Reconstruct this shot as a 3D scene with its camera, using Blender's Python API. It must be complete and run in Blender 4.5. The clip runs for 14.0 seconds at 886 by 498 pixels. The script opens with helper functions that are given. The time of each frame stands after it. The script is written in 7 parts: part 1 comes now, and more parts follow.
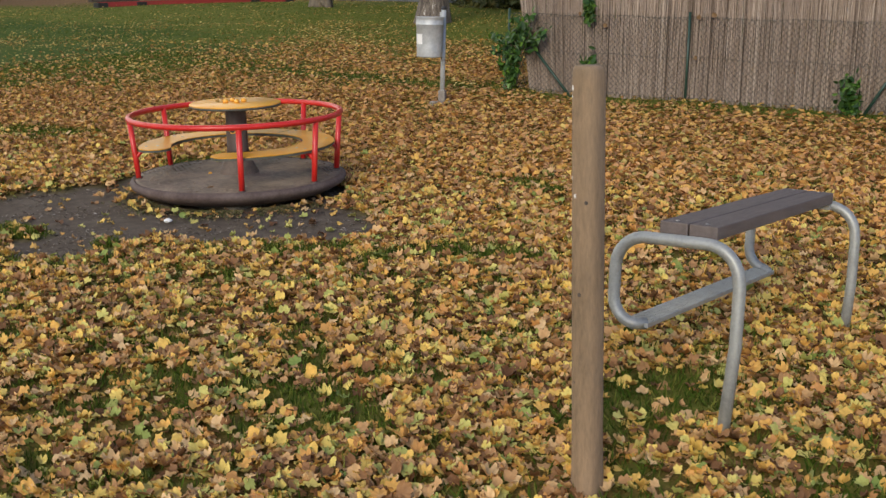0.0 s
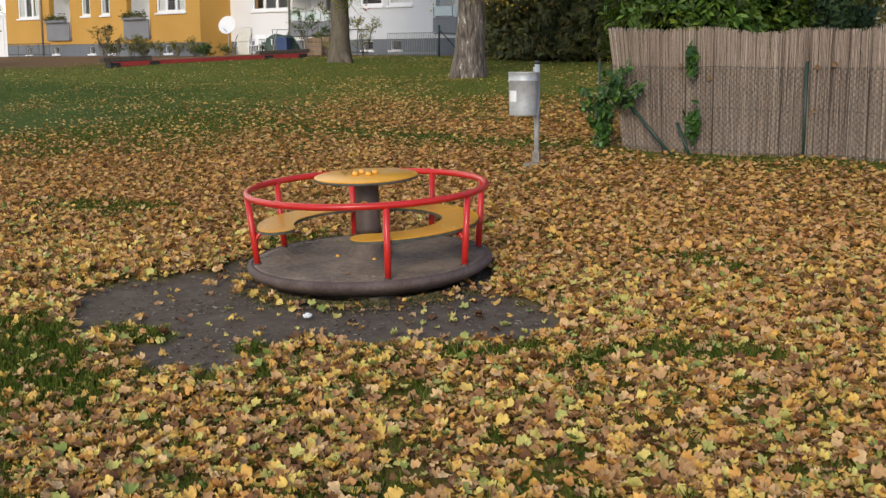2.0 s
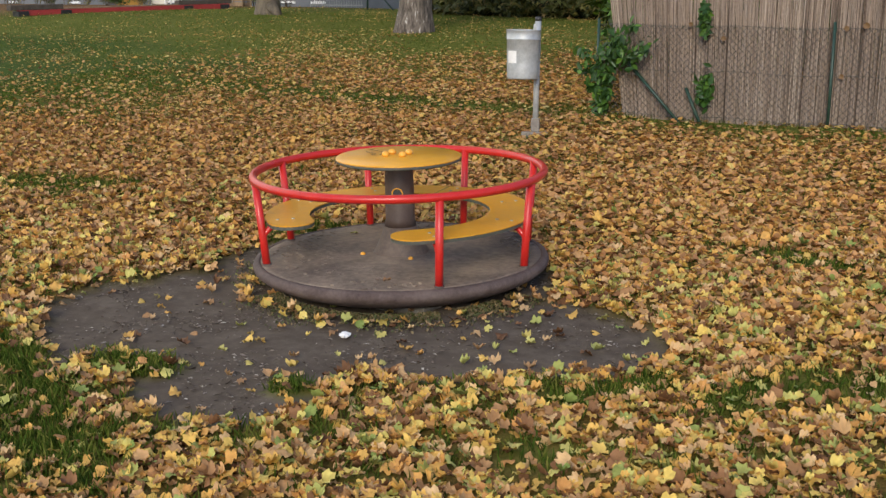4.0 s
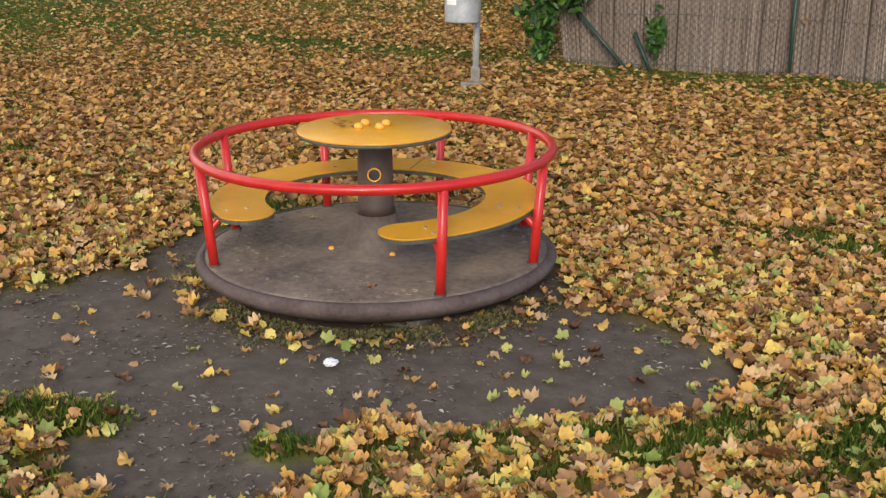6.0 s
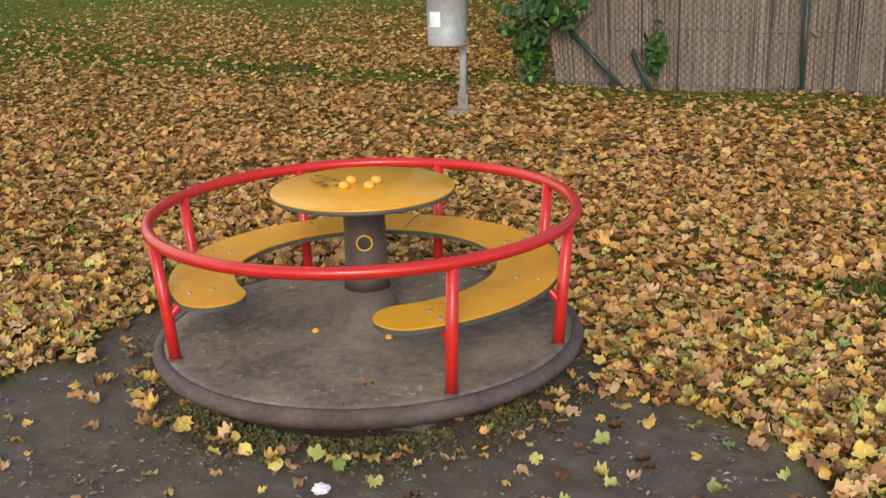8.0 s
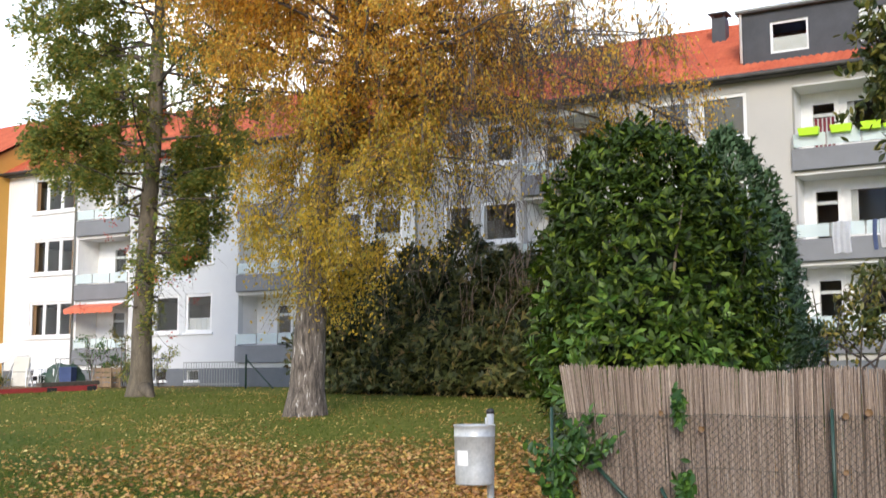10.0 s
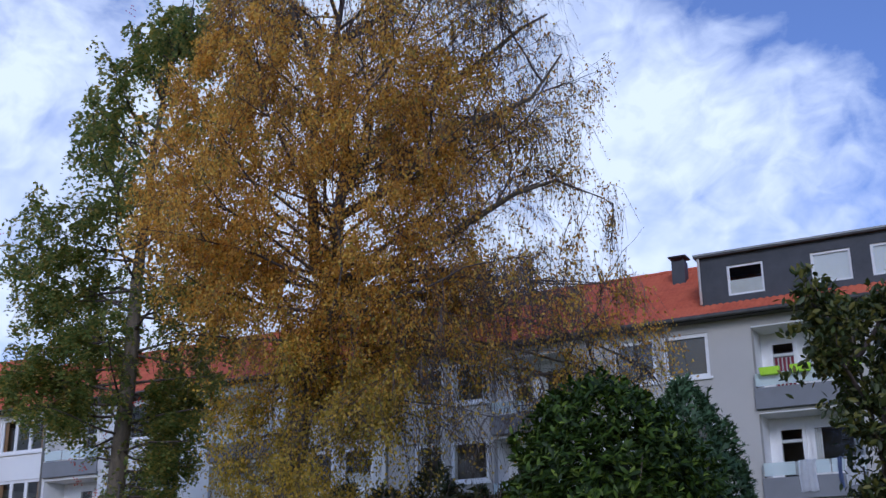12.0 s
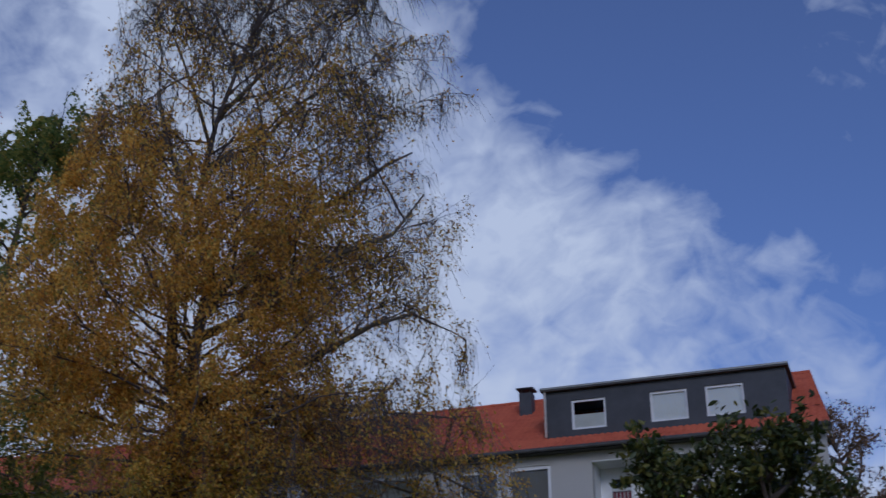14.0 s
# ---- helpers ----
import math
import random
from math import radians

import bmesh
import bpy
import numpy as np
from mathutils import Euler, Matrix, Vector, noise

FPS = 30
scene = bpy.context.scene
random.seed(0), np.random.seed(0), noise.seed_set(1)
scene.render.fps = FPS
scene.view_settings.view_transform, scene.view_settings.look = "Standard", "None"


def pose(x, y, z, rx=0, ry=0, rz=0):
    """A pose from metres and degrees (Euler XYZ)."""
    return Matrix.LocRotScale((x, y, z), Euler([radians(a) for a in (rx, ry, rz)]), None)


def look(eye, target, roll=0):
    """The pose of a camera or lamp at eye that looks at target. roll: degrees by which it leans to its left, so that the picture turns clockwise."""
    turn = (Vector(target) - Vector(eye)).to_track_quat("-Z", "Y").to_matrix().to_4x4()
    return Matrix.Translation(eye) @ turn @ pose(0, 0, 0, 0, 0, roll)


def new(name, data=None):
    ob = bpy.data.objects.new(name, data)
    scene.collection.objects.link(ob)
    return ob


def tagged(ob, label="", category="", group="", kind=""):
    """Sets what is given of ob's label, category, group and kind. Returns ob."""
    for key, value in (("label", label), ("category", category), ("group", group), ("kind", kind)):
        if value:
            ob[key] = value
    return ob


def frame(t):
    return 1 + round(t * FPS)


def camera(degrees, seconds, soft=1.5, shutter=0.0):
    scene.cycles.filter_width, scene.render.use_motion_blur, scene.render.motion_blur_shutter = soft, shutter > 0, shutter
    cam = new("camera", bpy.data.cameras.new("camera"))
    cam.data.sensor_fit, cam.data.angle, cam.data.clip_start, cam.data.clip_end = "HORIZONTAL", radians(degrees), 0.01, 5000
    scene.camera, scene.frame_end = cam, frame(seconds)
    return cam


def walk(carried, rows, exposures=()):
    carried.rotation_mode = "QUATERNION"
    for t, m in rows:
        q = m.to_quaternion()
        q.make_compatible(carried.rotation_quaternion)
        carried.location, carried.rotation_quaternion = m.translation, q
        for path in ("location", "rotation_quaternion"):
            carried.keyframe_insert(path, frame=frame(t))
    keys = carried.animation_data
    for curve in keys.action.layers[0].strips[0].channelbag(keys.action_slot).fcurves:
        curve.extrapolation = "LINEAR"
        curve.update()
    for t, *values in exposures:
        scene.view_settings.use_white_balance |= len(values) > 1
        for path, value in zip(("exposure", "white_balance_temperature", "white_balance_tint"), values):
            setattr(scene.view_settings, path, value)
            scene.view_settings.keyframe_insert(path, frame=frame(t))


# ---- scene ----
cam = camera(41.6, 14.0, soft=1.4, shutter=0.2)
PATH = [
    (0, (-1.171, 0.088, 2.213), (-2.471, 1.553, 1.809), 1.1),
    (0.5, (-1.561, -0.033, 2.215), (-2.818, 1.475, 1.832), 0.1),
    (1, (-2.029, 0.025, 2.217), (-3.323, 1.51, 1.873), 0.4),
    (1.5, (-2.477, 0.087, 2.223), (-3.828, 1.525, 1.899), 0.9),
    (2, (-2.931, 0.176, 2.231), (-4.224, 1.668, 1.913), 0.0),
    (2.5, (-3.369, 0.333, 2.234), (-4.645, 1.842, 1.932), 0.5),
    (3, (-3.815, 0.383, 2.236), (-5.065, 1.915, 1.939), -0.4),
    (3.5, (-4.181, 0.546, 2.218), (-5.36, 2.122, 1.861), -0.1),
    (3.7, (-4.319, 0.627, 2.233), (-5.493, 2.202, 1.857), 0.4),
    (5.8, (-5.618, 1.337, 2.266), (-6.601, 3.009, 1.779), 1.8),
    (6, (-5.722, 1.431, 2.27), (-6.68, 3.114, 1.77), 1.3),
    (6.5, (-5.952, 1.705, 2.276), (-6.883, 3.397, 1.754), 1.8),
    (7, (-6.172, 1.944, 2.279), (-7.135, 3.617, 1.755), 2.0),
    (7.2, (-6.256, 2.014, 2.284), (-7.213, 3.692, 1.763), 1.4),
    (9.3, (-6.29, 2.243, 2.371), (-7.253, 3.991, 2.241), 0.1),
    (9.5, (-6.288, 2.222, 2.383), (-7.269, 3.965, 2.374), 0.2),
    (9.8, (-6.26, 2.165, 2.4), (-7.249, 3.897, 2.555), 0.1),
    (10, (-6.24, 2.143, 2.414), (-7.228, 3.865, 2.65), -0.1),
    (10.5, (-6.168, 2.112, 2.445), (-7.088, 3.84, 2.853), -0.6),
    (11, (-6.059, 2.025, 2.475), (-6.894, 3.765, 2.998), -2.0),
    (11.5, (-5.954, 1.802, 2.498), (-6.868, 3.489, 3.063), -0.3),
    (12, (-5.878, 1.49, 2.518), (-6.778, 3.164, 3.141), -0.7),
    (12.5, (-5.781, 1.28, 2.541), (-6.579, 2.993, 3.196), -1.4),
    (13, (-5.693, 1.096, 2.553), (-6.476, 2.781, 3.293), -0.6),
    (13.5, (-5.635, 0.874, 2.557), (-6.417, 2.529, 3.364), -1.6),
    (14, (-5.586, 0.636, 2.559), (-6.229, 2.35, 3.365), -0.3),
]
EXPOSE = [(0.0, -0.20, 7450, 7), (3.0, -0.13, 7250, 7), (7.2, 0.07, 7420, 7), (9.3, 0.05, 7250, 7), (10.0, 0.36, 6900, 8), (10.4, 0.58, 6700, 8), (11.0, 0.22, 6100, 10), (11.5, -0.26, 5800, 11), (12.0, -1.02, 5250, 16),
          (13.0, -1.49, 5200, 16), (14.0, -1.85, 5200, 16)]
walk(cam, [(t, look(eye, target, roll)) for t, eye, target, roll in PATH], EXPOSE)

# ---------------------------------------------------------------- world and sun
SUN_AZ, SUN_EL = 155.0, 23.0   # degrees from +y towards +x, and above the horizon


def make_world():
    w = bpy.data.worlds.new("sky")
    scene.world = w
    w.use_nodes = True
    nt = w.node_tree
    nt.nodes.clear()
    out = nt.nodes.new("ShaderNodeOutputWorld")
    bg = nt.nodes.new("ShaderNodeBackground")
    sky = nt.nodes.new("ShaderNodeTexSky")
    sky.sky_type = "NISHITA"
    sky.sun_disc = False
    sky.sun_elevation = radians(SUN_EL)
    sky.sun_rotation = radians(SUN_AZ)
    sky.air_density, sky.dust_density, sky.ozone_density = 1.0, 0.2, 3.0
    tc = nt.nodes.new("ShaderNodeTexCoord")
    mp = nt.nodes.new("ShaderNodeMapping")
    mp.inputs["Rotation"].default_value = (0.25, 0.35, 0.6)
    mp.inputs["Scale"].default_value = (2.6, 2.6, 3.4)
    mp.inputs["Location"].default_value = (0.35, 0.1, 0.2)
    n1 = nt.nodes.new("ShaderNodeTexNoise")
    n1.inputs["Scale"].default_value = 1.7
    n1.inputs["Detail"].default_value = 9
    n1.inputs["Roughness"].default_value = 0.58
    n1.inputs["Distortion"].default_value = 0.5
    ramp = nt.nodes.new("ShaderNodeValToRGB")
    ramp.color_ramp.elements[0].position, ramp.color_ramp.elements[1].position = 0.36, 0.68
    ramp.color_ramp.elements[0].color = (0.05, 0.05, 0.05, 1)
    cloud = nt.nodes.new("ShaderNodeMix")
    cloud.data_type = "RGBA"
    cloud.inputs["B"].default_value = (12.0, 12.45, 13.0, 1)
    nt.links.new(tc.outputs["Generated"], mp.inputs["Vector"])
    nt.links.new(mp.outputs["Vector"], n1.inputs["Vector"])
    side = nt.nodes.new("ShaderNodeVectorMath")
    side.operation = "DOT_PRODUCT"
    side.inputs[1].default_value = (-0.79, 0.13, -0.60)
    nt.links.new(tc.outputs["Generated"], side.inputs[0])
    tot = nt.nodes.new("ShaderNodeMath")
    tot.operation = "MULTIPLY_ADD"
    tot.inputs[1].default_value = 1.0
    bank = nt.nodes.new("ShaderNodeMapRange")
    bank.interpolation_type = "SMOOTHSTEP"
    bank.inputs["From Min"].default_value, bank.inputs["From Max"].default_value = -0.13, 0.10
    bank.inputs["To Min"].default_value, bank.inputs["To Max"].default_value = -0.20, 0.15
    nt.links.new(side.outputs["Value"], bank.inputs["Value"])
    nt.links.new(bank.outputs["Result"], tot.inputs[0])
    nt.links.new(n1.outputs["Fac"], tot.inputs[2])
    n2 = nt.nodes.new("ShaderNodeTexNoise")
    n2.inputs["Scale"].default_value = 11.0
    n2.inputs["Detail"].default_value = 5
    n2.inputs["Distortion"].default_value = 0.8
    nt.links.new(mp.outputs["Vector"], n2.inputs["Vector"])
    rip = nt.nodes.new("ShaderNodeMath")
    rip.operation = "MULTIPLY_ADD"
    rip.inputs[1].default_value = 0.32
    nt.links.new(n2.outputs["Fac"], rip.inputs[0])
    low = nt.nodes.new("ShaderNodeMath")
    low.operation = "SUBTRACT"
    low.inputs[1].default_value = 0.155
    nt.links.new(tot.outputs[0], low.inputs[0])
    nt.links.new(low.outputs[0], rip.inputs[2])
    nt.links.new(rip.outputs[0], ramp.inputs["Fac"])
    nt.links.new(ramp.outputs["Color"], cloud.inputs["Factor"])
    deep = nt.nodes.new("ShaderNodeMix")
    deep.data_type, deep.blend_type = "RGBA", "MULTIPLY"
    deep.inputs["Factor"].default_value = 1.0
    deep.inputs["B"].default_value = (1.36, 1.32, 1.66, 1)
    nt.links.new(sky.outputs["Color"], deep.inputs["A"])
    nt.links.new(deep.outputs["Result"], cloud.inputs["A"])
    nt.links.new(cloud.outputs["Result"], bg.inputs["Color"])
    bg.inputs["Strength"].default_value = 0.15
    nt.links.new(bg.outputs["Background"], out.inputs["Surface"])


make_world()
lamp = bpy.data.lights.new("sun", "SUN")
lamp.energy, lamp.angle, lamp.color = 2.6, radians(20), (1.0, 0.93, 0.83)
sun = new("sun", lamp)
az, el = radians(SUN_AZ), radians(SUN_EL)
sun.matrix_world = look((30 * math.sin(az), 30 * math.cos(az), 30 * math.tan(el)), (0, 0, 0))


# ---------------------------------------------------------------- materials
def nodes(name):
    m = bpy.data.materials.new(name)
    m.use_nodes = True
    nt = m.node_tree
    return m, nt, nt.nodes["Principled BSDF"]


def add(nt, kind, **values):
    n = nt.nodes.new(kind)
    for k, v in values.items():
        n.inputs[k].default_value = v
    return n


def ramp_of(nt, stops, source):
    r = nt.nodes.new("ShaderNodeValToRGB")
    e = r.color_ramp.elements
    while len(e) < len(stops):
        e.new(0.5)
    for i, (p, c) in enumerate(stops):
        e[i].position, e[i].color = p, (*c, 1)
    nt.links.new(source, r.inputs["Fac"])
    return r


def surface(name, a, b, scale=6.0, rough=0.7, metal=0.0, bump=0.15, fine=60.0, coat=0.0, stain=None, spec=0.5, stretch=(1, 1, 1)):
    """Two-scale mottled surface in object space: a broad change from a to b, a fine grain, relief."""
    m, nt, bs = nodes(name)
    tc = nt.nodes.new("ShaderNodeTexCoord")
    mp = nt.nodes.new("ShaderNodeMapping")
    mp.inputs["Scale"].default_value = stretch
    nt.links.new(tc.outputs["Object"], mp.inputs["Vector"])
    n1 = add(nt, "ShaderNodeTexNoise", Scale=scale, Detail=5.0, Roughness=0.6)
    n2 = add(nt, "ShaderNodeTexNoise", Scale=fine, Detail=4.0, Roughness=0.7)
    for n in (n1, n2):
        nt.links.new(mp.outputs["Vector"], n.inputs["Vector"])
    mix = nt.nodes.new("ShaderNodeMath")
    mix.operation = "MULTIPLY_ADD"
    mix.inputs[1].default_value = 0.45
    nt.links.new(n2.outputs["Fac"], mix.inputs[0])
    half = nt.nodes.new("ShaderNodeMath")
    half.operation = "MULTIPLY"
    half.inputs[1].default_value = 0.55
    nt.links.new(n1.outputs["Fac"], half.inputs[0])
    nt.links.new(half.outputs[0], mix.inputs[2])
    stops = [(0.36, a), (0.62, b)] if stain is None else [(0.30, stain), (0.42, a), (0.62, b)]
    r = ramp_of(nt, stops, mix.outputs[0])
    nt.links.new(r.outputs["Color"], bs.inputs["Base Color"])
    rr = nt.nodes.new("ShaderNodeMapRange")
    rr.inputs["To Min"].default_value, rr.inputs["To Max"].default_value = max(rough - 0.12, 0.03), min(rough + 0.12, 1)
    nt.links.new(n2.outputs["Fac"], rr.inputs["Value"])
    nt.links.new(rr.outputs[0], bs.inputs["Roughness"])
    bs.inputs["Metallic"].default_value = metal
    bs.inputs["Specular IOR Level"].default_value = spec
    bs.inputs["Coat Weight"].default_value = coat
    bp = add(nt, "ShaderNodeBump", Strength=bump, Distance=0.01)
    nt.links.new(n2.outputs["Fac"], bp.inputs["Height"])
    nt.links.new(bp.outputs["Normal"], bs.inputs["Normal"])
    return m


def leafy(name, stops, rough=0.5, trans=0.25, island=True, spec=0.4):
    """Leaf material: one tint for each leaf, blotched, letting some light through."""
    m, nt, bs = nodes(name)
    if island:
        src = nt.nodes.new("ShaderNodeNewGeometry").outputs["Random Per Island"]
    else:
        src = nt.nodes.new("ShaderNodeObjectInfo").outputs["Random"]
    r = ramp_of(nt, stops, src)
    tc = nt.nodes.new("ShaderNodeTexCoord")
    n = add(nt, "ShaderNodeTexNoise", Scale=35.0, Detail=3.0)
    nt.links.new(tc.outputs["Object"], n.inputs["Vector"])
    hsv = nt.nodes.new("ShaderNodeHueSaturation")
    mr = nt.nodes.new("ShaderNodeMapRange")
    mr.inputs["To Min"].default_value, mr.inputs["To Max"].default_value = 0.6, 1.35
    nt.links.new(n.outputs["Fac"], mr.inputs["Value"])
    nt.links.new(mr.outputs[0], hsv.inputs["Value"])
    nt.links.new(r.outputs["Color"], hsv.inputs["Color"])
    nt.links.new(hsv.outputs["Color"], bs.inputs["Base Color"])
    bs.inputs["Roughness"].default_value = rough
    bs.inputs["Specular IOR Level"].default_value = spec
    out = nt.nodes["Material Output"]
    tr = nt.nodes.new("ShaderNodeBsdfTranslucent")
    nt.links.new(hsv.outputs["Color"], tr.inputs["Color"])
    mx = nt.nodes.new("ShaderNodeMixShader")
    mx.inputs[0].default_value = trans
    nt.links.new(bs.outputs[0], mx.inputs[1])
    nt.links.new(tr.outputs[0], mx.inputs[2])
    nt.links.new(mx.outputs[0], out.inputs["Surface"])
    return m


def glass(name, tint=(1, 1, 1), ior=1.5):
    m = bpy.data.materials.new(name)
    m.use_nodes = True
    nt = m.node_tree
    nt.nodes.clear()
    out = nt.nodes.new("ShaderNodeOutputMaterial")
    fr = add(nt, "ShaderNodeFresnel", IOR=ior)
    a = nt.nodes.new("ShaderNodeBsdfTransparent")
    a.inputs["Color"].default_value = (*tint, 1)
    b = add(nt, "ShaderNodeBsdfGlossy", Roughness=0.03)
    mx = nt.nodes.new("ShaderNodeMixShader")
    nt.links.new(fr.outputs[0], mx.inputs[0])
    nt.links.new(a.outputs[0], mx.inputs[1])
    nt.links.new(b.outputs[0], mx.inputs[2])
    nt.links.new(mx.outputs[0], out.inputs["Surface"])
    return m


def frosted(name, colour, cover):
    """Milky glass or thin net: part see-through, part solid."""
    m, nt, bs = nodes(name)
    bs.inputs["Base Color"].default_value = (*colour, 1)
    bs.inputs["Roughness"].default_value = 0.2
    a = nt.nodes.new("ShaderNodeBsdfTransparent")
    mx = nt.nodes.new("ShaderNodeMixShader")
    mx.inputs[0].default_value = cover
    nt.links.new(a.outputs[0], mx.inputs[1])
    nt.links.new(bs.outputs[0], mx.inputs[2])
    nt.links.new(mx.outputs[0], nt.nodes["Material Output"].inputs["Surface"])
    return m


LITTER = [(0.0, (0.15, 0.070, 0.032)), (0.12, (0.32, 0.16, 0.070)), (0.28, (0.58, 0.34, 0.148)), (0.40, (0.78, 0.53, 0.262)), (0.48, (0.60, 0.29, 0.100)), (0.58, (0.74, 0.41, 0.110)),
          (0.72, (0.78, 0.49, 0.125)), (0.82, (0.81, 0.60, 0.158)), (0.895, (0.62, 0.56, 0.170)), (1.0, (0.22, 0.30, 0.075))]
LITTER = [(k, (r * 0.985, g_ * 0.985, b)) for k, (r, g_, b) in LITTER]
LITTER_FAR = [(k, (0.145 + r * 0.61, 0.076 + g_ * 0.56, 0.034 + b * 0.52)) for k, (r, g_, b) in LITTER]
# the far mix a little brighter, without its darkest brown
LITTER_BRIGHT = [(max(0.0, k * 1.12 - 0.12), (min(r * 1.06, 0.8), min(g_ * 1.06, 0.6), b * 1.1)) for k, (r, g_, b) in LITTER_FAR[1:]]
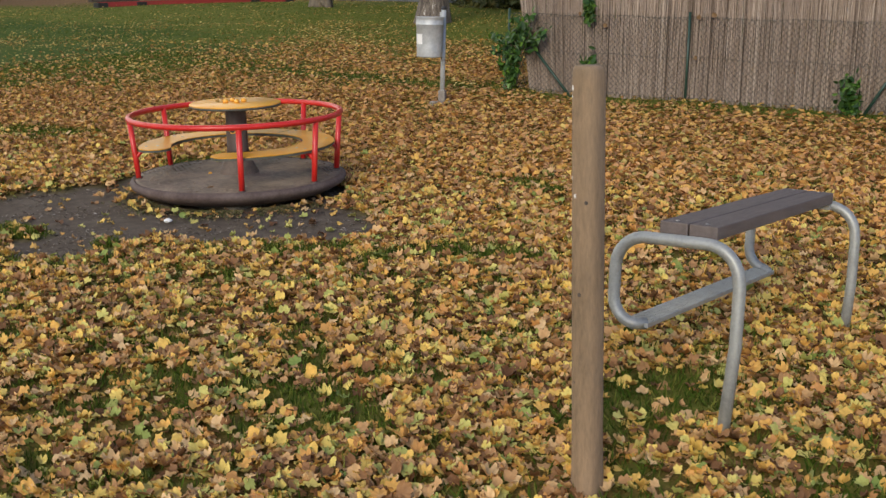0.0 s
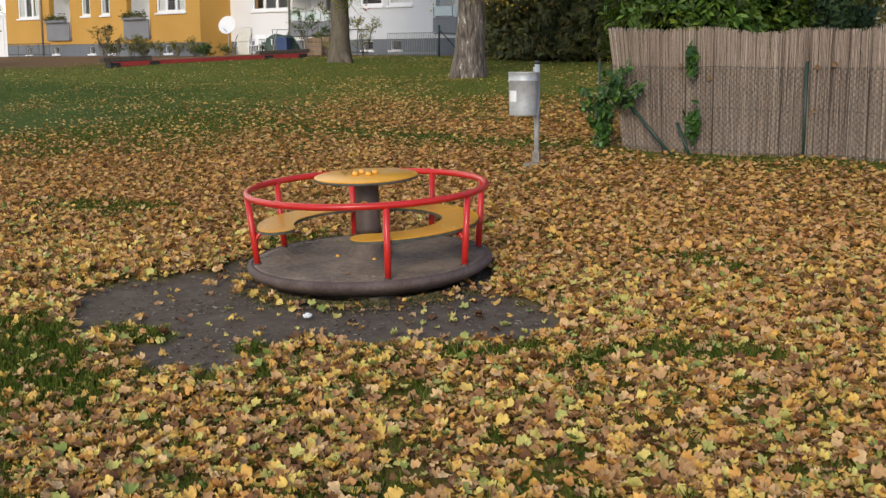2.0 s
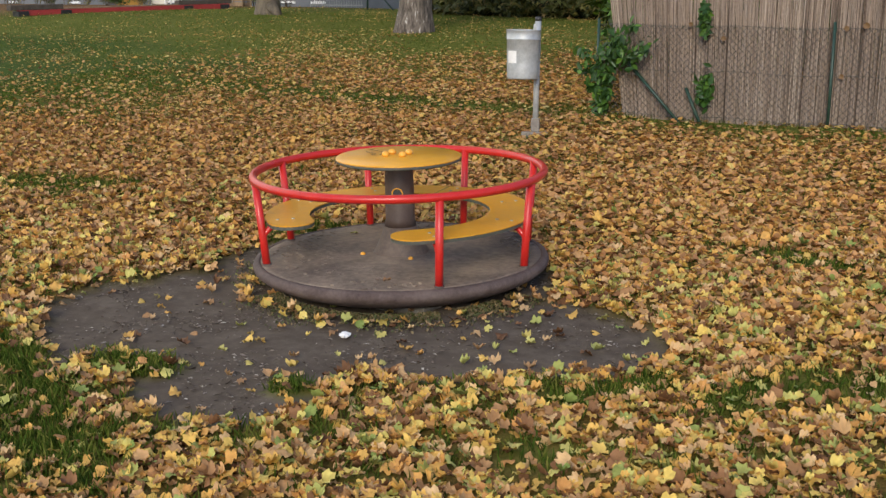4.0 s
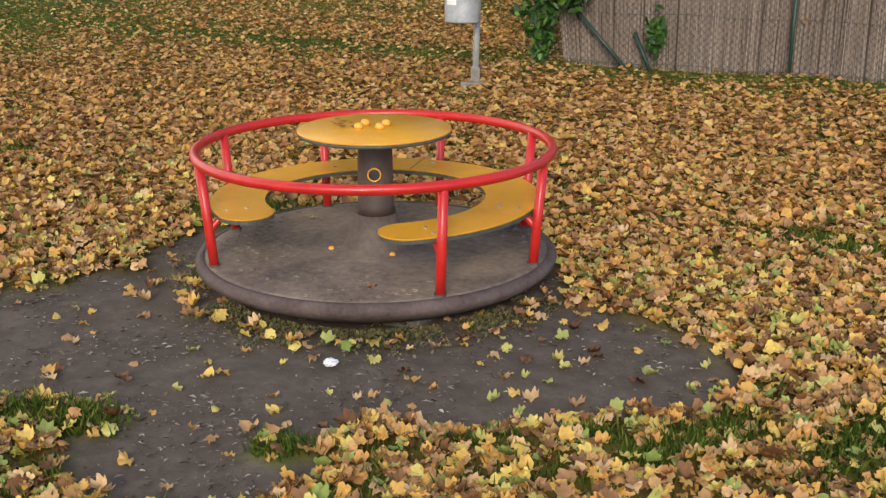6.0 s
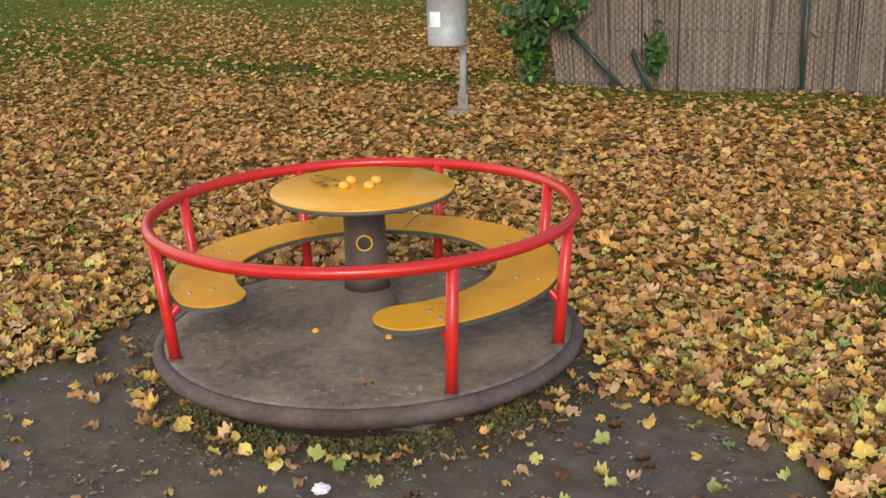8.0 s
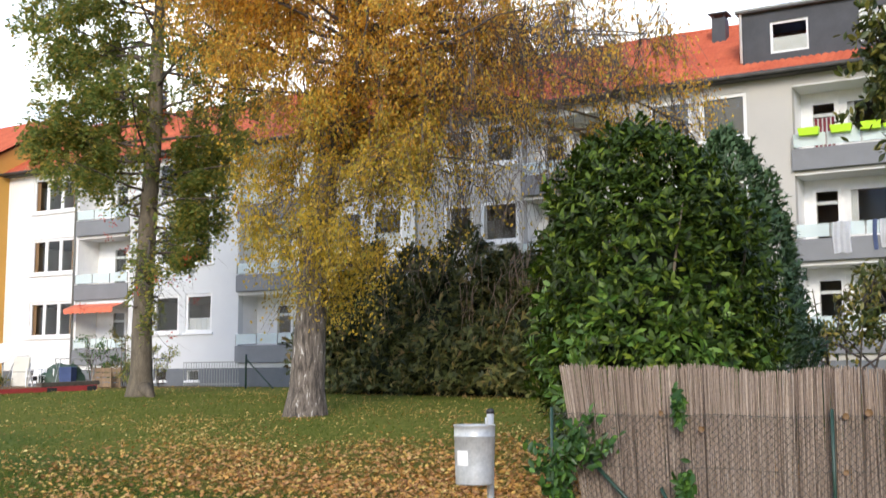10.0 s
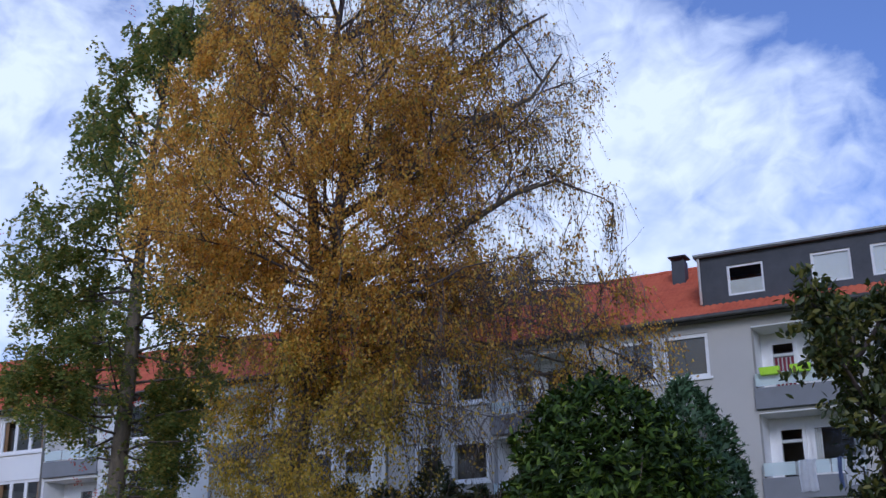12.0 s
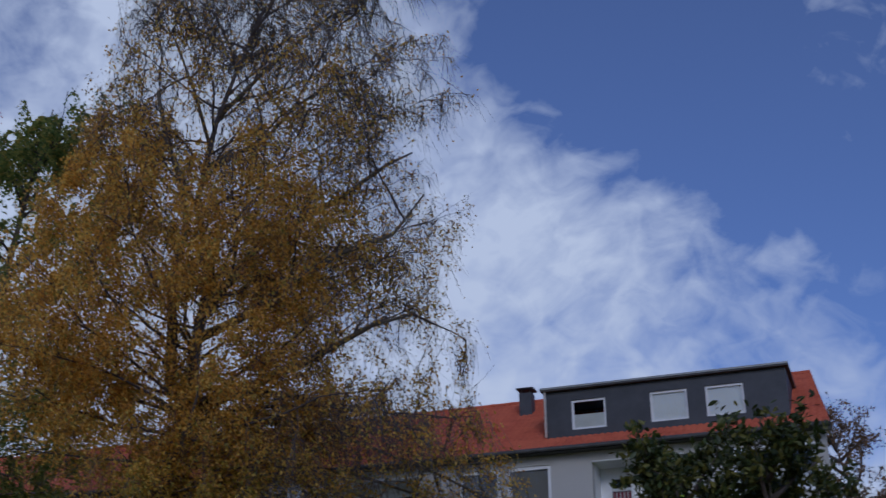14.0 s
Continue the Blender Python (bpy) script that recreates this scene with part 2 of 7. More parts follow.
M = {
    "leaf": leafy("fallen_leaf_mix", LITTER, rough=0.65, trans=0.15, spec=0.2),
    "leaf_far": leafy("fallen_leaf_far", [(min(1.0, k * 1.10), c) for k, c in LITTER_FAR], rough=0.75, trans=0.12, spec=0.12),
    "leaf_bright": leafy("fallen_leaf_bright", LITTER_BRIGHT, rough=0.75, trans=0.12, spec=0.12),
    "blue_plastic": surface("blue_plastic", (0.02, 0.045, 0.14), (0.035, 0.065, 0.18), 5, 0.5),
    "wet_leaf": surface("wet_brown_leaf", (0.10, 0.045, 0.015), (0.20, 0.10, 0.03), 30, 0.4),
    "leaf_fleck": leafy("fallen_birch_leaf", [(0, (0.22, 0.12, 0.05)), (0.35, (0.40, 0.24, 0.08)), (0.7, (0.58, 0.38, 0.12)), (1, (0.76, 0.60, 0.24))], rough=0.75, trans=0.12, spec=0.12),
    "leaf_single": leafy("fallen_leaf_single", LITTER, rough=0.6, trans=0.15, island=False),
    "weed": leafy("weed_leaf", [(0, (0.055, 0.065, 0.022)), (0.4, (0.10, 0.12, 0.035)), (0.6, (0.15, 0.115, 0.06)), (1, (0.26, 0.19, 0.09))], rough=0.65, trans=0.2),
    "chip": leafy("husk", [(0, (0.08, 0.06, 0.045)), (0.5, (0.17, 0.13, 0.10)), (0.85, (0.30, 0.25, 0.20)), (1, (0.50, 0.45, 0.38))], rough=0.7, trans=0.05, spec=0.2),
    "blade": leafy("grass_blade", [(0, (0.034, 0.070, 0.010)), (0.6, (0.085, 0.135, 0.020)), (1, (0.24, 0.235, 0.055))], rough=0.85, trans=0.3, spec=0.05),
    "birch_leaf": leafy("birch_leaf", [(0, (0.34, 0.15, 0.030)), (0.3, (0.72, 0.37, 0.055)), (0.65, (0.92, 0.55, 0.085)), (0.86, (0.86, 0.61, 0.12)), (0.95, (0.46, 0.40, 0.08)), (1, (0.28, 0.28, 0.06))], trans=0.58),
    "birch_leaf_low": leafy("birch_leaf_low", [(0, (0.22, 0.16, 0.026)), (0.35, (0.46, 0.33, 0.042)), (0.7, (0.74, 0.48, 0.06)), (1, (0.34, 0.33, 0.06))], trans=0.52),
    "ash_leaf": leafy("ash_leaf", [(0, (0.14, 0.20, 0.06)), (0.5, (0.27, 0.33, 0.09)), (0.82, (0.48, 0.43, 0.11)), (1, (0.64, 0.45, 0.10))], trans=0.64),
    "laurel_leaf": leafy("laurel_leaf", [(0, (0.016, 0.030, 0.004)), (0.5, (0.034, 0.066, 0.008)), (0.84, (0.075, 0.124, 0.012)), (1, (0.18, 0.235, 0.028))], rough=0.5, trans=0.2, spec=0.25),
    "laurel_fresh": leafy("laurel_fresh", [(0, (0.034, 0.085, 0.012)), (0.6, (0.082, 0.17, 0.024)), (1, (0.19, 0.31, 0.05))], rough=0.42, trans=0.2, spec=0.4),
    "ivy_leaf": leafy("ivy_leaf", [(0, (0.016, 0.05, 0.01)), (0.7, (0.045, 0.11, 0.02)), (1, (0.13, 0.26, 0.04))], rough=0.4, trans=0.2),
    "yew_leaf": leafy("yew_leaf", [(0, (0.025, 0.036, 0.009)), (0.6, (0.076, 0.088, 0.019)), (0.9, (0.15, 0.135, 0.034)), (1, (0.22, 0.14, 0.055))], rough=0.6, trans=0.1),
    "cypress_leaf": leafy("cypress_leaf", [(0, (0.03, 0.065, 0.024)), (1, (0.085, 0.15, 0.055))], rough=0.6, trans=0.1),
    "cherry_leaf": leafy("cherry_leaf", [(0, (0.022, 0.034, 0.009)), (0.6, (0.056, 0.078, 0.015)), (1, (0.19, 0.17, 0.032))], rough=0.5, trans=0.2),
    "shrub_leaf": leafy("shrub_leaf", [(0, (0.05, 0.08, 0.02)), (0.5, (0.14, 0.15, 0.04)), (1, (0.40, 0.30, 0.05))], trans=0.25),
    "late_leaf": leafy("late_brown_leaf", [(0, (0.10, 0.07, 0.05)), (0.5, (0.20, 0.12, 0.06)), (1, (0.38, 0.20, 0.06))], trans=0.3),
    "red_paint": surface("red_gloss_paint", (0.50, 0.014, 0.012), (0.60, 0.024, 0.018), 9, 0.36, 0, 0.06, 90, 0.12),
    "yellow_board": surface("yellow_laminate", (0.72, 0.325, 0.022), (0.82, 0.40, 0.035), 4, 0.36, 0, 0.03, 18, 0.1, stain=(0.50, 0.20, 0.02)),
    "board_edge": surface("dark_board_edge", (0.05, 0.055, 0.045), (0.10, 0.10, 0.08), 20, 0.6),
    "disc": surface("worn_rubber_deck", (0.135, 0.102, 0.079), (0.29, 0.222, 0.163), 2.4, 0.66, 0, 0.35, 24, stain=(0.075, 0.052, 0.042), spec=0.25),
    "dusty": surface("dusty_brown_steel", (0.080, 0.056, 0.044), (0.15, 0.110, 0.084), 5, 0.7, 0, 0.2, 40),
    "rim": surface("deck_rim", (0.070, 0.048, 0.044), (0.150, 0.112, 0.098), 6, 0.7, 0, 0.5, 35, spec=0.2),
    "pole": surface("brown_steel", (0.065, 0.042, 0.034), (0.10, 0.068, 0.055), 8, 0.5, 0, 0.1, 70),
    "bolt": surface("bolt_steel", (0.45, 0.42, 0.38), (0.6, 0.57, 0.5), 20, 0.35, 1.0),
    "ball": surface("orange_knob", (0.75, 0.33, 0.04), (0.85, 0.42, 0.06), 20, 0.3),
    "zinc": surface("galvanised_steel", (0.36, 0.38, 0.385), (0.52, 0.54, 0.54), 14, 0.5, 0.35, 0.08, 60),
    "tube": surface("grey_tube", (0.27, 0.28, 0.27), (0.38, 0.39, 0.37), 10, 0.5, 0.4, 0.08, 80),
    "slat": surface("grey_brown_plank", (0.085, 0.065, 0.058), (0.15, 0.118, 0.105), 5, 0.6, 0, 0.25, 50, stretch=(8, 1, 8)),
    "post_wood": surface("weathered_post", (0.195, 0.132, 0.078), (0.31, 0.208, 0.124), 2.2, 0.75, 0, 0.35, 26, stretch=(4, 4, 0.8), stain=(0.10, 0.075, 0.045)),
    "white": surface("white_paint", (0.74, 0.74, 0.73), (0.82, 0.82, 0.81), 4, 0.5, 0, 0.05),
    "tarp": surface("green_tarpaulin", (0.020, 0.045, 0.028), (0.045, 0.085, 0.055), 4, 0.55, 0, 0.4, 18),
    "cushion": surface("off_white_cloth", (0.55, 0.52, 0.44), (0.68, 0.65, 0.56), 3, 0.9, 0, 0.3),
    "paper": surface("white_label", (0.70, 0.70, 0.68), (0.82, 0.82, 0.80), 9, 0.6),
    "concrete": surface("concrete", (0.17, 0.145, 0.12), (0.30, 0.265, 0.225), 12, 0.85, 0, 0.4),
    "old_concrete": surface("mossy_concrete", (0.085, 0.075, 0.055), (0.17, 0.148, 0.115), 6, 0.9, 0, 0.5, stain=(0.05, 0.052, 0.028)),
    # reed tones; the darkest stop also stands in for shaded slits between reeds
    "reed": leafy("dry_reed", [(0, (0.10, 0.072, 0.058)), (0.08, (0.22, 0.165, 0.130)), (0.22, (0.32, 0.248, 0.198)), (0.8, (0.41, 0.324, 0.260)), (1, (0.60, 0.505, 0.415))], rough=0.75, trans=0.05, spec=0.2),
    "wire": surface("green_wire", (0.045, 0.05, 0.042), (0.10, 0.10, 0.088), 20, 0.5, 0.2),
    "green_post": surface("green_post", (0.012, 0.038, 0.026), (0.024, 0.060, 0.042), 12, 0.45),
    "birch_bark": None, "bark": surface("grey_brown_bark", (0.070, 0.056, 0.040), (0.165, 0.134, 0.096), 3, 0.9, 0, 1.0, 14, stretch=(3, 3, 0.7)),
    "twig": surface("thin_twig", (0.062, 0.048, 0.042), (0.125, 0.098, 0.085), 6, 0.8),
    "twig_dead": surface("dead_twig", (0.16, 0.11, 0.08), (0.26, 0.19, 0.14), 6, 0.85),
    # near-black, the shade inside the crowns as a colour
    "core": surface("crown_shade", (0.008, 0.014, 0.006), (0.02, 0.03, 0.012), 8, 0.95, 0, 0.6, 20),
    "render_white": surface("white_render", (0.76, 0.76, 0.745), (0.82, 0.82, 0.805), 0.5, 0.85, 0, 0.25, 40),
    "render_light": surface("light_grey_render", (0.60, 0.612, 0.612), (0.66, 0.672, 0.668), 0.5, 0.85, 0, 0.25, 40),
    "render_grey": surface("grey_render", (0.44, 0.422, 0.385), (0.49, 0.47, 0.432), 0.5, 0.85, 0, 0.25, 40),
    "render_yellow": surface("yellow_render", (0.50, 0.270, 0.055), (0.57, 0.315, 0.072), 0.5, 0.85, 0, 0.25, 40),
    "plinth": surface("grey_plinth", (0.125, 0.137, 0.148), (0.175, 0.188, 0.20), 1.2, 0.85, 0, 0.2, 30),
    "panel": surface("grey_balcony_panel", (0.17, 0.175, 0.185), (0.215, 0.22, 0.23), 1.0, 0.6, 0, 0.05),
    "slate": surface("dark_cladding", (0.035, 0.037, 0.042), (0.06, 0.062, 0.068), 2.0, 0.55, 0, 0.2, 25),
    "tile": surface("red_roof_tile", (0.42, 0.080, 0.034), (0.55, 0.130, 0.056), 1.5, 0.75, 0, 0.3, 12, stain=(0.28, 0.055, 0.03)),
    "soffit": surface("dark_eave", (0.045, 0.042, 0.04), (0.09, 0.085, 0.08), 3, 0.7),
    "room": surface("room_wall", (0.20, 0.19, 0.18), (0.30, 0.285, 0.27), 1, 0.9),
    "curtain": surface("net_curtain", (0.62, 0.61, 0.58), (0.76, 0.75, 0.72), 3, 0.9),
    "curtain_red": surface("dark_red_curtain", (0.22, 0.03, 0.06), (0.34, 0.06, 0.09), 5, 0.9),
    "curtain_tan": surface("tan_curtain", (0.30, 0.17, 0.09), (0.42, 0.26, 0.15), 3, 0.9),
    "blind": surface("grey_roller_blind", (0.78, 0.775, 0.75), (0.84, 0.835, 0.81), 4, 0.8),
    "lime": surface("lime_plastic", (0.42, 0.72, 0.02), (0.50, 0.80, 0.04), 6, 0.4),
    "towel": surface("white_towel", (0.72, 0.73, 0.76), (0.82, 0.83, 0.85), 8, 0.95, 0, 0.3),
    "blue_cloth": surface("blue_cloth", (0.14, 0.18, 0.34), (0.20, 0.26, 0.44), 8, 0.9),
    "awning": surface("orange_awning", (0.60, 0.14, 0.075), (0.72, 0.21, 0.12), 5, 0.9),
    "red_beam": surface("faded_red_beam", (0.30, 0.028, 0.03), (0.42, 0.05, 0.05), 5, 0.6, 0, 0.3),
    "dark_wood": surface("dark_rotten_wood", (0.045, 0.036, 0.03), (0.10, 0.08, 0.065), 6, 0.9, 0, 0.5, 25),
    "berry": surface("red_berry", (0.45, 0.03, 0.015), (0.60, 0.06, 0.02), 20, 0.4),
    "glass": glass("window_glass", (0.86, 0.89, 0.90), 1.5), "balcony_glass": frosted("pale_balcony_glass", (0.66, 0.76, 0.75), 0.65), "net": frosted("thin_net_curtain", (0.60, 0.58, 0.54), 0.42),
    "black": surface("black_steel", (0.015, 0.016, 0.017), (0.03, 0.03, 0.032), 10, 0.5),
}


def birch_bark():
    m, nt, bs = nodes("birch_bark")
    tc = nt.nodes.new("ShaderNodeTexCoord")
    mp = nt.nodes.new("ShaderNodeMapping")
    mp.inputs["Scale"].default_value = (5.5, 5.5, 1.1)
    nt.links.new(tc.outputs["Object"], mp.inputs["Vector"])
    n = add(nt, "ShaderNodeTexNoise", Scale=2.6, Detail=6.0, Roughness=0.65, Distortion=0.6)
    nt.links.new(mp.outputs["Vector"], n.inputs["Vector"])
    r = ramp_of(nt, [(0.40, (0.045, 0.036, 0.029)), (0.50, (0.13, 0.104, 0.083)), (0.61, (0.20, 0.166, 0.136)), (0.655, (0.58, 0.55, 0.50))], n.outputs["Fac"])
    nt.links.new(r.outputs["Color"], bs.inputs["Base Color"])
    bs.inputs["Roughness"].default_value = 0.85
    bp = add(nt, "ShaderNodeBump", Strength=1.0, Distance=0.03)
    nt.links.new(n.outputs["Fac"], bp.inputs["Height"])
    nt.links.new(bp.outputs["Normal"], bs.inputs["Normal"])
    return m


M["birch_bark"] = birch_bark()


def ground_material():
    """Lawn, bare soil and brown mulch by the attributes lush, soil, litter and mulch of the ground."""
    m, nt, bs = nodes("ground_mix")
    tc = nt.nodes.new("ShaderNodeTexCoord")
    big = add(nt, "ShaderNodeTexNoise", Scale=0.6, Detail=5.0, Roughness=0.6)
    mid = add(nt, "ShaderNodeTexNoise", Scale=9.0, Detail=5.0, Roughness=0.7)
    fin = add(nt, "ShaderNodeTexNoise", Scale=70.0, Detail=4.0, Roughness=0.75)
    for n in (big, mid, fin):
        nt.links.new(tc.outputs["Object"], n.inputs["Vector"])
    grass = ramp_of(nt, [(0.30, (0.060, 0.080, 0.014)), (0.5, (0.115, 0.132, 0.026)), (0.68, (0.20, 0.190, 0.048))], mid.outputs["Fac"])
    lush = ramp_of(nt, [(0.30, (0.028, 0.054, 0.010)), (0.5, (0.050, 0.086, 0.017)), (0.68, (0.095, 0.122, 0.030))], mid.outputs["Fac"])
    soil = ramp_of(nt, [(0.25, (0.084, 0.066, 0.051)), (0.5, (0.120, 0.096, 0.074)), (0.75, (0.170, 0.138, 0.106))], mid.outputs["Fac"])
    mulch = ramp_of(nt, [(0.32, (0.115, 0.066, 0.034)), (0.6, (0.21, 0.125, 0.064))], fin.outputs["Fac"])
    litter = ramp_of(nt, [(0.30, (0.055, 0.044, 0.014)), (0.5, (0.14, 0.092, 0.032)), (0.7, (0.27, 0.17, 0.058))], fin.outputs["Fac"])
    last = grass.outputs["Color"]
    for name, ramp in (("lush", lush), ("litter", litter), ("mulch", mulch), ("soil", soil)):
        at = nt.nodes.new("ShaderNodeAttribute")
        at.attribute_name = name
        mx = nt.nodes.new("ShaderNodeMix")
        mx.data_type = "RGBA"
        nt.links.new(at.outputs["Fac"], mx.inputs["Factor"])
        nt.links.new(last, mx.inputs["A"])
        nt.links.new(ramp.outputs["Color"], mx.inputs["B"])
        last = mx.outputs["Result"]
    nt.links.new(last, bs.inputs["Base Color"])
    bs.inputs["Roughness"].default_value = 0.9
    bs.inputs["Specular IOR Level"].default_value = 0.03
    bp = add(nt, "ShaderNodeBump", Strength=0.5, Distance=0.006)
    nt.links.new(fin.outputs["Fac"], bp.inputs["Height"])
    nt.links.new(bp.outputs["Normal"], bs.inputs["Normal"])
    return m


M["ground"] = ground_material()


# ---------------------------------------------------------------- building helpers
def part(name, bm, material, parent=None, label="", smooth=False):
    """Links a bmesh as one mesh object, under a thing or part."""
    bmesh.ops.recalc_face_normals(bm, faces=bm.faces)
    me = bpy.data.meshes.new(name)
    bm.to_mesh(me)
    bm.free()
    return link(name, me, material, parent, label, smooth)


def link(name, me, material, parent=None, label="", smooth=False):
    if material and not me.materials:
        me.materials.append(M[material])
    if smooth:
        me.shade_smooth()
    ob = new(name, me)
    if parent:
        ob.parent = parent
    if label:
        ob["label"] = label
    return ob


def thing(name, m, label, category, group="", kind=""):
    ob = new(name)
    ob.empty_display_size = 0.1
    ob.matrix_basis = m
    return tagged(ob, label, category, group, kind)


def box(bm, x0, x1, y0, y1, z0, z1, bevel=0.0, m=None):
    vs = [bm.verts.new((x, y, z)) for x in (x0, x1) for y in (y0, y1) for z in (z0, z1)]
    fs = [bm.faces.new([vs[i] for i in f]) for f in ((0, 1, 3, 2), (4, 6, 7, 5), (0, 4, 5, 1), (2, 3, 7, 6), (0, 2, 6, 4), (1, 5, 7, 3))]
    if m is not None:
        bmesh.ops.transform(bm, matrix=m, verts=vs)
    if bevel:
        es = {e for f in fs for e in f.edges}
        bmesh.ops.bevel(bm, geom=list(es), offset=bevel, segments=2, affect="EDGES", profile=0.6)
    return bm


def tube(bm, pts, radii, n=10, closed=False, cap=True):
    """A round bar along pts."""
    pts = [Vector(p) for p in pts]
    k = len(pts)
    if isinstance(radii, (int, float)):
        radii = [radii] * k
    rings, ref = [], None
    for i, p in enumerate(pts):
        if closed:
            d = pts[(i + 1) % k] - pts[i - 1]
        else:
            d = pts[min(i + 1, k - 1)] - pts[max(i - 1, 0)]
        d.normalize()
        if ref is None:
            ref = d.orthogonal().normalized()
        u = (ref - d * ref.dot(d)).normalized()
        ref = u
        v = d.cross(u)
        rings.append([bm.verts.new(p + (u * math.cos(a) + v * math.sin(a)) * radii[i]) for a in (2 * math.pi * j / n for j in range(n))])
    for i in range(k if closed else k - 1):
        a, b = rings[i], rings[(i + 1) % k]
        for j in range(n):
            bm.faces.new((a[j], a[(j + 1) % n], b[(j + 1) % n], b[j]))
    if cap and not closed:
        bm.faces.new(rings[0][::-1])
        bm.faces.new(rings[-1])
    return bm


def lathe(bm, profile, n=48):
    rings = [[bm.verts.new((r * math.cos(a), r * math.sin(a), z)) for a in (2 * math.pi * j / n for j in range(n))] for r, z in profile]
    for a, b in zip(rings, rings[1:]):
        for j in range(n):
            bm.faces.new((a[j], a[(j + 1) % n], b[(j + 1) % n], b[j]))
    bm.faces.new(rings[0][::-1])
    bm.faces.new(rings[-1])
    return bm


def arc(cx, cz, r, a0, a1, n=8):
    return [(cx + r * math.cos(radians(a0 + (a1 - a0) * i / n)), cz + r * math.sin(radians(a0 + (a1 - a0) * i / n))) for i in range(n + 1)]


def mesh_np(name, V, F):
    """A mesh from arrays: V (n, 3) and F (m, 3 or 4)."""
    me = bpy.data.meshes.new(name)
    k = F.shape[1]
    me.vertices.add(len(V))
    me.vertices.foreach_set("co", V.astype(np.float32).ravel())
    me.loops.add(F.size)
    me.loops.foreach_set("vertex_index", F.astype(np.int32).ravel())
    me.polygons.add(len(F))
    me.polygons.foreach_set("loop_start", np.arange(0, F.size, k, dtype=np.int32))
    me.update(calc_edges=True)
    return me


def scatter(name, shapes, P, X, Z, size, rng):
    """One mesh with a copy of a shape at each place P: X is each leaf's long axis, Z its normal. shapes: list of (verts, tris) with equal counts."""
    n = len(P)
    X = X / np.maximum(np.linalg.norm(X, axis=1, keepdims=True), 1e-6)
    Z = Z - X * (Z * X).sum(1, keepdims=True)
    Z = Z / np.maximum(np.linalg.norm(Z, axis=1, keepdims=True), 1e-6)
    Y = np.cross(Z, X)
    S = np.array([s[0] for s in shapes])[rng.integers(0, len(shapes), n)]
    T = shapes[0][1]
    size = np.broadcast_to(size, n)
    V = (S[:, :, 0:1] * Y[:, None] + S[:, :, 1:2] * X[:, None] + S[:, :, 2:3] * Z[:, None]) * size[:, None, None] + P[:, None]
    k = S.shape[1]
    F = (T[None] + (np.arange(n) * k)[:, None, None]).reshape(-1, T.shape[1])
    return mesh_np(name, V.reshape(-1, 3), F)


def unit(rng, n):
    v = rng.normal(size=(n, 3))
    return v / np.linalg.norm(v, axis=1, keepdims=True)


def maple(curl, fold, twist):
    """A five-lobed leaf, 1 long, as a fan round its middle."""
    half = [(70, 0.43), (53, 0.53), (38, 0.50), (20, 0.41), (0, 0.46), (-26, 0.42), (-56, 0.34)]
    pol = [(90, 0.56)] + half + [(-90, 0.22)] + [(180 - a, r) for a, r in half[::-1]]
    V = [(0, 0, 0)]
    for a, r in pol:
        x, y = r * math.cos(radians(a)), r * math.sin(radians(a))
        V.append((x, y, curl * (x * x + y * y) * 2.0 + fold * abs(x) + twist * x * y * 3))
    V = np.array(V)
    k = len(pol)
    V[1:, 2] += 0.09 * np.sin(np.arange(k) * 2.4 + 9 * curl + 5 * twist)
    V[1:, :2] *= (1 + 0.09 * np.sin(np.arange(k) * 1.7 + 7 * fold + 20 * curl))[:, None]
    return V, np.array([(0, 1 + (i + 1) % k, 1 + i) for i in range(k)])


OVAL = (np.array([(0, -0.5, 0), (0.2, -0.15, 0.05), (0.19, 0.2, 0.05), (0, 0.5, -0.05), (-0.19, 0.2, 0.05), (-0.2, -0.15, 0.05), (0, 0, -0.03)]),
        np.array([(6, 0, 1), (6, 1, 2), (6, 2, 3), (6, 3, 4), (6, 4, 5), (6, 5, 0)]))
LANCE = (OVAL[0][:6] * np.array([0.76, 1, 1]), np.array([(0, 1, 5), (1, 2, 5), (2, 4, 5), (2, 3, 4)]))
RHOMB = (np.array([(0, -0.5, 0), (0.32, -0.05, 0.06), (0, 0.5, 0), (-0.32, -0.05, 0.06)]), np.array([(0, 1, 2), (0, 2, 3)]))
SPRAY = (np.array([(0, -0.5, 0), (0.12, 0.1, 0.1), (0.3, 0.35, 0), (0.05, 0.25, 0.05), (0, 0.6, 0), (-0.07, 0.22, 0.03), (-0.3, 0.3, -0.05), (-0.12, 0.05, 0.08)]),
         np.array([(0, 1, 7), (1, 2, 3), (1, 3, 7), (3, 4, 5), (3, 5, 7), (5, 6, 7)]))
BLADE = (np.array([(-0.045, 0, 0), (0.045, 0, 0), (0.0, 0.6, 0.05), (0.0, 1.0, 0.25)]), np.array([(0, 1, 2), (0, 2, 3)]))
BERRY = (np.array([(1, 0, 0), (-1, 0, 0), (0, 1, 0), (0, -1, 0), (0, 0, 1), (0, 0, -1)]) * 0.5, np.array([(0, 2, 4), (2, 1, 4), (1, 3, 4), (3, 0, 4), (2, 0, 5), (1, 2, 5), (3, 1, 5), (0, 3, 5)]))
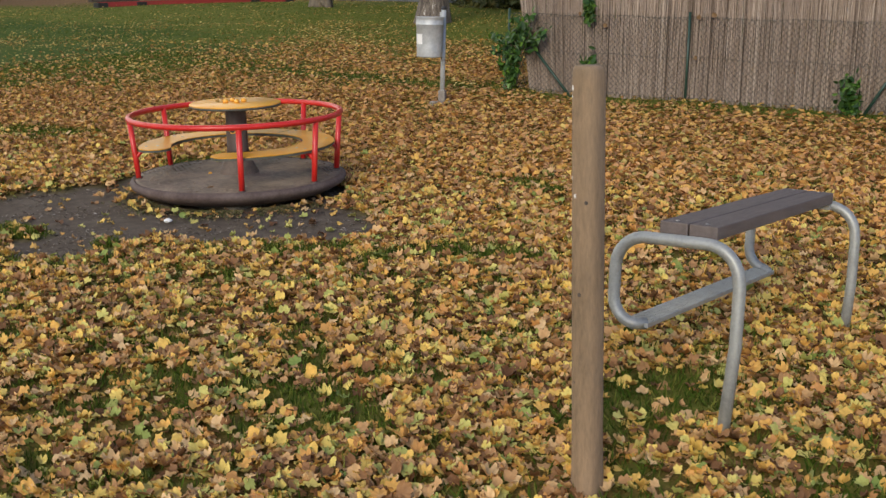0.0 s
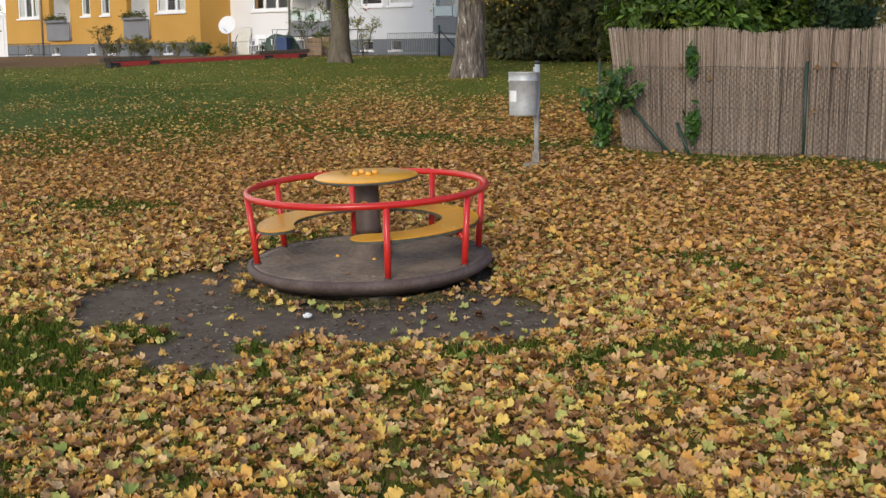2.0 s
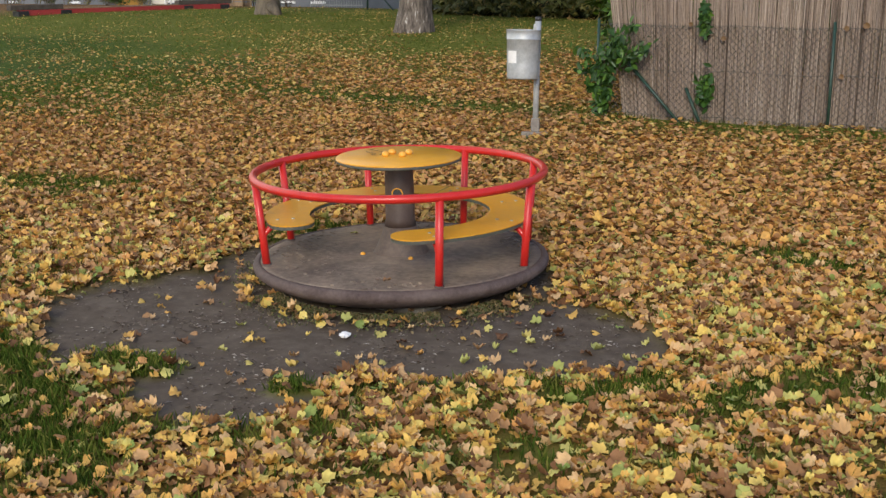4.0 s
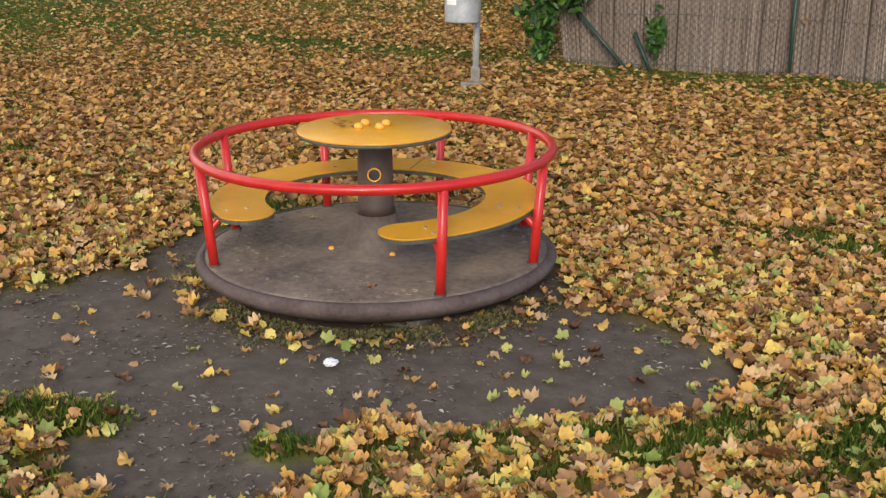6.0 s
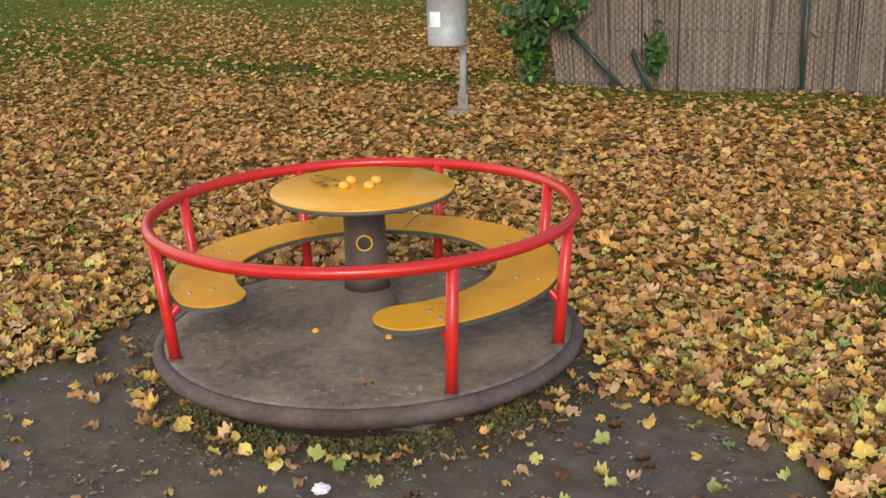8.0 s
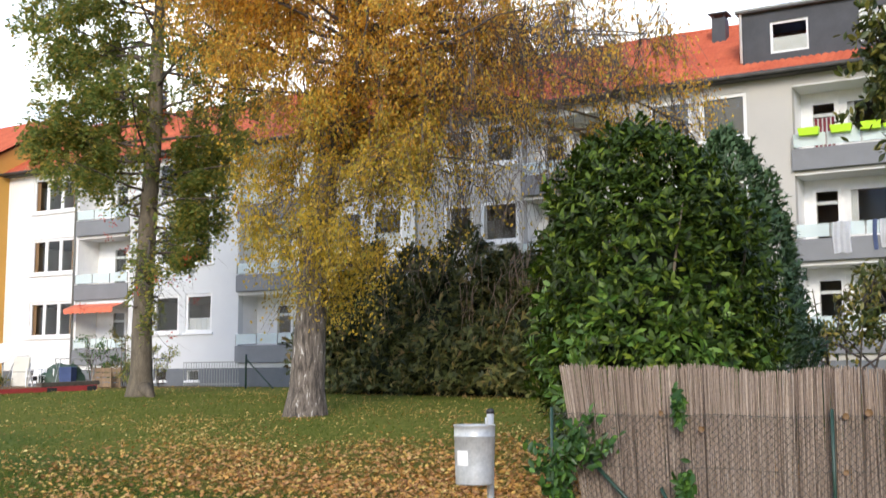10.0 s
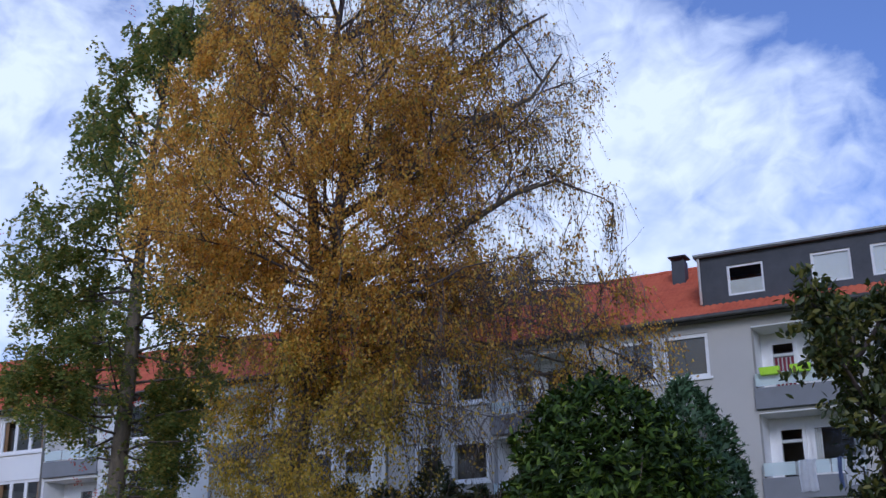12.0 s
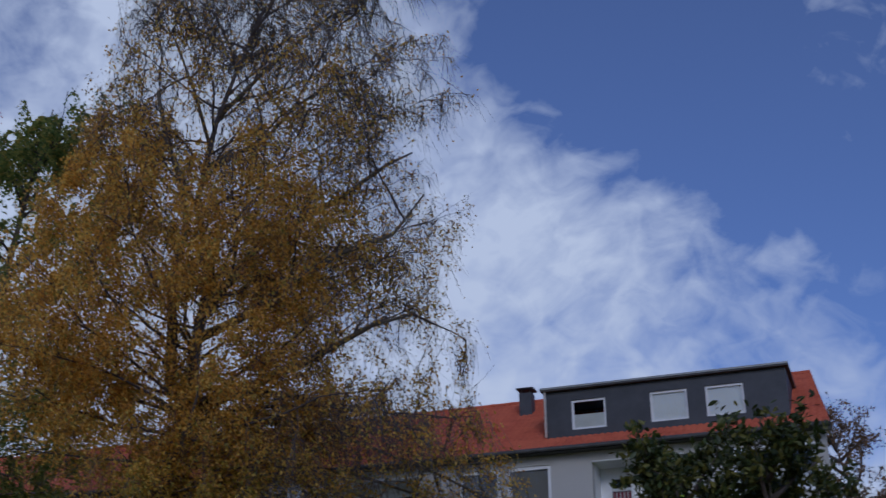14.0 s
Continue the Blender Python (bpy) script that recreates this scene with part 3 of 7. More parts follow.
RAGGED = [(np.array([(0, 0, 0)] + [(r * math.cos(radians(a)), r * math.sin(radians(a)), c * r * r + f * abs(math.cos(radians(a)))) for a, r in ((90, 0.6), (55, 0.33), (20, 0.58), (-60, 0.34), (215, 0.42), (155, 0.56))]), np.array([(0, 1 + (i + 1) % 6, 1 + i) for i in range(6)])) for c, f in ((0.6, 0.0), (-0.4, 0.25), (0.9, -0.2), (0.2, 0.35))]
MAPLES = [maple(c, f, t) for c, f, t in ((0.25, 0.0, 0.1), (-0.2, 0.2, 0.0), (0.45, 0.25, -0.15), (0.1, -0.35, 0.2), (0.65, 0.0, 0.25), (-0.4, 0.4, 0.3), (0.0, 0.5, 0.1), (-0.7, 0.1, 0.2), (0.8, 0.35, -0.1))]


# ---------------------------------------------------------------- ground
def lay(x, y):
    """Height of the lawn, which climbs towards the houses."""
    x, y = np.asarray(x, float), np.asarray(y, float)
    return 0.011 * np.clip(-8.3 - x, -10, 30) + np.interp(y, [-30, -10, 18, 23, 27, 32, 38, 80], [-0.6, -0.42, 1.54, 1.87, 2.03, 2.13, 2.17, 2.3])


def bumps(x, y, s, seed=0.0):
    """Smooth waves that stand in for noise, about -1 to 1."""
    return (np.sin(x * s + 1.7 * np.sin(y * s * 0.7 + seed)) + np.sin(y * s * 1.3 + 2.1 * np.sin(x * s * 0.6 + 2 * seed)) + np.sin((x + y) * s * 2.1 + seed * 3) * 0.6) / 2.6


def oval(x, y, cx, cy, rx, ry, turn):
    c, s = math.cos(radians(turn)), math.sin(radians(turn))
    u, v = (x - cx) * c + (y - cy) * s, -(x - cx) * s + (y - cy) * c
    return np.hypot(u / rx, v / ry)


def soil_at(x, y):
    d = np.minimum(oval(x, y, -8.98, 4.95, 1.18, 1.00, 12), oval(x, y, -7.87, 5.43, 1.08, 0.64, 22))
    d = np.minimum(d, oval(x, y, -8.3, 4.25, 0.50, 0.42, 0))
    d = np.minimum(d, oval(x, y, -8.9, 6.1, 1.15, 0.8, 10)) + 0.10 * bumps(x, y, 5.0, 1.0) + 0.05 * bumps(x, y, 13.0, 2.0)
    return np.clip((1.06 - d) / 0.12, 0, 1) * (1 - green_at(x, y))


GREEN = ((-8.95, 3.50, 0.95, 0.34, -22), (-9.55, 3.95, 0.36, 0.14, -20), (-8.95, 4.16, 0.30, 0.13, 10), (-7.98, 4.40, 0.15, 0.06, 30), (-6.82, 5.15, 0.10, 0.30, -25), (-7.12, 5.02, 0.12, 0.07, 40), (-3.72, 4.40, 0.30, 0.55, 0), (-5.9, 5.8, 0.5, 0.2, 20), (-4.9, 3.4, 0.45, 0.2, 10), (-2.2, 4.6, 0.5, 0.25, 0),
         (-9.9, 6.6, 0.4, 0.3, 0), (-6.3, 5.3, 0.3, 0.15, 60), (-6.9, 7.6, 0.5, 0.2, 0), (-13, 6.6, 0.9, 0.35, 20), (-3.0, 8.5, 1.0, 0.3, 10))


def green_at(x, y):
    """Patches where grass shows between the leaves."""
    d = np.full(np.shape(x), 9.0)
    for o in GREEN:
        d = np.minimum(d, oval(x, y, *o))
    return np.clip((1.25 - d + 0.3 * bumps(x, y, 9.0, 3.0)) / 0.5, 0, 1)


def gap_at(x, y):
    """Small gaps in the leaf cover where the grass stands through."""
    w = bumps(x, y, 13.0, 5.0) + 0.7 * bumps(x, y, 6.5, 1.3) + 0.45 * bumps(x, y, 2.2, 2.6)
    return np.clip((w - 0.34) / 0.30, 0, 1) * np.clip((6.4 - y) / 2.2, 0.22, 1)


def side_at(x, y):
    """The thick part of the lawn that few leaves have reached."""
    return np.clip(2.2 - 1.6 * oval(x, y, -25.5, 12.5, 9.4, 3.9, -14) + 0.35 * bumps(x, y, 1.3, 2.0), 0, 1)


def litter_at(x, y):
    """How thickly the fallen leaves lie, 0 to 1."""
    d = oval(x, y, -7.6, 7.0, 12.8, 9.2, 15) + 0.13 * bumps(x, y, 1.1, 7.0) + 0.08 * bumps(x, y, 0.45, 2.0)
    base = np.clip((1.52 - d) / 0.95, 0, 1)
    patch = np.clip(1.25 + 0.5 * bumps(x, y, 1.5, 4.0) + 0.6 * bumps(x, y, 4.1, 0.5), 0.4, 1) * (1 - 0.78 * gap_at(x, y))
    strip = np.clip(np.abs(y - np.where(x > -10.85, 12.10 + 0.122 * (x + 10.85), 12.2 - 0.25 * bumps(x, y, 0.9, 1.0))) / np.where(x > -10.85, 1.15, 0.8) + np.clip((-13 - x) / 20, 0, 0.5), 0.10, 1)
    return base * patch * strip * (1 - 0.88 * side_at(x, y)) * (1 - 0.82 * green_at(x, y)) * np.clip((1 - soil_at(x, y)) * 1.7, 0, 1)


def mulch_at(x, y):
    edge = 19.5 + 0.35 * np.clip(x + 36, -30, 0) * 0.2 + 0.6 * bumps(x, y, 0.5, 3.0)
    return np.clip((y - edge) / 1.0, 0, 1) * np.clip((-36.5 - x) / 1.5, 0, 1)


def lush_at(x, y):
    """Where the lawn is thicker and darker green."""
    side = side_at(x, y)
    band = np.clip(1.2 - np.abs(y - 12.2) / 0.8, 0, 1) * np.clip((-11.5 - x) / 2, 0, 1)
    return np.clip(np.maximum(side, band) + 0.35 * bumps(x, y, 0.9, 1.0), 0, 1)


def make_ground():
    def axis(lo, a, b, hi, step):
        mid = list(np.arange(a, b, step))
        out, d, v = [], step, b
        while v < hi:
            out.append(v)
            d *= 1.25
            v += d
        back, d, v = [], step, a
        while v > lo:
            d *= 1.25
            v -= d
            back.append(v)
        return np.array(back[::-1] + mid + out)
    xs, ys = axis(-900, -14, 0, 900, 0.09), axis(-600, 2, 15, 900, 0.09)
    X, Y = np.meshgrid(xs, ys)
    near = np.clip(1 - oval(X, Y, -8, 8, 40, 40, 0), 0, 1)
    Z = lay(X, Y) + near * (0.018 * bumps(X, Y, 2.3) + 0.008 * bumps(X, Y, 9, 2)) - 0.02 * soil_at(X, Y)
    n, k = len(xs), len(ys)
    i = np.arange(k - 1)[:, None] * n + np.arange(n - 1)[None]
    F = np.stack([i, i + 1, i + n + 1, i + n], -1).reshape(-1, 4)
    me = mesh_np("ground", np.stack([X, Y, Z], -1).reshape(-1, 3), F)
    for name, f in (("soil", soil_at), ("litter", lambda a, b: np.clip(litter_at(a, b) * 1.1, 0, 0.85)), ("mulch", mulch_at), ("lush", lush_at)):
        at = me.attributes.new(name, "FLOAT", "POINT")
        at.data.foreach_set("value", f(X, Y).ravel().astype(np.float32))
    return tagged(link("ground", me, "ground", smooth=True), "grassy ground with bare trampled soil, climbing gently", "ground", kind="structure")


ground = make_ground()


def g(x, y):
    return float(lay(x, y))


# ---------------------------------------------------------------- carousel
def turntable(angle):
    """Pose on the leaning carousel, turned about its axle."""
    return Matrix.Translation((-8.739, 6.078, 0.853)) @ Vector((0.0, -0.055, 1)).to_track_quat("Z", "Y").to_matrix().to_4x4() @ pose(0, 0, 0, 0, 0, angle)


def make_carousel():
    base = turntable(0)
    top = thing("carousel", base, "red and yellow playground carousel with worn grey deck on bare soil", "carousel")
    # the quaternion's own turn about the axle is undone, so that angles count from +x
    off = -math.degrees(math.atan2((base.to_3x3() @ Vector((1, 0, 0))).y, (base.to_3x3() @ Vector((1, 0, 0))).x))
    part("deck", lathe(bmesh.new(), [(0.78, -0.10), (0.831, -0.03), (0.831, -0.003), (0.80, 0.002), (0.5, 0.008), (0.2, 0.014), (0.02, 0.014)], 72), "disc", top, "dark worn anti-slip deck", True)
    part("rim", lathe(bmesh.new(), [(0.58, -0.135), (0.76, -0.118), (0.842, -0.076), (0.870, -0.050), (0.876, -0.030), (0.868, -0.010), (0.850, 0.0), (0.835, 0.001), (0.828, -0.004), (0.828, -0.03), (0.58, -0.10)], 96), "rim", top, "rounded dark rubber rim", True)
    # raised studs of the anti-slip deck
    bm = bmesh.new()
    rng = random.Random(4)
    for i in range(-17, 18):
        for j in range(-17, 18):
            x, y = i * 0.047, j * 0.047 + (0.0235 if i % 2 else 0)
            r = math.hypot(x, y)
            if 0.22 < r < 0.8 and rng.random() < 0.30 + 1.7 * noise.noise(Vector((x * 2.2, y * 2.2, 1))):
                # a raised open ring
                a0, h = rng.choice((0.3, 1.9, 3.4, 5.0)), 0.0055 + 0.009 * (1 - r)
                ring = [[bm.verts.new((x + q * math.cos(a0 + 0.62 * m), y + q * math.sin(a0 + 0.62 * m), z)) for q, z in ((0.0155, h - 0.005), (0.0135, h), (0.0100, h), (0.0080, h - 0.005))] for m in range(8)]
                for p, q in zip(ring, ring[1:]):
                    for m in range(3):
                        bm.faces.new((p[m], p[m + 1], q[m + 1], q[m]))
    part("deck_studs", bm, "disc", top)["kind"] = "stuff"
    part("column", lathe(bmesh.new(), [(0.0955, 0.17), (0.087, 0.21), (0.083, 0.54), (0.083, 0.556)], 40), "pole", top, "brown steel column flaring at its foot", True)
    part("column_foot", lathe(bmesh.new(), [(0.172, 0.0), (0.160, 0.022), (0.138, 0.06), (0.112, 0.12), (0.096, 0.17)], 40), "dusty", top, "flared foot covered in dust", True)
    table = part("tabletop", lathe(bmesh.new(), [(0.360, 0.572), (0.367, 0.575), (0.368, 0.580), (0.363, 0.584), (0.01, 0.584)], 72), "yellow_board", top, "yellow round tabletop with small stains", True)
    part("tabletop_edge", lathe(bmesh.new(), [(0.02, 0.556), (0.356, 0.556), (0.366, 0.560), (0.366, 0.574), (0.02, 0.574)], 72), "board_edge", table, "dark edge of the board", True)
    for a, r in ((227, 0.075), (156, 0.08), (339, 0.045), (74, 0.075)):
        part("knob", lathe(bmesh.new(), [(0.017, 0.0), (0.023, 0.007), (0.023, 0.015), (0.018, 0.025), (0.009, 0.030), (0.001, 0.031)], 16), "ball", table, "orange cap", True).matrix_basis = pose(r * math.cos(radians(a + off)), r * math.sin(radians(a + off)), 0.584)
    # C-shaped seat
    def seat(bm, z0, z1, grow):
        ri, ro, a0, a1 = 0.53 - grow, 0.787 + grow, -45, 239
        pts = []
        for i in range(73):
            a = radians(a0 + (a1 - a0) * i / 72)
            pts.append((ro * math.cos(a), ro * math.sin(a)))
        mid, w = (ri + ro) / 2, (ro - ri) / 2
        for i in range(1, 12):
            b = math.pi * i / 12
            q = radians(a1)
            pts.append(((mid + w * math.cos(b)) * math.cos(q) - w * math.sin(b) * math.sin(q), (mid + w * math.cos(b)) * math.sin(q) + w * math.sin(b) * math.cos(q)))
        for i in range(73):
            a = radians(a1 + (a0 - a1) * i / 72)
            pts.append((ri * math.cos(a), ri * math.sin(a)))
        for i in range(1, 12):
            b = math.pi - math.pi * i / 12
            q = radians(a0)
            pts.append(((mid + w * math.cos(b)) * math.cos(q) + w * math.sin(b) * math.sin(q), (mid + w * math.cos(b)) * math.sin(q) - w * math.sin(b) * math.cos(q)))
        lo = [bm.verts.new((x, y, z0)) for x, y in pts]
        hi = [bm.verts.new((x, y, z1)) for x, y in pts]
        k = len(pts)
        for i in range(k):
            bm.faces.new((lo[i], lo[(i + 1) % k], hi[(i + 1) % k], hi[i]))
        ring_o, ring_i = list(range(73)), list(range(84 + 72, 83, -1))
        for vs, rev in ((hi, False), (lo, True)):
            for i in range(72):
                f = [vs[ring_o[i]], vs[ring_o[i + 1]], vs[ring_i[i + 1]], vs[ring_i[i]]]
                bm.faces.new(f[::-1] if rev else f)
            e1 = [vs[j] for j in range(72, 85)]
            e2 = [vs[j] for j in range(84 + 72, k)] + [vs[0]]
            for e in (e1, e2):
                bm.faces.new(e[::-1] if rev else e)
        return bm
    s = part("seat", seat(bmesh.new(), 0.253, 0.259, 0.0), "yellow_board", top, "yellow C-shaped bench seat")
    part("seat_core", seat(bmesh.new(), 0.234, 0.253, -0.0015), "board_edge", s, "dark edge of the seat board")
    s.rotation_euler.z = radians(off)
    for k in (0, 1, 2, 3, 4, 5, 7):
        a = radians(7.9 + 45 * k)
        for r in (0.635, 0.725):
            b = lathe(bmesh.new(), [(0.010, 0.259), (0.010, 0.2625), (0.006, 0.264), (0.001, 0.264)], 10)
            part("bolt", b, "bolt", s, "steel bolt head").matrix_basis = pose(r * math.cos(a), r * math.sin(a), 0)
    part("joint", box(bmesh.new(), 0.533, 0.784, -0.002, 0.002, 0.2592, 0.2602), "board_edge", s, "dark butt joint").rotation_euler.z = radians(104)
    # hand rail
    pts = [(0.846 * math.cos(2 * math.pi * i / 96), 0.846 * math.sin(2 * math.pi * i / 96), 0.494) for i in range(96)]
    part("hand_rail", tube(bmesh.new(), pts, 0.0235, 14, True), "red_paint", top, "red painted tubular ring rail", True)
    for k in range(8):
        if k == 6:
            continue
        a = radians(7.9 + 45 * k + off)
        c, s_ = math.cos(a), math.sin(a)
        up = part("post", tube(bmesh.new(), [(0.800 * c, 0.800 * s_, -0.01), (0.812 * c, 0.812 * s_, 0.15), (0.842 * c, 0.842 * s_, 0.49)], 0.0225, 14), "red_paint", top, "red painted rail post", True)
        part("post_foot", tube(bmesh.new(), [(0.800 * c, 0.800 * s_, -0.005), (0.800 * c, 0.800 * s_, 0.009)], 0.028, 16), "rim", up, smooth=False)
        part("seat_bracket", tube(bmesh.new(), [(0.815 * c, 0.815 * s_, 0.155), (0.80 * c, 0.80 * s_, 0.185), (0.77 * c, 0.77 * s_, 0.216), (0.72 * c, 0.72 * s_, 0.232)], 0.017, 10), "red_paint", up, smooth=True)
    # maker's round badge on the column
    q = radians(300 + off)
    ring = [(0.030 * math.cos(t), 0.0, 0.030 * math.sin(t)) for t in (2 * math.pi * i / 24 for i in range(24))]
    badge = part("badge", tube(bmesh.new(), ring, 0.004, 8, True), "yellow_board", top, "yellow ring badge with a dark disc", True)
    badge.matrix_basis = Matrix.Translation((0.090 * math.cos(q), 0.090 * math.sin(q), 0.375)) @ Matrix.Rotation(q + math.pi / 2, 4, "Z")
    part("badge_disc", lathe(bmesh.new(), [(0.028, 0), (0.028, 0.004), (0.001, 0.006)], 20), "black", badge).matrix_basis = pose(0, 0.002, 0, 90)
    # foundation
    f = tagged(part("carousel_foundation", box(bmesh.new(), -0.46, 0.46, -0.46, 0.46, -0.3, 0.0, 0.02), "old_concrete"), "square weathered concrete slab under the carousel", "foundation")
    f.matrix_basis = Matrix.Translation((-8.67, 6.03, g(-8.67, 6.03) + 0.022)) @ pose(0, 0, 0, 4.0, 0, 2)
    for a, r in ((234, 0.234), (323, 0.216)):
        k = part("deck_cap", lathe(bmesh.new(), [(0.014, 0.0), (0.016, 0.005), (0.014, 0.011), (0.008, 0.016), (0.001, 0.018)], 14), "ball", top, "orange plug in the deck", True)
        k.matrix_basis = pose(r * math.cos(radians(a + off)), r * math.sin(radians(a + off)), 0.010)


make_carousel()


# ---------------------------------------------------------------- bench, post, bin
def make_bench():
    top = thing("perch_bench", Matrix.Translation((-3.409, 4.22, g(-3.409, 4.25))) @ pose(0, 0, 0, -1.5, 0, 6.8), "high perch bench of grey steel tube with two brown-grey planks", "bench")
    h, L = 0.785, 1.60                            # middle of the arches' upper bar, and their distance

    def arch(y, inward, down):
        pts = [(0.105, y - 0.02 * inward, down), (0.130, y, 0.38), (0.128, y, h - 0.17)]
        pts += [(x, y, z) for x, z in arc(-0.02, h - 0.15, 0.145, 0, 90, 8)]
        pts += [(x, y, z) for x, z in arc(-0.285, h - 0.145, 0.135, 90, 180, 8)]
        pts += [(x, y, z) for x, z in arc(-0.31, 0.51, 0.11, 180, 262, 7)]
        pts += [(-0.29, y + 0.05 * inward, 0.397)]
        return part("leg_frame", tube(bmesh.new(), pts, 0.026, 14), "tube", top, "bent grey steel tube", True)
    arch(0.0, 1, -0.1)
    arch(L, -1, 0.0)
    for x in (-0.245, -0.115):
        p = part("seat_plank", box(bmesh.new(), x, x + 0.123, 0.03, L - 0.03, h + 0.008, h + 0.063, 0.006), "slat", top, "brown-grey plank")
        for y in (0.07, L - 0.07):
            part("screw", lathe(bmesh.new(), [(0.009, h + 0.063), (0.007, h + 0.067), (0.001, h + 0.067)], 10), "bolt", p, smooth=True).matrix_basis = pose(x + 0.06, y, 0)
    for y in (0.022, L - 0.05):
        part("seat_bracket", box(bmesh.new(), -0.24, 0.0, y, y + 0.028, h - 0.025, h + 0.007, 0.003), "tube", top)
    part("foot_plate", box(bmesh.new(), -0.385, -0.265, 0.02, L - 0.02, 0.385, 0.405, 0.004), "tube", top, "grey steel foot plate")
    bm = bmesh.new()
    for i in range(56):
        box(bm, -0.378, -0.272, 0.05 + i * 0.027, 0.058 + i * 0.027, 0.405, 0.4075)
    part("foot_plate_ribs", bm, "tube", top)["kind"] = "stuff"


make_bench()


def make_post():
    top = thing("wooden_post", Matrix.Translation((-3.4386, 3.4708, g(-3.44, 3.47) - 0.005)) @ pose(0, 0, 0, 3.35, -0.4, 0), "weathered round wooden post with white drips near its top", "post")
    bm = bmesh.new()
    rng = random.Random(2)
    n, zs = 28, [-0.3, 0.0, 0.05, 0.2, 0.5, 0.8, 1.1, 1.4, 1.535, 1.56, 1.572]
    rings = []
    for z in zs:
        r = 0.054 if z < 1.54 else (0.0515 if z < 1.57 else 0.046)
        if 0 <= z < 0.1:
            r += 0.003
        rings.append([bm.verts.new((r * (1 + 0.06 * math.cos(4 * a) * -1 + 0.012 * math.sin(5 * a + z * 3)) * math.cos(a), r * (1 - 0.06 * math.cos(4 * a) + 0.012 * math.sin(3 * a + z * 2)) * math.sin(a), z)) for a in (2 * math.pi * j / n for j in range(n))])
    for a, b in zip(rings, rings[1:]):
        for j in range(n):
            bm.faces.new((a[j], a[(j + 1) % n], b[(j + 1) % n], b[j]))
    bm.faces.new(rings[-1])
    part("shaft", bm, "post_wood", top, smooth=True)
    # bird droppings
    for z, dx, r in ((1.50, -0.035, 0.008), (1.47, -0.036, 0.006), (1.19, -0.040, 0.007), (1.13, -0.02, 0.005)):
        b = lathe(bmesh.new(), [(r, 0), (r * 0.8, 0.002), (0.0005, 0.003)], 9)
        d = part("dropping", b, "paper", top, "white dropping")
        y = -math.sqrt(max(0.0548 ** 2 - dx * dx, 0))
        d.matrix_basis = Matrix.Translation((dx, y, z)) @ Vector((dx, y, 0)).to_track_quat("Z", "Y").to_matrix().to_4x4() @ Matrix.Diagonal((1.0, 1.6, 1, 1))
    for k in range(4):
        a = 4.2 + k * 0.5
        bm = bmesh.new()
        lathe(bm, [(0.008, 0), (0.006, 0.0015), (0.0005, 0.002)], 9)
        bmesh.ops.transform(bm, verts=bm.verts, matrix=Matrix.Translation((0.0535 * math.cos(a), 0.0535 * math.sin(a), 0.45 + 0.33 * k)) @ Vector((math.cos(a), math.sin(a), 0)).to_track_quat("Z", "Y").to_matrix().to_4x4())
        part("knot", bm, "dark_wood", top)


make_post()


def make_bin():
    x, y = -10.79, 10.86
    z = g(x, y)
    top = thing("litter_bin", pose(x, y, z, 0, 0, 25), "galvanised steel litter bin hung on a grey pole", "litter bin")
    part("pole", tube(bmesh.new(), [(0, 0, -0.05), (0, 0, 1.155)], 0.03, 16), "zinc", top, "galvanised pole", True)
    part("pole_cap", lathe(bmesh.new(), [(0.033, 1.13), (0.034, 1.16), (0.02, 1.172), (0.001, 1.174)], 16), "black", top, smooth=True)
    part("base_plate", box(bmesh.new(), -0.13, 0.13, -0.13, 0.13, -0.08, 0.03, 0.012), "concrete", top, "concrete foot")
    part("pole_sleeve", box(bmesh.new(), -0.042, 0.042, -0.042, 0.042, 0.03, 0.16, 0.006), "concrete", top, "stained sleeve at the pole's foot")
    body = part("bucket", lathe(bmesh.new(), [(0.150, 0.565), (0.154, 0.562), (0.157, 0.575), (0.160, 0.70), (0.1675, 0.945), (0.171, 0.948), (0.171, 0.956), (0.168, 0.960), (0.169, 1.0), (0.170, 1.032), (0.174, 1.036), (0.174, 1.044), (0.168, 1.046), (0.162, 1.03), (0.150, 0.60)], 48), "zinc", top, "tapered galvanised bucket", True)
    body.matrix_basis = pose(-0.123, -0.155, 0)
    part("bucket_bottom", lathe(bmesh.new(), [(0.151, 0.566), (0.151, 0.575)], 40), "zinc", body)
    bm = bmesh.new()
    vs = []
    for i in range(7):
        a = radians(215 + 6.5 * i)
        vs.append([bm.verts.new((rr * math.cos(a), rr * math.sin(a), zz)) for rr, zz in ((0.1635, 0.72), (0.1675, 0.84))])
    for a, b in zip(vs, vs[1:]):
        bm.faces.new((a[0], b[0], b[1], a[1]))
    part("sticker", bm, "paper", body, "white paper sticker")
    part("hanger", box(bmesh.new(), -0.045, 0.0, -0.02, 0.02, 0.98, 1.10, 0.004), "tube", top, "steel hanger")
    part("bracket", box(bmesh.new(), -0.05, 0.0, -0.018, 0.018, 0.62, 0.66, 0.004), "tube", top, "steel bracket")


make_bin()


# ---------------------------------------------------------------- reed fence
FX0, FY0, FDIR = -10.85, 12.24, (0.9925, 0.122)


def on_fence(s, off=0.0):
    return FX0 + FDIR[0] * s - FDIR[1] * off, FY0 + FDIR[1] * s + FDIR[0] * off


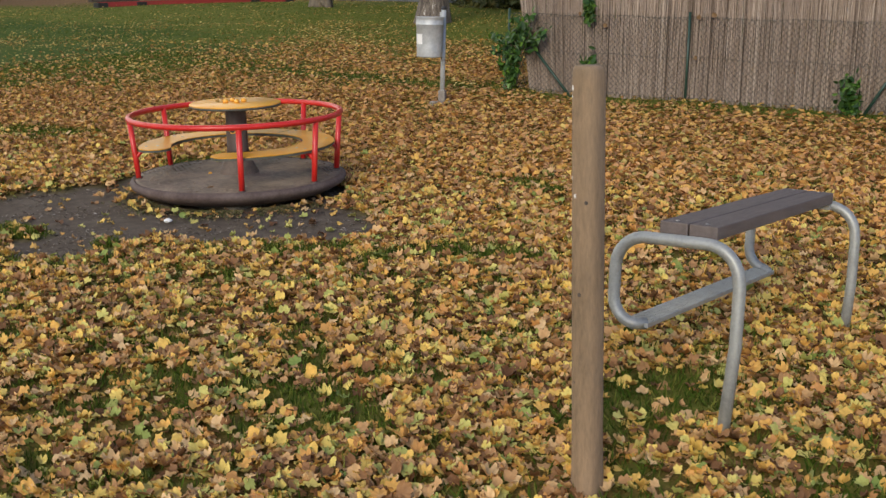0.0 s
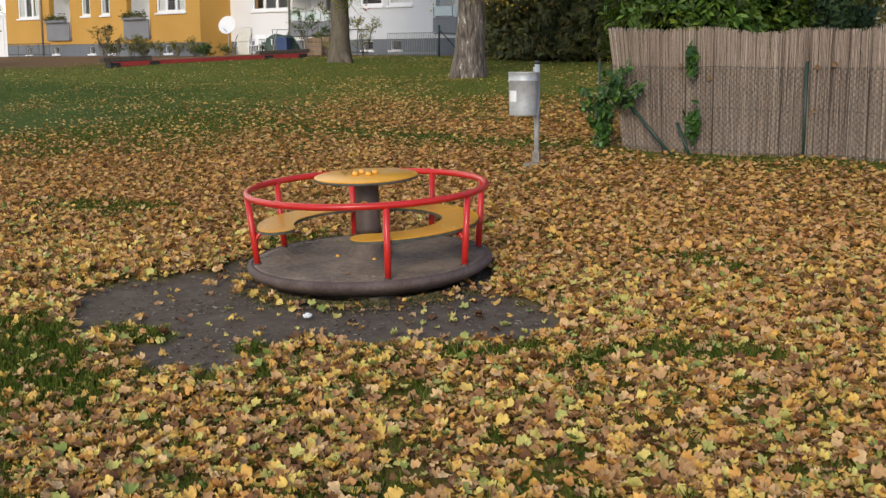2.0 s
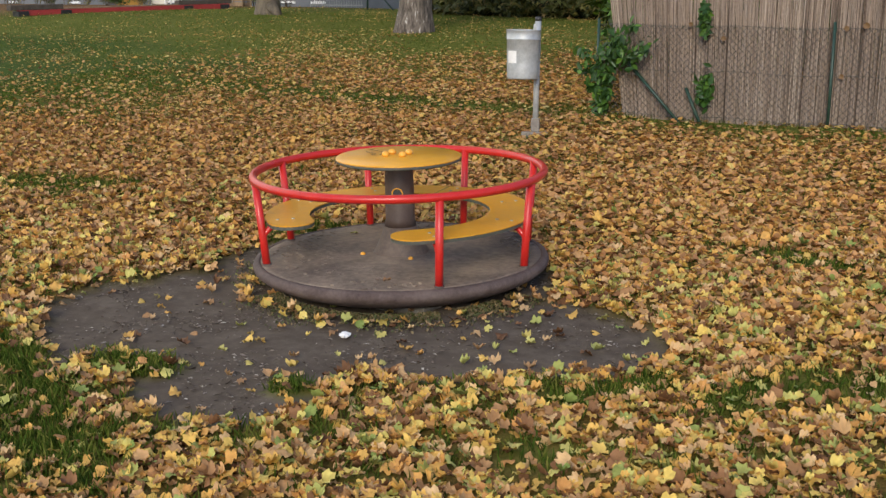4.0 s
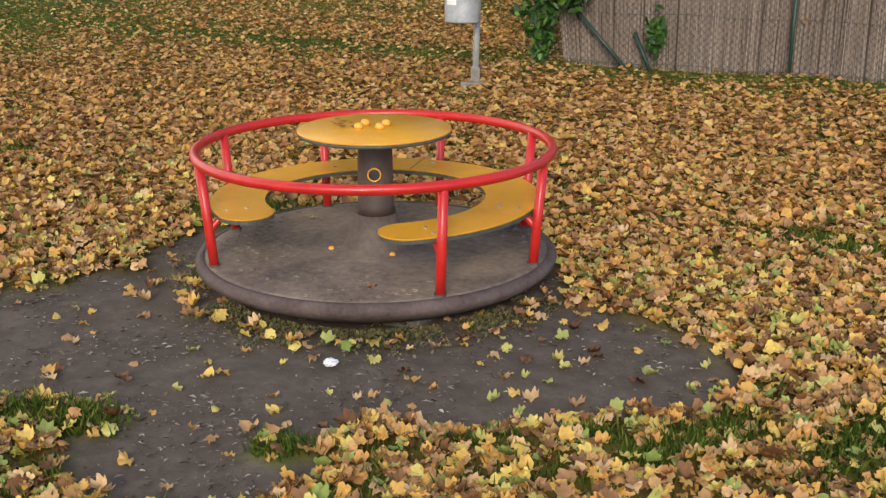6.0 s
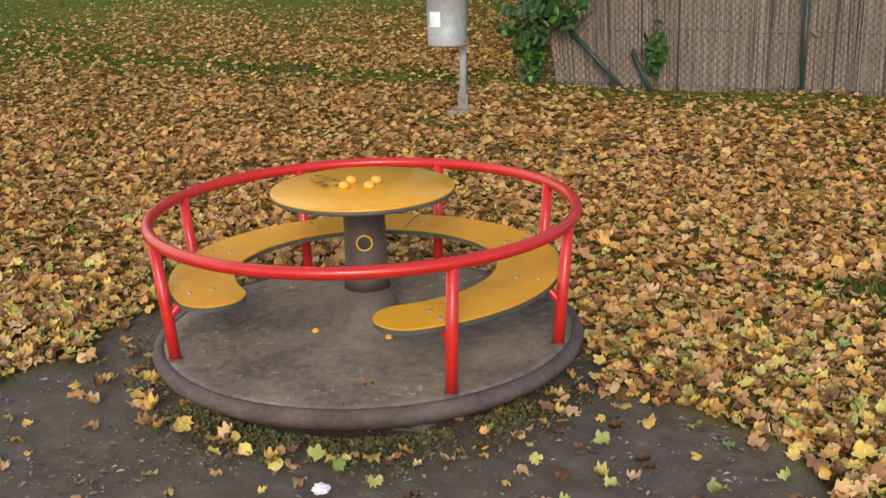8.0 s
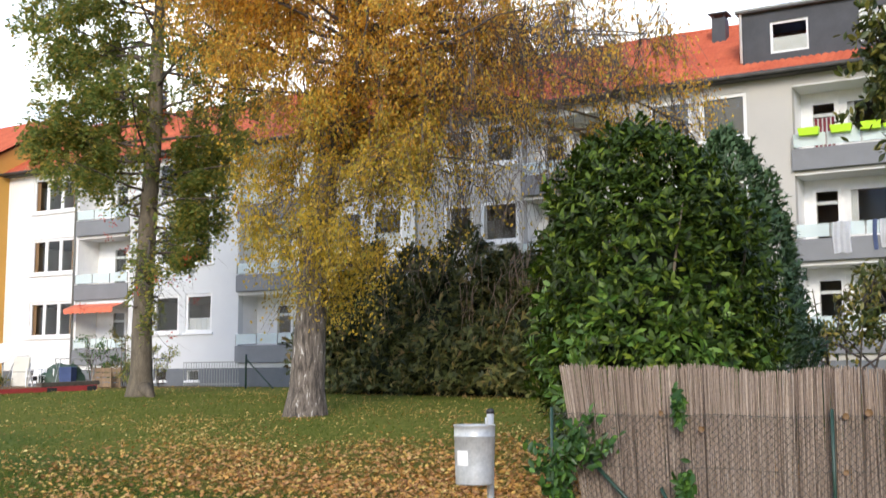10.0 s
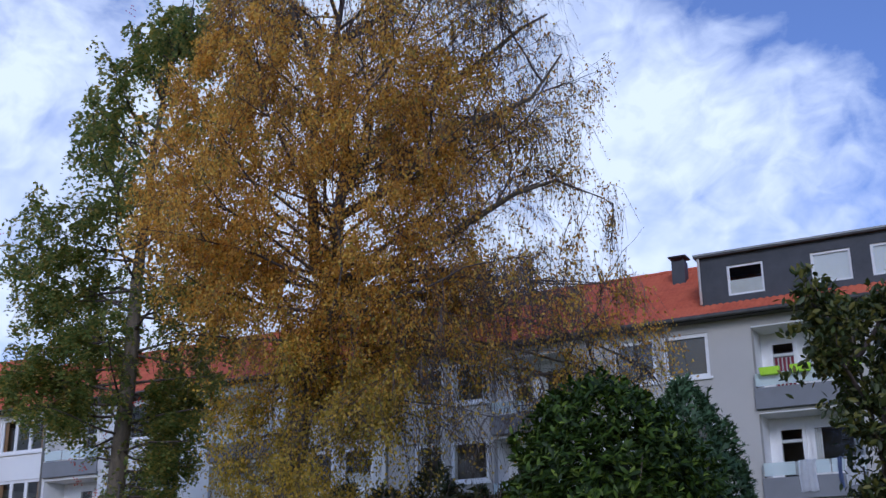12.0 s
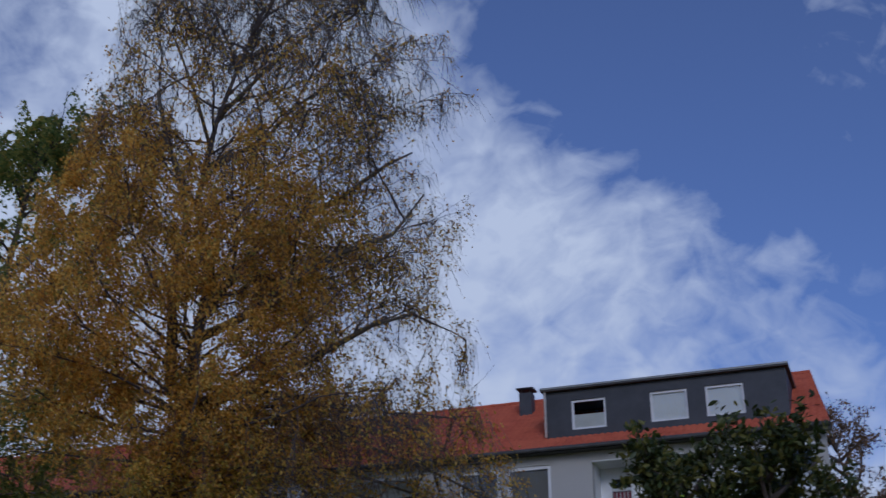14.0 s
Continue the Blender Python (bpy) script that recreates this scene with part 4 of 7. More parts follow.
def make_fence():
    rng = np.random.default_rng(5)
    length, top_z = 14.0, 1.43
    top = thing("reed_fence", pose(FX0, FY0, 0), "pale dry reed screen tied to green chain-link wire", "fence")

    def reeds(name, count, start, stop, off0):
        P, F = [], []
        for i in range(count):
            s = start + (stop - start) * (i + rng.uniform(-0.5, 0.5)) / count
            o = off0 + rng.uniform(-0.004, 0.004)
            r = rng.uniform(0.0032, 0.0048)
            x, y = on_fence(s, o)
            zg = g(x, y) - 0.02
            zt = zg + top_z + rng.uniform(-0.035, 0.03) + 0.025 * math.sin(s * 2.1) + 0.02 * math.sin(s * 5.7) - (0.25 if rng.random() < 0.02 else 0)
            lx, ly = rng.normal(0, 0.016) + 0.015 * math.sin(s * 3.3) - 0.26 * math.exp(-(s - start) / 0.45), rng.normal(0, 0.008)
            b = len(P)
            for zz, dx, dy in ((zg, 0, 0), (zt, lx, ly)):
                for a in (0.3, 2.4, 4.5):
                    P.append((x + dx + r * math.cos(a) - FX0, y + dy + r * math.sin(a) - FY0, zz))
            F += [(b, b + 1, b + 4, b + 3), (b + 1, b + 2, b + 5, b + 4), (b + 2, b, b + 3, b + 5)]
        me = mesh_np(name, np.array(P), np.array(F))
        ob = link(name, me, "reed", top, "mat of thin dry reeds")
        ob["kind"] = "stuff"
    reeds("reed_mat", 2350, 0.30, length, 0.045)
    reeds("reed_mat", 2350, 0.30, length, 0.054)
    reeds("reed_mat", 2350, 0.30, length, 0.063)
    # chain-link netting
    bm = bmesh.new()
    h, step = 0.99, 0.068
    for k in range(int((length + h) / step)):
        for sgn in (1, -1):
            s0 = -h + k * step if sgn > 0 else k * step
            a = max(0.0, -s0 / 1.0) if sgn > 0 else max(0.0, s0 - length)
            b = min(h, length - s0) if sgn > 0 else min(h, s0)
            if b - a < 0.03:
                continue
            ends = []
            for zz in (a, b):
                s = s0 + sgn * zz
                x, y = on_fence(s, 0.012)
                ends.append((x - FX0, y - FY0, g(x, y) + 0.02 + zz))
            tube(bm, ends, 0.0024, 3, cap=False)
    part("wire_netting", bm, "wire", top, "green chain-link netting")["kind"] = "stuff"
    for zz in (0.05, 0.53, 1.0):
        pts = []
        for i in range(57):
            x, y = on_fence(i * 0.25, 0.008)
            pts.append((x - FX0, y - FY0, g(x, y) + zz + 0.012 * math.sin(i * 1.3)))
        part("tension_wire", tube(bmesh.new(), pts, 0.0028, 4), "wire", top)
    # twisted netting ends along the upper edge
    bm = bmesh.new()
    for i in range(int(length / 0.06)):
        x, y = on_fence(i * 0.06, 0.01)
        z = g(x, y) + 1.0
        tube(bm, [(x - FX0, y - FY0, z), (x - FX0 + 0.008, y - FY0 - 0.005, z + 0.022)], 0.0022, 3)
    part("netting_edge", bm, "wire", top)["kind"] = "stuff"
    for s in (0.0, 2.5, 5.0, 7.5, 10.0, 12.5):
        x, y = on_fence(s, -0.03)
        z = g(x, y)
        part("fence_post", tube(bmesh.new(), [(x - FX0, y - FY0, z - 0.1), (x - FX0, y - FY0, z + 1.07)], 0.016, 10), "green_post", top, "dark green steel post", True)
    for s0, s1, h0 in ((0.35, 1.0, 0.62), (1.02, 1.22, 0.36), (4.95, 4.6, 0.6)):
        (x, y), (x1, y1) = on_fence(s0, -0.05), on_fence(s1, -0.10)
        part("strut", tube(bmesh.new(), [(x - FX0, y - FY0, g(x, y) + h0), (x1 - FX0, y1 - FY0, g(x1, y1) - 0.03)], 0.018, 10), "green_post", top, "dark green diagonal strut", True)


make_fence()


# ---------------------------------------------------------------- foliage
# a solid dark blob: shade deep inside a crown, put in as colour
def core(name, centre, radii, seed, parent, label="solid near-black core standing in for the shade inside the crown"):
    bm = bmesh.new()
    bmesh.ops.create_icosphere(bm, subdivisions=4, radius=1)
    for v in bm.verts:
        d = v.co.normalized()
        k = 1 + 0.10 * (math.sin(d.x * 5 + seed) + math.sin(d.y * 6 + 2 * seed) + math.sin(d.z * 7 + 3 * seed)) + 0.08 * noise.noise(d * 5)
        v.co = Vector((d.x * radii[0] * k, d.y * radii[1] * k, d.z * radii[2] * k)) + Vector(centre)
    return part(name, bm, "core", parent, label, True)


def shoots(name, material, count, per, profile, size, seed, shape, parent, label, spread=0.9, rise=0.5, ragged=0.06, squash=1.0, inner=0.75):
    """Leaves in rosettes at the shoot tips of a crown. profile: rows of (height, radius, shift along x)."""
    rng = np.random.default_rng(seed)
    zs, rs, cs = np.array(profile).T
    z = rng.uniform(zs[0], zs[-1], count * 2)
    keep = rng.random(count * 2) * rs.max() < np.interp(z, zs, rs) + 0.3
    z = z[keep][:count]
    n = len(z)
    a = rng.uniform(0, 2 * math.pi, n)
    lump = 1 + ragged * (np.sin(a * 4 + z * 2.3 + seed) + np.sin(a * 7 - z * 3.7) + 0.8 * np.sin(a * 11 + z * 7))
    depth = inner + (1 - inner) * rng.random(n) ** 0.5
    r = np.interp(z, zs, rs) * lump * depth
    slope = -np.gradient(rs, zs)
    C = np.stack([np.interp(z, zs, cs) + r * np.cos(a), squash * r * np.sin(a), z + rng.normal(0, 0.04, n)], 1)
    A = np.stack([np.cos(a), squash * np.sin(a), np.clip(np.interp(z, zs, slope), -0.3, 2.5) + rise], 1) + unit(rng, n) * 0.35
    A /= np.linalg.norm(A, axis=1, keepdims=True)
    C, A = np.repeat(C, per, 0), np.repeat(A, per, 0)
    side = unit(rng, len(C))
    side -= A * (side * A).sum(1, keepdims=True)
    side /= np.linalg.norm(side, axis=1, keepdims=True)
    X = A * rng.uniform(0.15, 1.0, len(C))[:, None] + side * spread
    k = size * rng.uniform(0.65, 1.25, len(C))
    X /= np.linalg.norm(X, axis=1, keepdims=True)
    P = C + A * rng.uniform(-0.06, 0.05, len(C))[:, None] * size * 8 + X * k[:, None] * 0.5
    ob = link(name, scatter(name, [shape], P, X, A + unit(rng, len(C)) * 0.35, k, rng), material, parent, label)
    ob["kind"] = "stuff"
    return ob


def make_laurel():
    x, y = -10.65, 14.5
    top = thing("cherry_laurel", pose(x, y, g(x, y)), "large glossy green cherry laurel behind the reed fence", "shrub")
    core("shade_core", (-0.05, 0.25, 1.7), (0.72, 0.62, 1.35), 2, top)
    shape = [(0.3, 1.05, 0.05), (0.9, 1.22, 0.05), (1.7, 1.28, 0.05), (2.5, 1.26, 0), (3.1, 1.10, -0.03), (3.5, 0.86, -0.10), (3.8, 0.58, -0.15), (4.0, 0.12, -0.18)]
    shoots("crown", "laurel_leaf", 4000, 8, shape, 0.122, 3, LANCE, top, "dense glossy leaves in rosettes", rise=0.8, ragged=0.075, inner=0.6)
    low = [(0.9, 1.05, 0.0), (1.3, 1.18, 0.0), (1.7, 1.20, 0.0), (2.2, 1.08, -0.08)]
    shoots("lower_crown", "laurel_fresh", 520, 8, low, 0.16, 8, LANCE, top, "fresh light green shoots", ragged=0.06)
    rng = random.Random(3)
    for k in range(9):
        a = rng.uniform(0, 6.28)
        pts = [(0.12 * math.cos(a), 0.12 * math.sin(a), 0), (0.5 * math.cos(a), 0.5 * math.sin(a), 1.0), (0.95 * math.cos(a), 0.95 * math.sin(a), 2.1), (1.1 * math.cos(a + 0.1), 1.1 * math.sin(a + 0.1), 3.0)]
        part("stem", tube(bmesh.new(), pts, [0.04, 0.032, 0.02, 0.008], 8), "bark", top, smooth=True)


make_laurel()


def make_cypress():
    x, y = -10.42, 16.8
    top = thing("cypress", pose(x, y, g(x, y)), "blue-green rounded cypress behind the laurel", "conifer")
    core("shade_core", (0, 0.1, 1.5), (0.52, 0.5, 1.4), 5, top)
    shape = [(0.1, 0.95, 0.05), (1.2, 0.98, 0.03), (2.2, 0.86, 0), (2.9, 0.72, 0), (3.5, 0.50, 0), (3.9, 0.28, -0.03), (4.15, 0.04, -0.05)]
    shoots("crown", "cypress_leaf", 3900, 3, shape, 0.15, 5, SPRAY, top, "fine upright sprays", 0.55, 1.1, 0.05)
    part("trunk", tube(bmesh.new(), [(0, 0, -0.1), (0, 0, 1.2)], [0.12, 0.08], 10), "bark", top, smooth=True)


make_cypress()


def grow(start, heading, length, r0, rng, steps=7, wander=0.12, lift=0.0):
    """Points of one limb, bending as it goes."""
    pts, d, p = [Vector(start)], Vector(heading).normalized(), Vector(start)
    for i in range(steps):
        d = (d + Vector((rng.gauss(0, wander), rng.gauss(0, wander), rng.gauss(0, wander * 0.7) + lift))).normalized()
        p = p + d * (length / steps)
        pts.append(p.copy())
    return pts, [r0 * (1 - 0.85 * i / steps) + 0.004 for i in range(steps + 1)]


def along(pts, t):
    k = t * (len(pts) - 1)
    i = min(int(k), len(pts) - 2)
    return pts[i].lerp(pts[i + 1], k - i), (pts[i + 1] - pts[i]).normalized()


def twigs_mesh(name, segs, material, parent, label=""):
    """Thin three-sided twigs, all in one mesh: segs are lists of points with a radius."""
    P, F = [], []
    for pts, r in segs:
        k = len(pts)
        b = len(P)
        for i, p in enumerate(pts):
            q = r * (1 - 0.7 * i / (k - 1))
            for a in (0, 2.1, 4.2):
                P.append((p[0] + q * math.cos(a), p[1] + q * math.sin(a), p[2]))
        for i in range(k - 1):
            for j in range(3):
                F.append((b + 3 * i + j, b + 3 * i + (j + 1) % 3, b + 3 * i + 3 + (j + 1) % 3, b + 3 * i + 3 + j))
    ob = link(name, mesh_np(name, np.array(P), np.array(F)), material, parent, label)
    ob["kind"] = "stuff"
    return ob


def make_hedge():
    rng = random.Random(11)
    spots = [(-25.6, 30.0, 1.15, 1.45), (-24.3, 29.6, 1.3, 2.0), (-22.7, 29.2, 1.3, 1.9), (-21.1, 28.9, 1.3, 2.15), (-19.5, 28.7, 1.2, 1.75), (-17.9, 28.4, 1.3, 1.95), (-16.3, 28.0, 1.3, 1.85), (-14.7, 27.6, 1.4, 2.0)]
    for i, (x, y, r, h) in enumerate(spots):
        top = thing("yew_tree", pose(x, y, g(x, y)), "dark green yew in an overgrown hedge row", "conifer", "hedge row")
        core("shade_core", (0, 0, h * 0.62), (r * 0.92, r * 0.7, h * 0.72), i + 1, top)
        q = [(0.05, r * 1.15, 0), (h * 0.5, r * 1.2, 0), (h, r * 1.1, 0), (h * 1.45, r * 0.8, rng.uniform(-0.2, 0.2)), (h * 1.85, r * 0.38, rng.uniform(-0.3, 0.3)), (h * 2.1, 0.08, rng.uniform(-0.3, 0.3))]
        shoots("crown", "yew_leaf", 1200, 4, q, 0.29, 20 + i, SPRAY, top, "dense dark needles", 0.8, 0.5, 0.14, 0.9, 0.6)
        twigs = []
        for n in range(34 if i in (4, 5, 6) else 14):
            a, zz = rng.uniform(3.4, 6.0), rng.uniform(1.2, 2.0) * h
            b = Vector((r * 0.9 * math.cos(a), r * math.sin(a), zz))
            w = Vector((rng.gauss(0, 0.2), rng.gauss(-0.1, 0.1), -rng.uniform(0.5, 1.4)))
            twigs.append(([b, b + w * 0.4 + Vector((rng.gauss(0, 0.1), -0.1, 0.1)), b + w], 0.014))
        twigs_mesh("twigwork", twigs, "twig_dead", top, "dead brown hanging twigs")
        part("trunk", tube(bmesh.new(), [(0, 0, -0.1), (0.05, 0, h)], [0.14, 0.08], 8), "bark", top, smooth=True)


make_hedge()


def make_birch():
    rng, nr = random.Random(23), np.random.default_rng(21)
    x, y = -20.3, 21.1
    top = thing("birch_tree", pose(x, y, g(x, y)), "tall weeping birch with thinning orange and yellow leaves", "tree")
    trunk = [Vector(p) for p in ((0, 0, -0.2), (0.03, 0, 0.1), (0.05, 0, 0.5), (0.12, 0, 1.8), (0.28, 0, 3.6), (0.65, -0.1, 5.4), (1.2, -0.2, 6.8), (1.15, 0.2, 8.1), (0.97, 0.6, 9.6), (1.05, 0.75, 10.7), (0.72, 0.5, 12.8), (0.95, 0.65, 14.9), (1.5, 1.0, 17.4), (2.2, 1.5, 20.2))]
    rad = [0.50, 0.44, 0.36, 0.31, 0.28, 0.24, 0.20, 0.15, 0.125, 0.11, 0.08, 0.06, 0.035, 0.01]
    part("trunk", tube(bmesh.new(), trunk[:7], rad[:7], 18), "birch_bark", top, "furrowed dark and white bark", True)
    part("leader", tube(bmesh.new(), trunk[6:], rad[6:], 14), "twig", top, "dark upper stem", True)
    twigs, P, X = [], [], []
    limbs = []
    for k in range(58):
        t = 0.28 + 0.70 * (k / 57) ** 0.9
        p, _ = along(trunk, t)
        a = k * 2.399 + rng.uniform(-0.5, 0.5)
        hgt = p.z
        reach = 6.2 * (1 - ((hgt - 9.0) / 13.0) ** 2 * 0.75) * rng.uniform(0.75, 1.1)
        if hgt < 6:
            reach *= 0.42
        if hgt > 9 and math.cos(a) < 0:
            reach *= 0.78
        up = 0.15 + 0.55 * min(max((hgt - 4) / 10, 0), 1.4)
        limbs.append((p, Vector((math.cos(a), math.sin(a) * 0.85, up)), reach, 0.022 + 0.03 * (1 - t)))
    # strong limbs that show against the sky, then the low skirt that hangs out over the roof line
    limbs += [(along(trunk, h)[0], Matrix.Rotation(radians(34), 3, "Z") @ Vector(v), n, r) for h, v, n, r in (
        (0.58, (-0.6, -0.1, 0.8), 6.5, 0.045), (0.50, (-1, 0.1, 0.25), 5.2, 0.045), (0.54, (-1, -0.25, 0.4), 5.6, 0.045), (0.47, (-1, 0.2, 0.15), 4.8, 0.04), (0.52, (-1, -0.5, 0.15), 5.0, 0.04), (0.58, (-1, 0.2, 0.3), 5.8, 0.04), (0.43, (-1, -0.2, 0.1), 4.0, 0.035), (0.40, (-0.9, 0.3, 0.1), 3.4, 0.03), (0.37, (0.9, 0.4, 0.05), 4.6, 0.035), (0.36, (1, -0.2, 0.1), 5.0, 0.035),
        (0.70, (1.0, -0.3, 0.5), 7.2, 0.045), (0.76, (0.9, 0.25, 0.5), 7.0, 0.04), (0.80, (1.0, -0.2, 0.4), 6.2, 0.035), (0.86, (0.9, 0.1, 0.45), 5.6, 0.03), (0.90, (0.9, -0.3, 0.4), 4.6, 0.03), (0.66, (1.0, 0.1, 0.42), 6.2, 0.045),
        (0.50, (1.0, 0.25, 0.10), 7.6, 0.05), (0.52, (1.0, -0.15, 0.02), 7.8, 0.055), (0.54, (1.0, 0.4, 0.05), 7.6, 0.05), (0.47, (0.95, 0.5, 0.10), 6.0, 0.045), (0.49, (1.0, 0.05, 0.12), 7.8, 0.045), (0.46, (0.9, -0.35, 0.15), 5.2, 0.045), (0.55, (1.0, 0.15, -0.04), 6.8, 0.05),
        (0.44, (1.0, 0.1, 0.0), 5.0, 0.04), (0.42, (0.9, 0.4, 0.05), 4.6, 0.04), (0.47, (1.0, -0.3, -0.05), 5.0, 0.04), (0.40, (0.9, 0.0, 0.05), 3.8, 0.035), (0.49, (1.0, 0.6, -0.05), 5.5, 0.04))]
    # the fork: stems that part at about eight metres and sweep out, each with its own side branches
    forks = [(0.11, -0.5, ((1.2, 7.4), (0.85, 8.2), (0.62, 9.5), (0.53, 10.5), (0.84, 11.5), (0.39, 12.6), (-0.05, 13.4), (-0.36, 14.6))),
             (0.10, 0.6, ((1.6, 10.2), (2.13, 11.0), (2.91, 11.9), (4.38, 13.0), (5.39, 13.8), (6.98, 15.0), (8.0, 15.7))),
             (0.085, -0.8, ((1.45, 9.2), (2.47, 9.8), (3.73, 10.6), (5.03, 11.3), (6.37, 11.8), (7.24, 12.5))),
             (0.10, -0.4, ((1.35, 7.5), (2.66, 8.2), (4.38, 8.95), (6.16, 9.9), (7.4, 10.1))),
             (0.075, 0.7, ((1.5, 7.6), (2.4, 7.75), (3.75, 7.85), (5.63, 7.7), (7.3, 7.9))),
             (0.05, 0.5, ((1.3, 13.6), (2.85, 14.8), (4.03, 16.0), (5.2, 16.9))),
             (0.05, -0.25, ((1.5, 7.2), (3.5, 7.5), (5.8, 7.3), (8.0, 6.6), (9.9, 5.9))),
             (0.045, 0.3, ((1.35, 6.9), (3.4, 6.9), (6.0, 6.5), (8.4, 6.1), (9.6, 5.7))),
             (0.045, -0.6, ((1.3, 6.6), (3.0, 6.7), (5.2, 6.2), (7.2, 5.6))),
             (0.045, -0.5, ((1.5, 15.0), (2.9, 16.6), (4.6, 18.0), (6.4, 19.0))),
             (0.04, 0.4, ((1.4, 14.2), (0.7, 15.6), (0.0, 17.2), (-0.8, 18.6)))]
    mains = []
    for r, lean, line in forks:
        pts = []
        for i, (u, h) in enumerate(line):
            v = lean * i * 0.5
            pts.append(Vector((u * 0.652 - 0.59 * v, u * 0.476 + 0.81 * v, h)) + Vector((rng.gauss(0, 0.06), rng.gauss(0, 0.06), rng.gauss(0, 0.06))))
        pts[0] = min((along(trunk, i / 200)[0] for i in range(201)), key=lambda p: (p - pts[0]).length)
        mains.append((pts, [1.1 * r * (1 - 0.8 * i / (len(pts) - 1)) for i in range(len(pts))]))
        for i in range(5):
            q, dd = along(pts, rng.uniform(0.3, 1.0))
            side = Vector((rng.gauss(0, 1), rng.gauss(0, 1), rng.gauss(0.3, 0.6))).normalized()
            limbs.append((q, dd * 0.9 + side, rng.uniform(2.0, 4.2), 0.024))
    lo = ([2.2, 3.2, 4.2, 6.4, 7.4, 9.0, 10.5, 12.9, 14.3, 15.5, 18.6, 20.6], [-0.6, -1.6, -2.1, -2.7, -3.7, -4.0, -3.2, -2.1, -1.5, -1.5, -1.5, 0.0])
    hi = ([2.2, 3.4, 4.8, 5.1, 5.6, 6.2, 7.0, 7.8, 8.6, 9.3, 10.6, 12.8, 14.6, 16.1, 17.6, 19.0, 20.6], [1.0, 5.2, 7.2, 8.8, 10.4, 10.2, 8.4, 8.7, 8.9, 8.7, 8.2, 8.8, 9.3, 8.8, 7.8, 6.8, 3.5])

    def leafage(across, z):
        """How full the leaves still hang: thick on the low and inner side, nearly bare towards the top and the outer side."""
        if z < (5.4 if across < 2.2 else 4.9):
            return 0.95 if across < 1.4 else 0.45 if across < 2.6 else 0.18
        if z < 6.8:
            return 1.0 if across < 2.5 else 0.48
        if z < 9:
            return 1.55 if across < -0.6 else 1.2 if across < 1.8 else 0.45 if across < 4.3 else 0.14
        if z < 13:
            return 1.2 if across < -0.6 else 0.75 if across < 1.5 else 0.72 if across < 4 else 0.17
        return (0.42 if across < 2 else 0.36 if across < 4 else 0.14) * min(max(1 - (z - 13.5) / 4.0, 0.14), 1)

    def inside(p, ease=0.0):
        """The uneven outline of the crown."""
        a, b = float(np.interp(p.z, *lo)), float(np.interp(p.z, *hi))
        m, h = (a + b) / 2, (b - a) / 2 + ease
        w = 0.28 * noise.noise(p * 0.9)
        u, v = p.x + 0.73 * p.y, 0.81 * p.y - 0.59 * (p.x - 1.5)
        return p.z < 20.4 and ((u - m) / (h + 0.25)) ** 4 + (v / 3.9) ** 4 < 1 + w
    for pts, rad in mains:
        part("limb", tube(bmesh.new(), pts, [1.25 * q for q in rad], 8), "bark", top, "dark main limb", True)
    for p, d, reach, r in limbs:
        d = d.normalized()
        if d.z > 0.2:
            pts, rad = grow(p, d, reach, r, rng, 10, 0.17, 0.005)
        else:
            pts, rad = grow(p, d + Vector((0, 0, 0.12)), reach, r, rng, 10, 0.17, -0.04)
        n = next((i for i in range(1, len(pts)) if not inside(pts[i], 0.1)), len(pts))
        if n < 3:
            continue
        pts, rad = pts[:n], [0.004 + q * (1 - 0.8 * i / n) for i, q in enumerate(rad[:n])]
        part("limb", tube(bmesh.new(), pts, rad, 7), "twig", top, smooth=True)
        for j in range(int(13 + reach * 2.9)):
            t = rng.uniform(0.06, 1.0)
            q, dd = along(pts, t)
            side = Vector((rng.gauss(0, 1), rng.gauss(0, 1), rng.gauss(0.15, 0.5)))
            sd = (dd * 0.9 + side.normalized() * 0.9).normalized()
            sp, _ = grow(q, sd, rng.uniform(0.7, 2.0) * (1.15 - 0.4 * t), 0.01, rng, 4, 0.16, -0.06)
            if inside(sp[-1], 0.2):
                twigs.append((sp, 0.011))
            for n in range(14 if q.z > 13.5 else 8 if q.z < 7.5 and q.x + 0.73 * q.y > 1.2 else 4 if q.x + 0.73 * q.y < 3.2 and q.z < 12 else 8):
                h, hd = along(sp, rng.uniform(0.3, 1.0))
                L = rng.uniform(0.4, 1.3)
                drift = Vector((rng.gauss(0, 0.25), rng.gauss(0, 0.25), -0.25))
                w = [h, h + (hd * 0.35 + drift * 0.5) * L * 0.5, h + (hd * 0.4 + drift + Vector((0, 0, -0.45))) * L]
                outer = w[1].x + 0.73 * w[1].y > 3.2 or w[1].z > 12
                twigs.append((w, 0.0085 if outer else 0.006))
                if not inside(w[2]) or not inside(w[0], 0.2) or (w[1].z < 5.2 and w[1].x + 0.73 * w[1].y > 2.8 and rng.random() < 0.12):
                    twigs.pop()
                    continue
                full = leafage(0.8 * w[1].x + 0.6 * w[1].y + rng.gauss(0, 0.4), w[1].z + rng.gauss(0, 0.25))
                full *= min(max(0.72 + 1.3 * noise.noise(w[1] * 0.75) + 2.2 * noise.noise(w[1] * 1.9), 0.05), 2.0)
                if w[1].z > 13.5 or (w[1].z < 7.5 and outer):
                    full *= 0.5
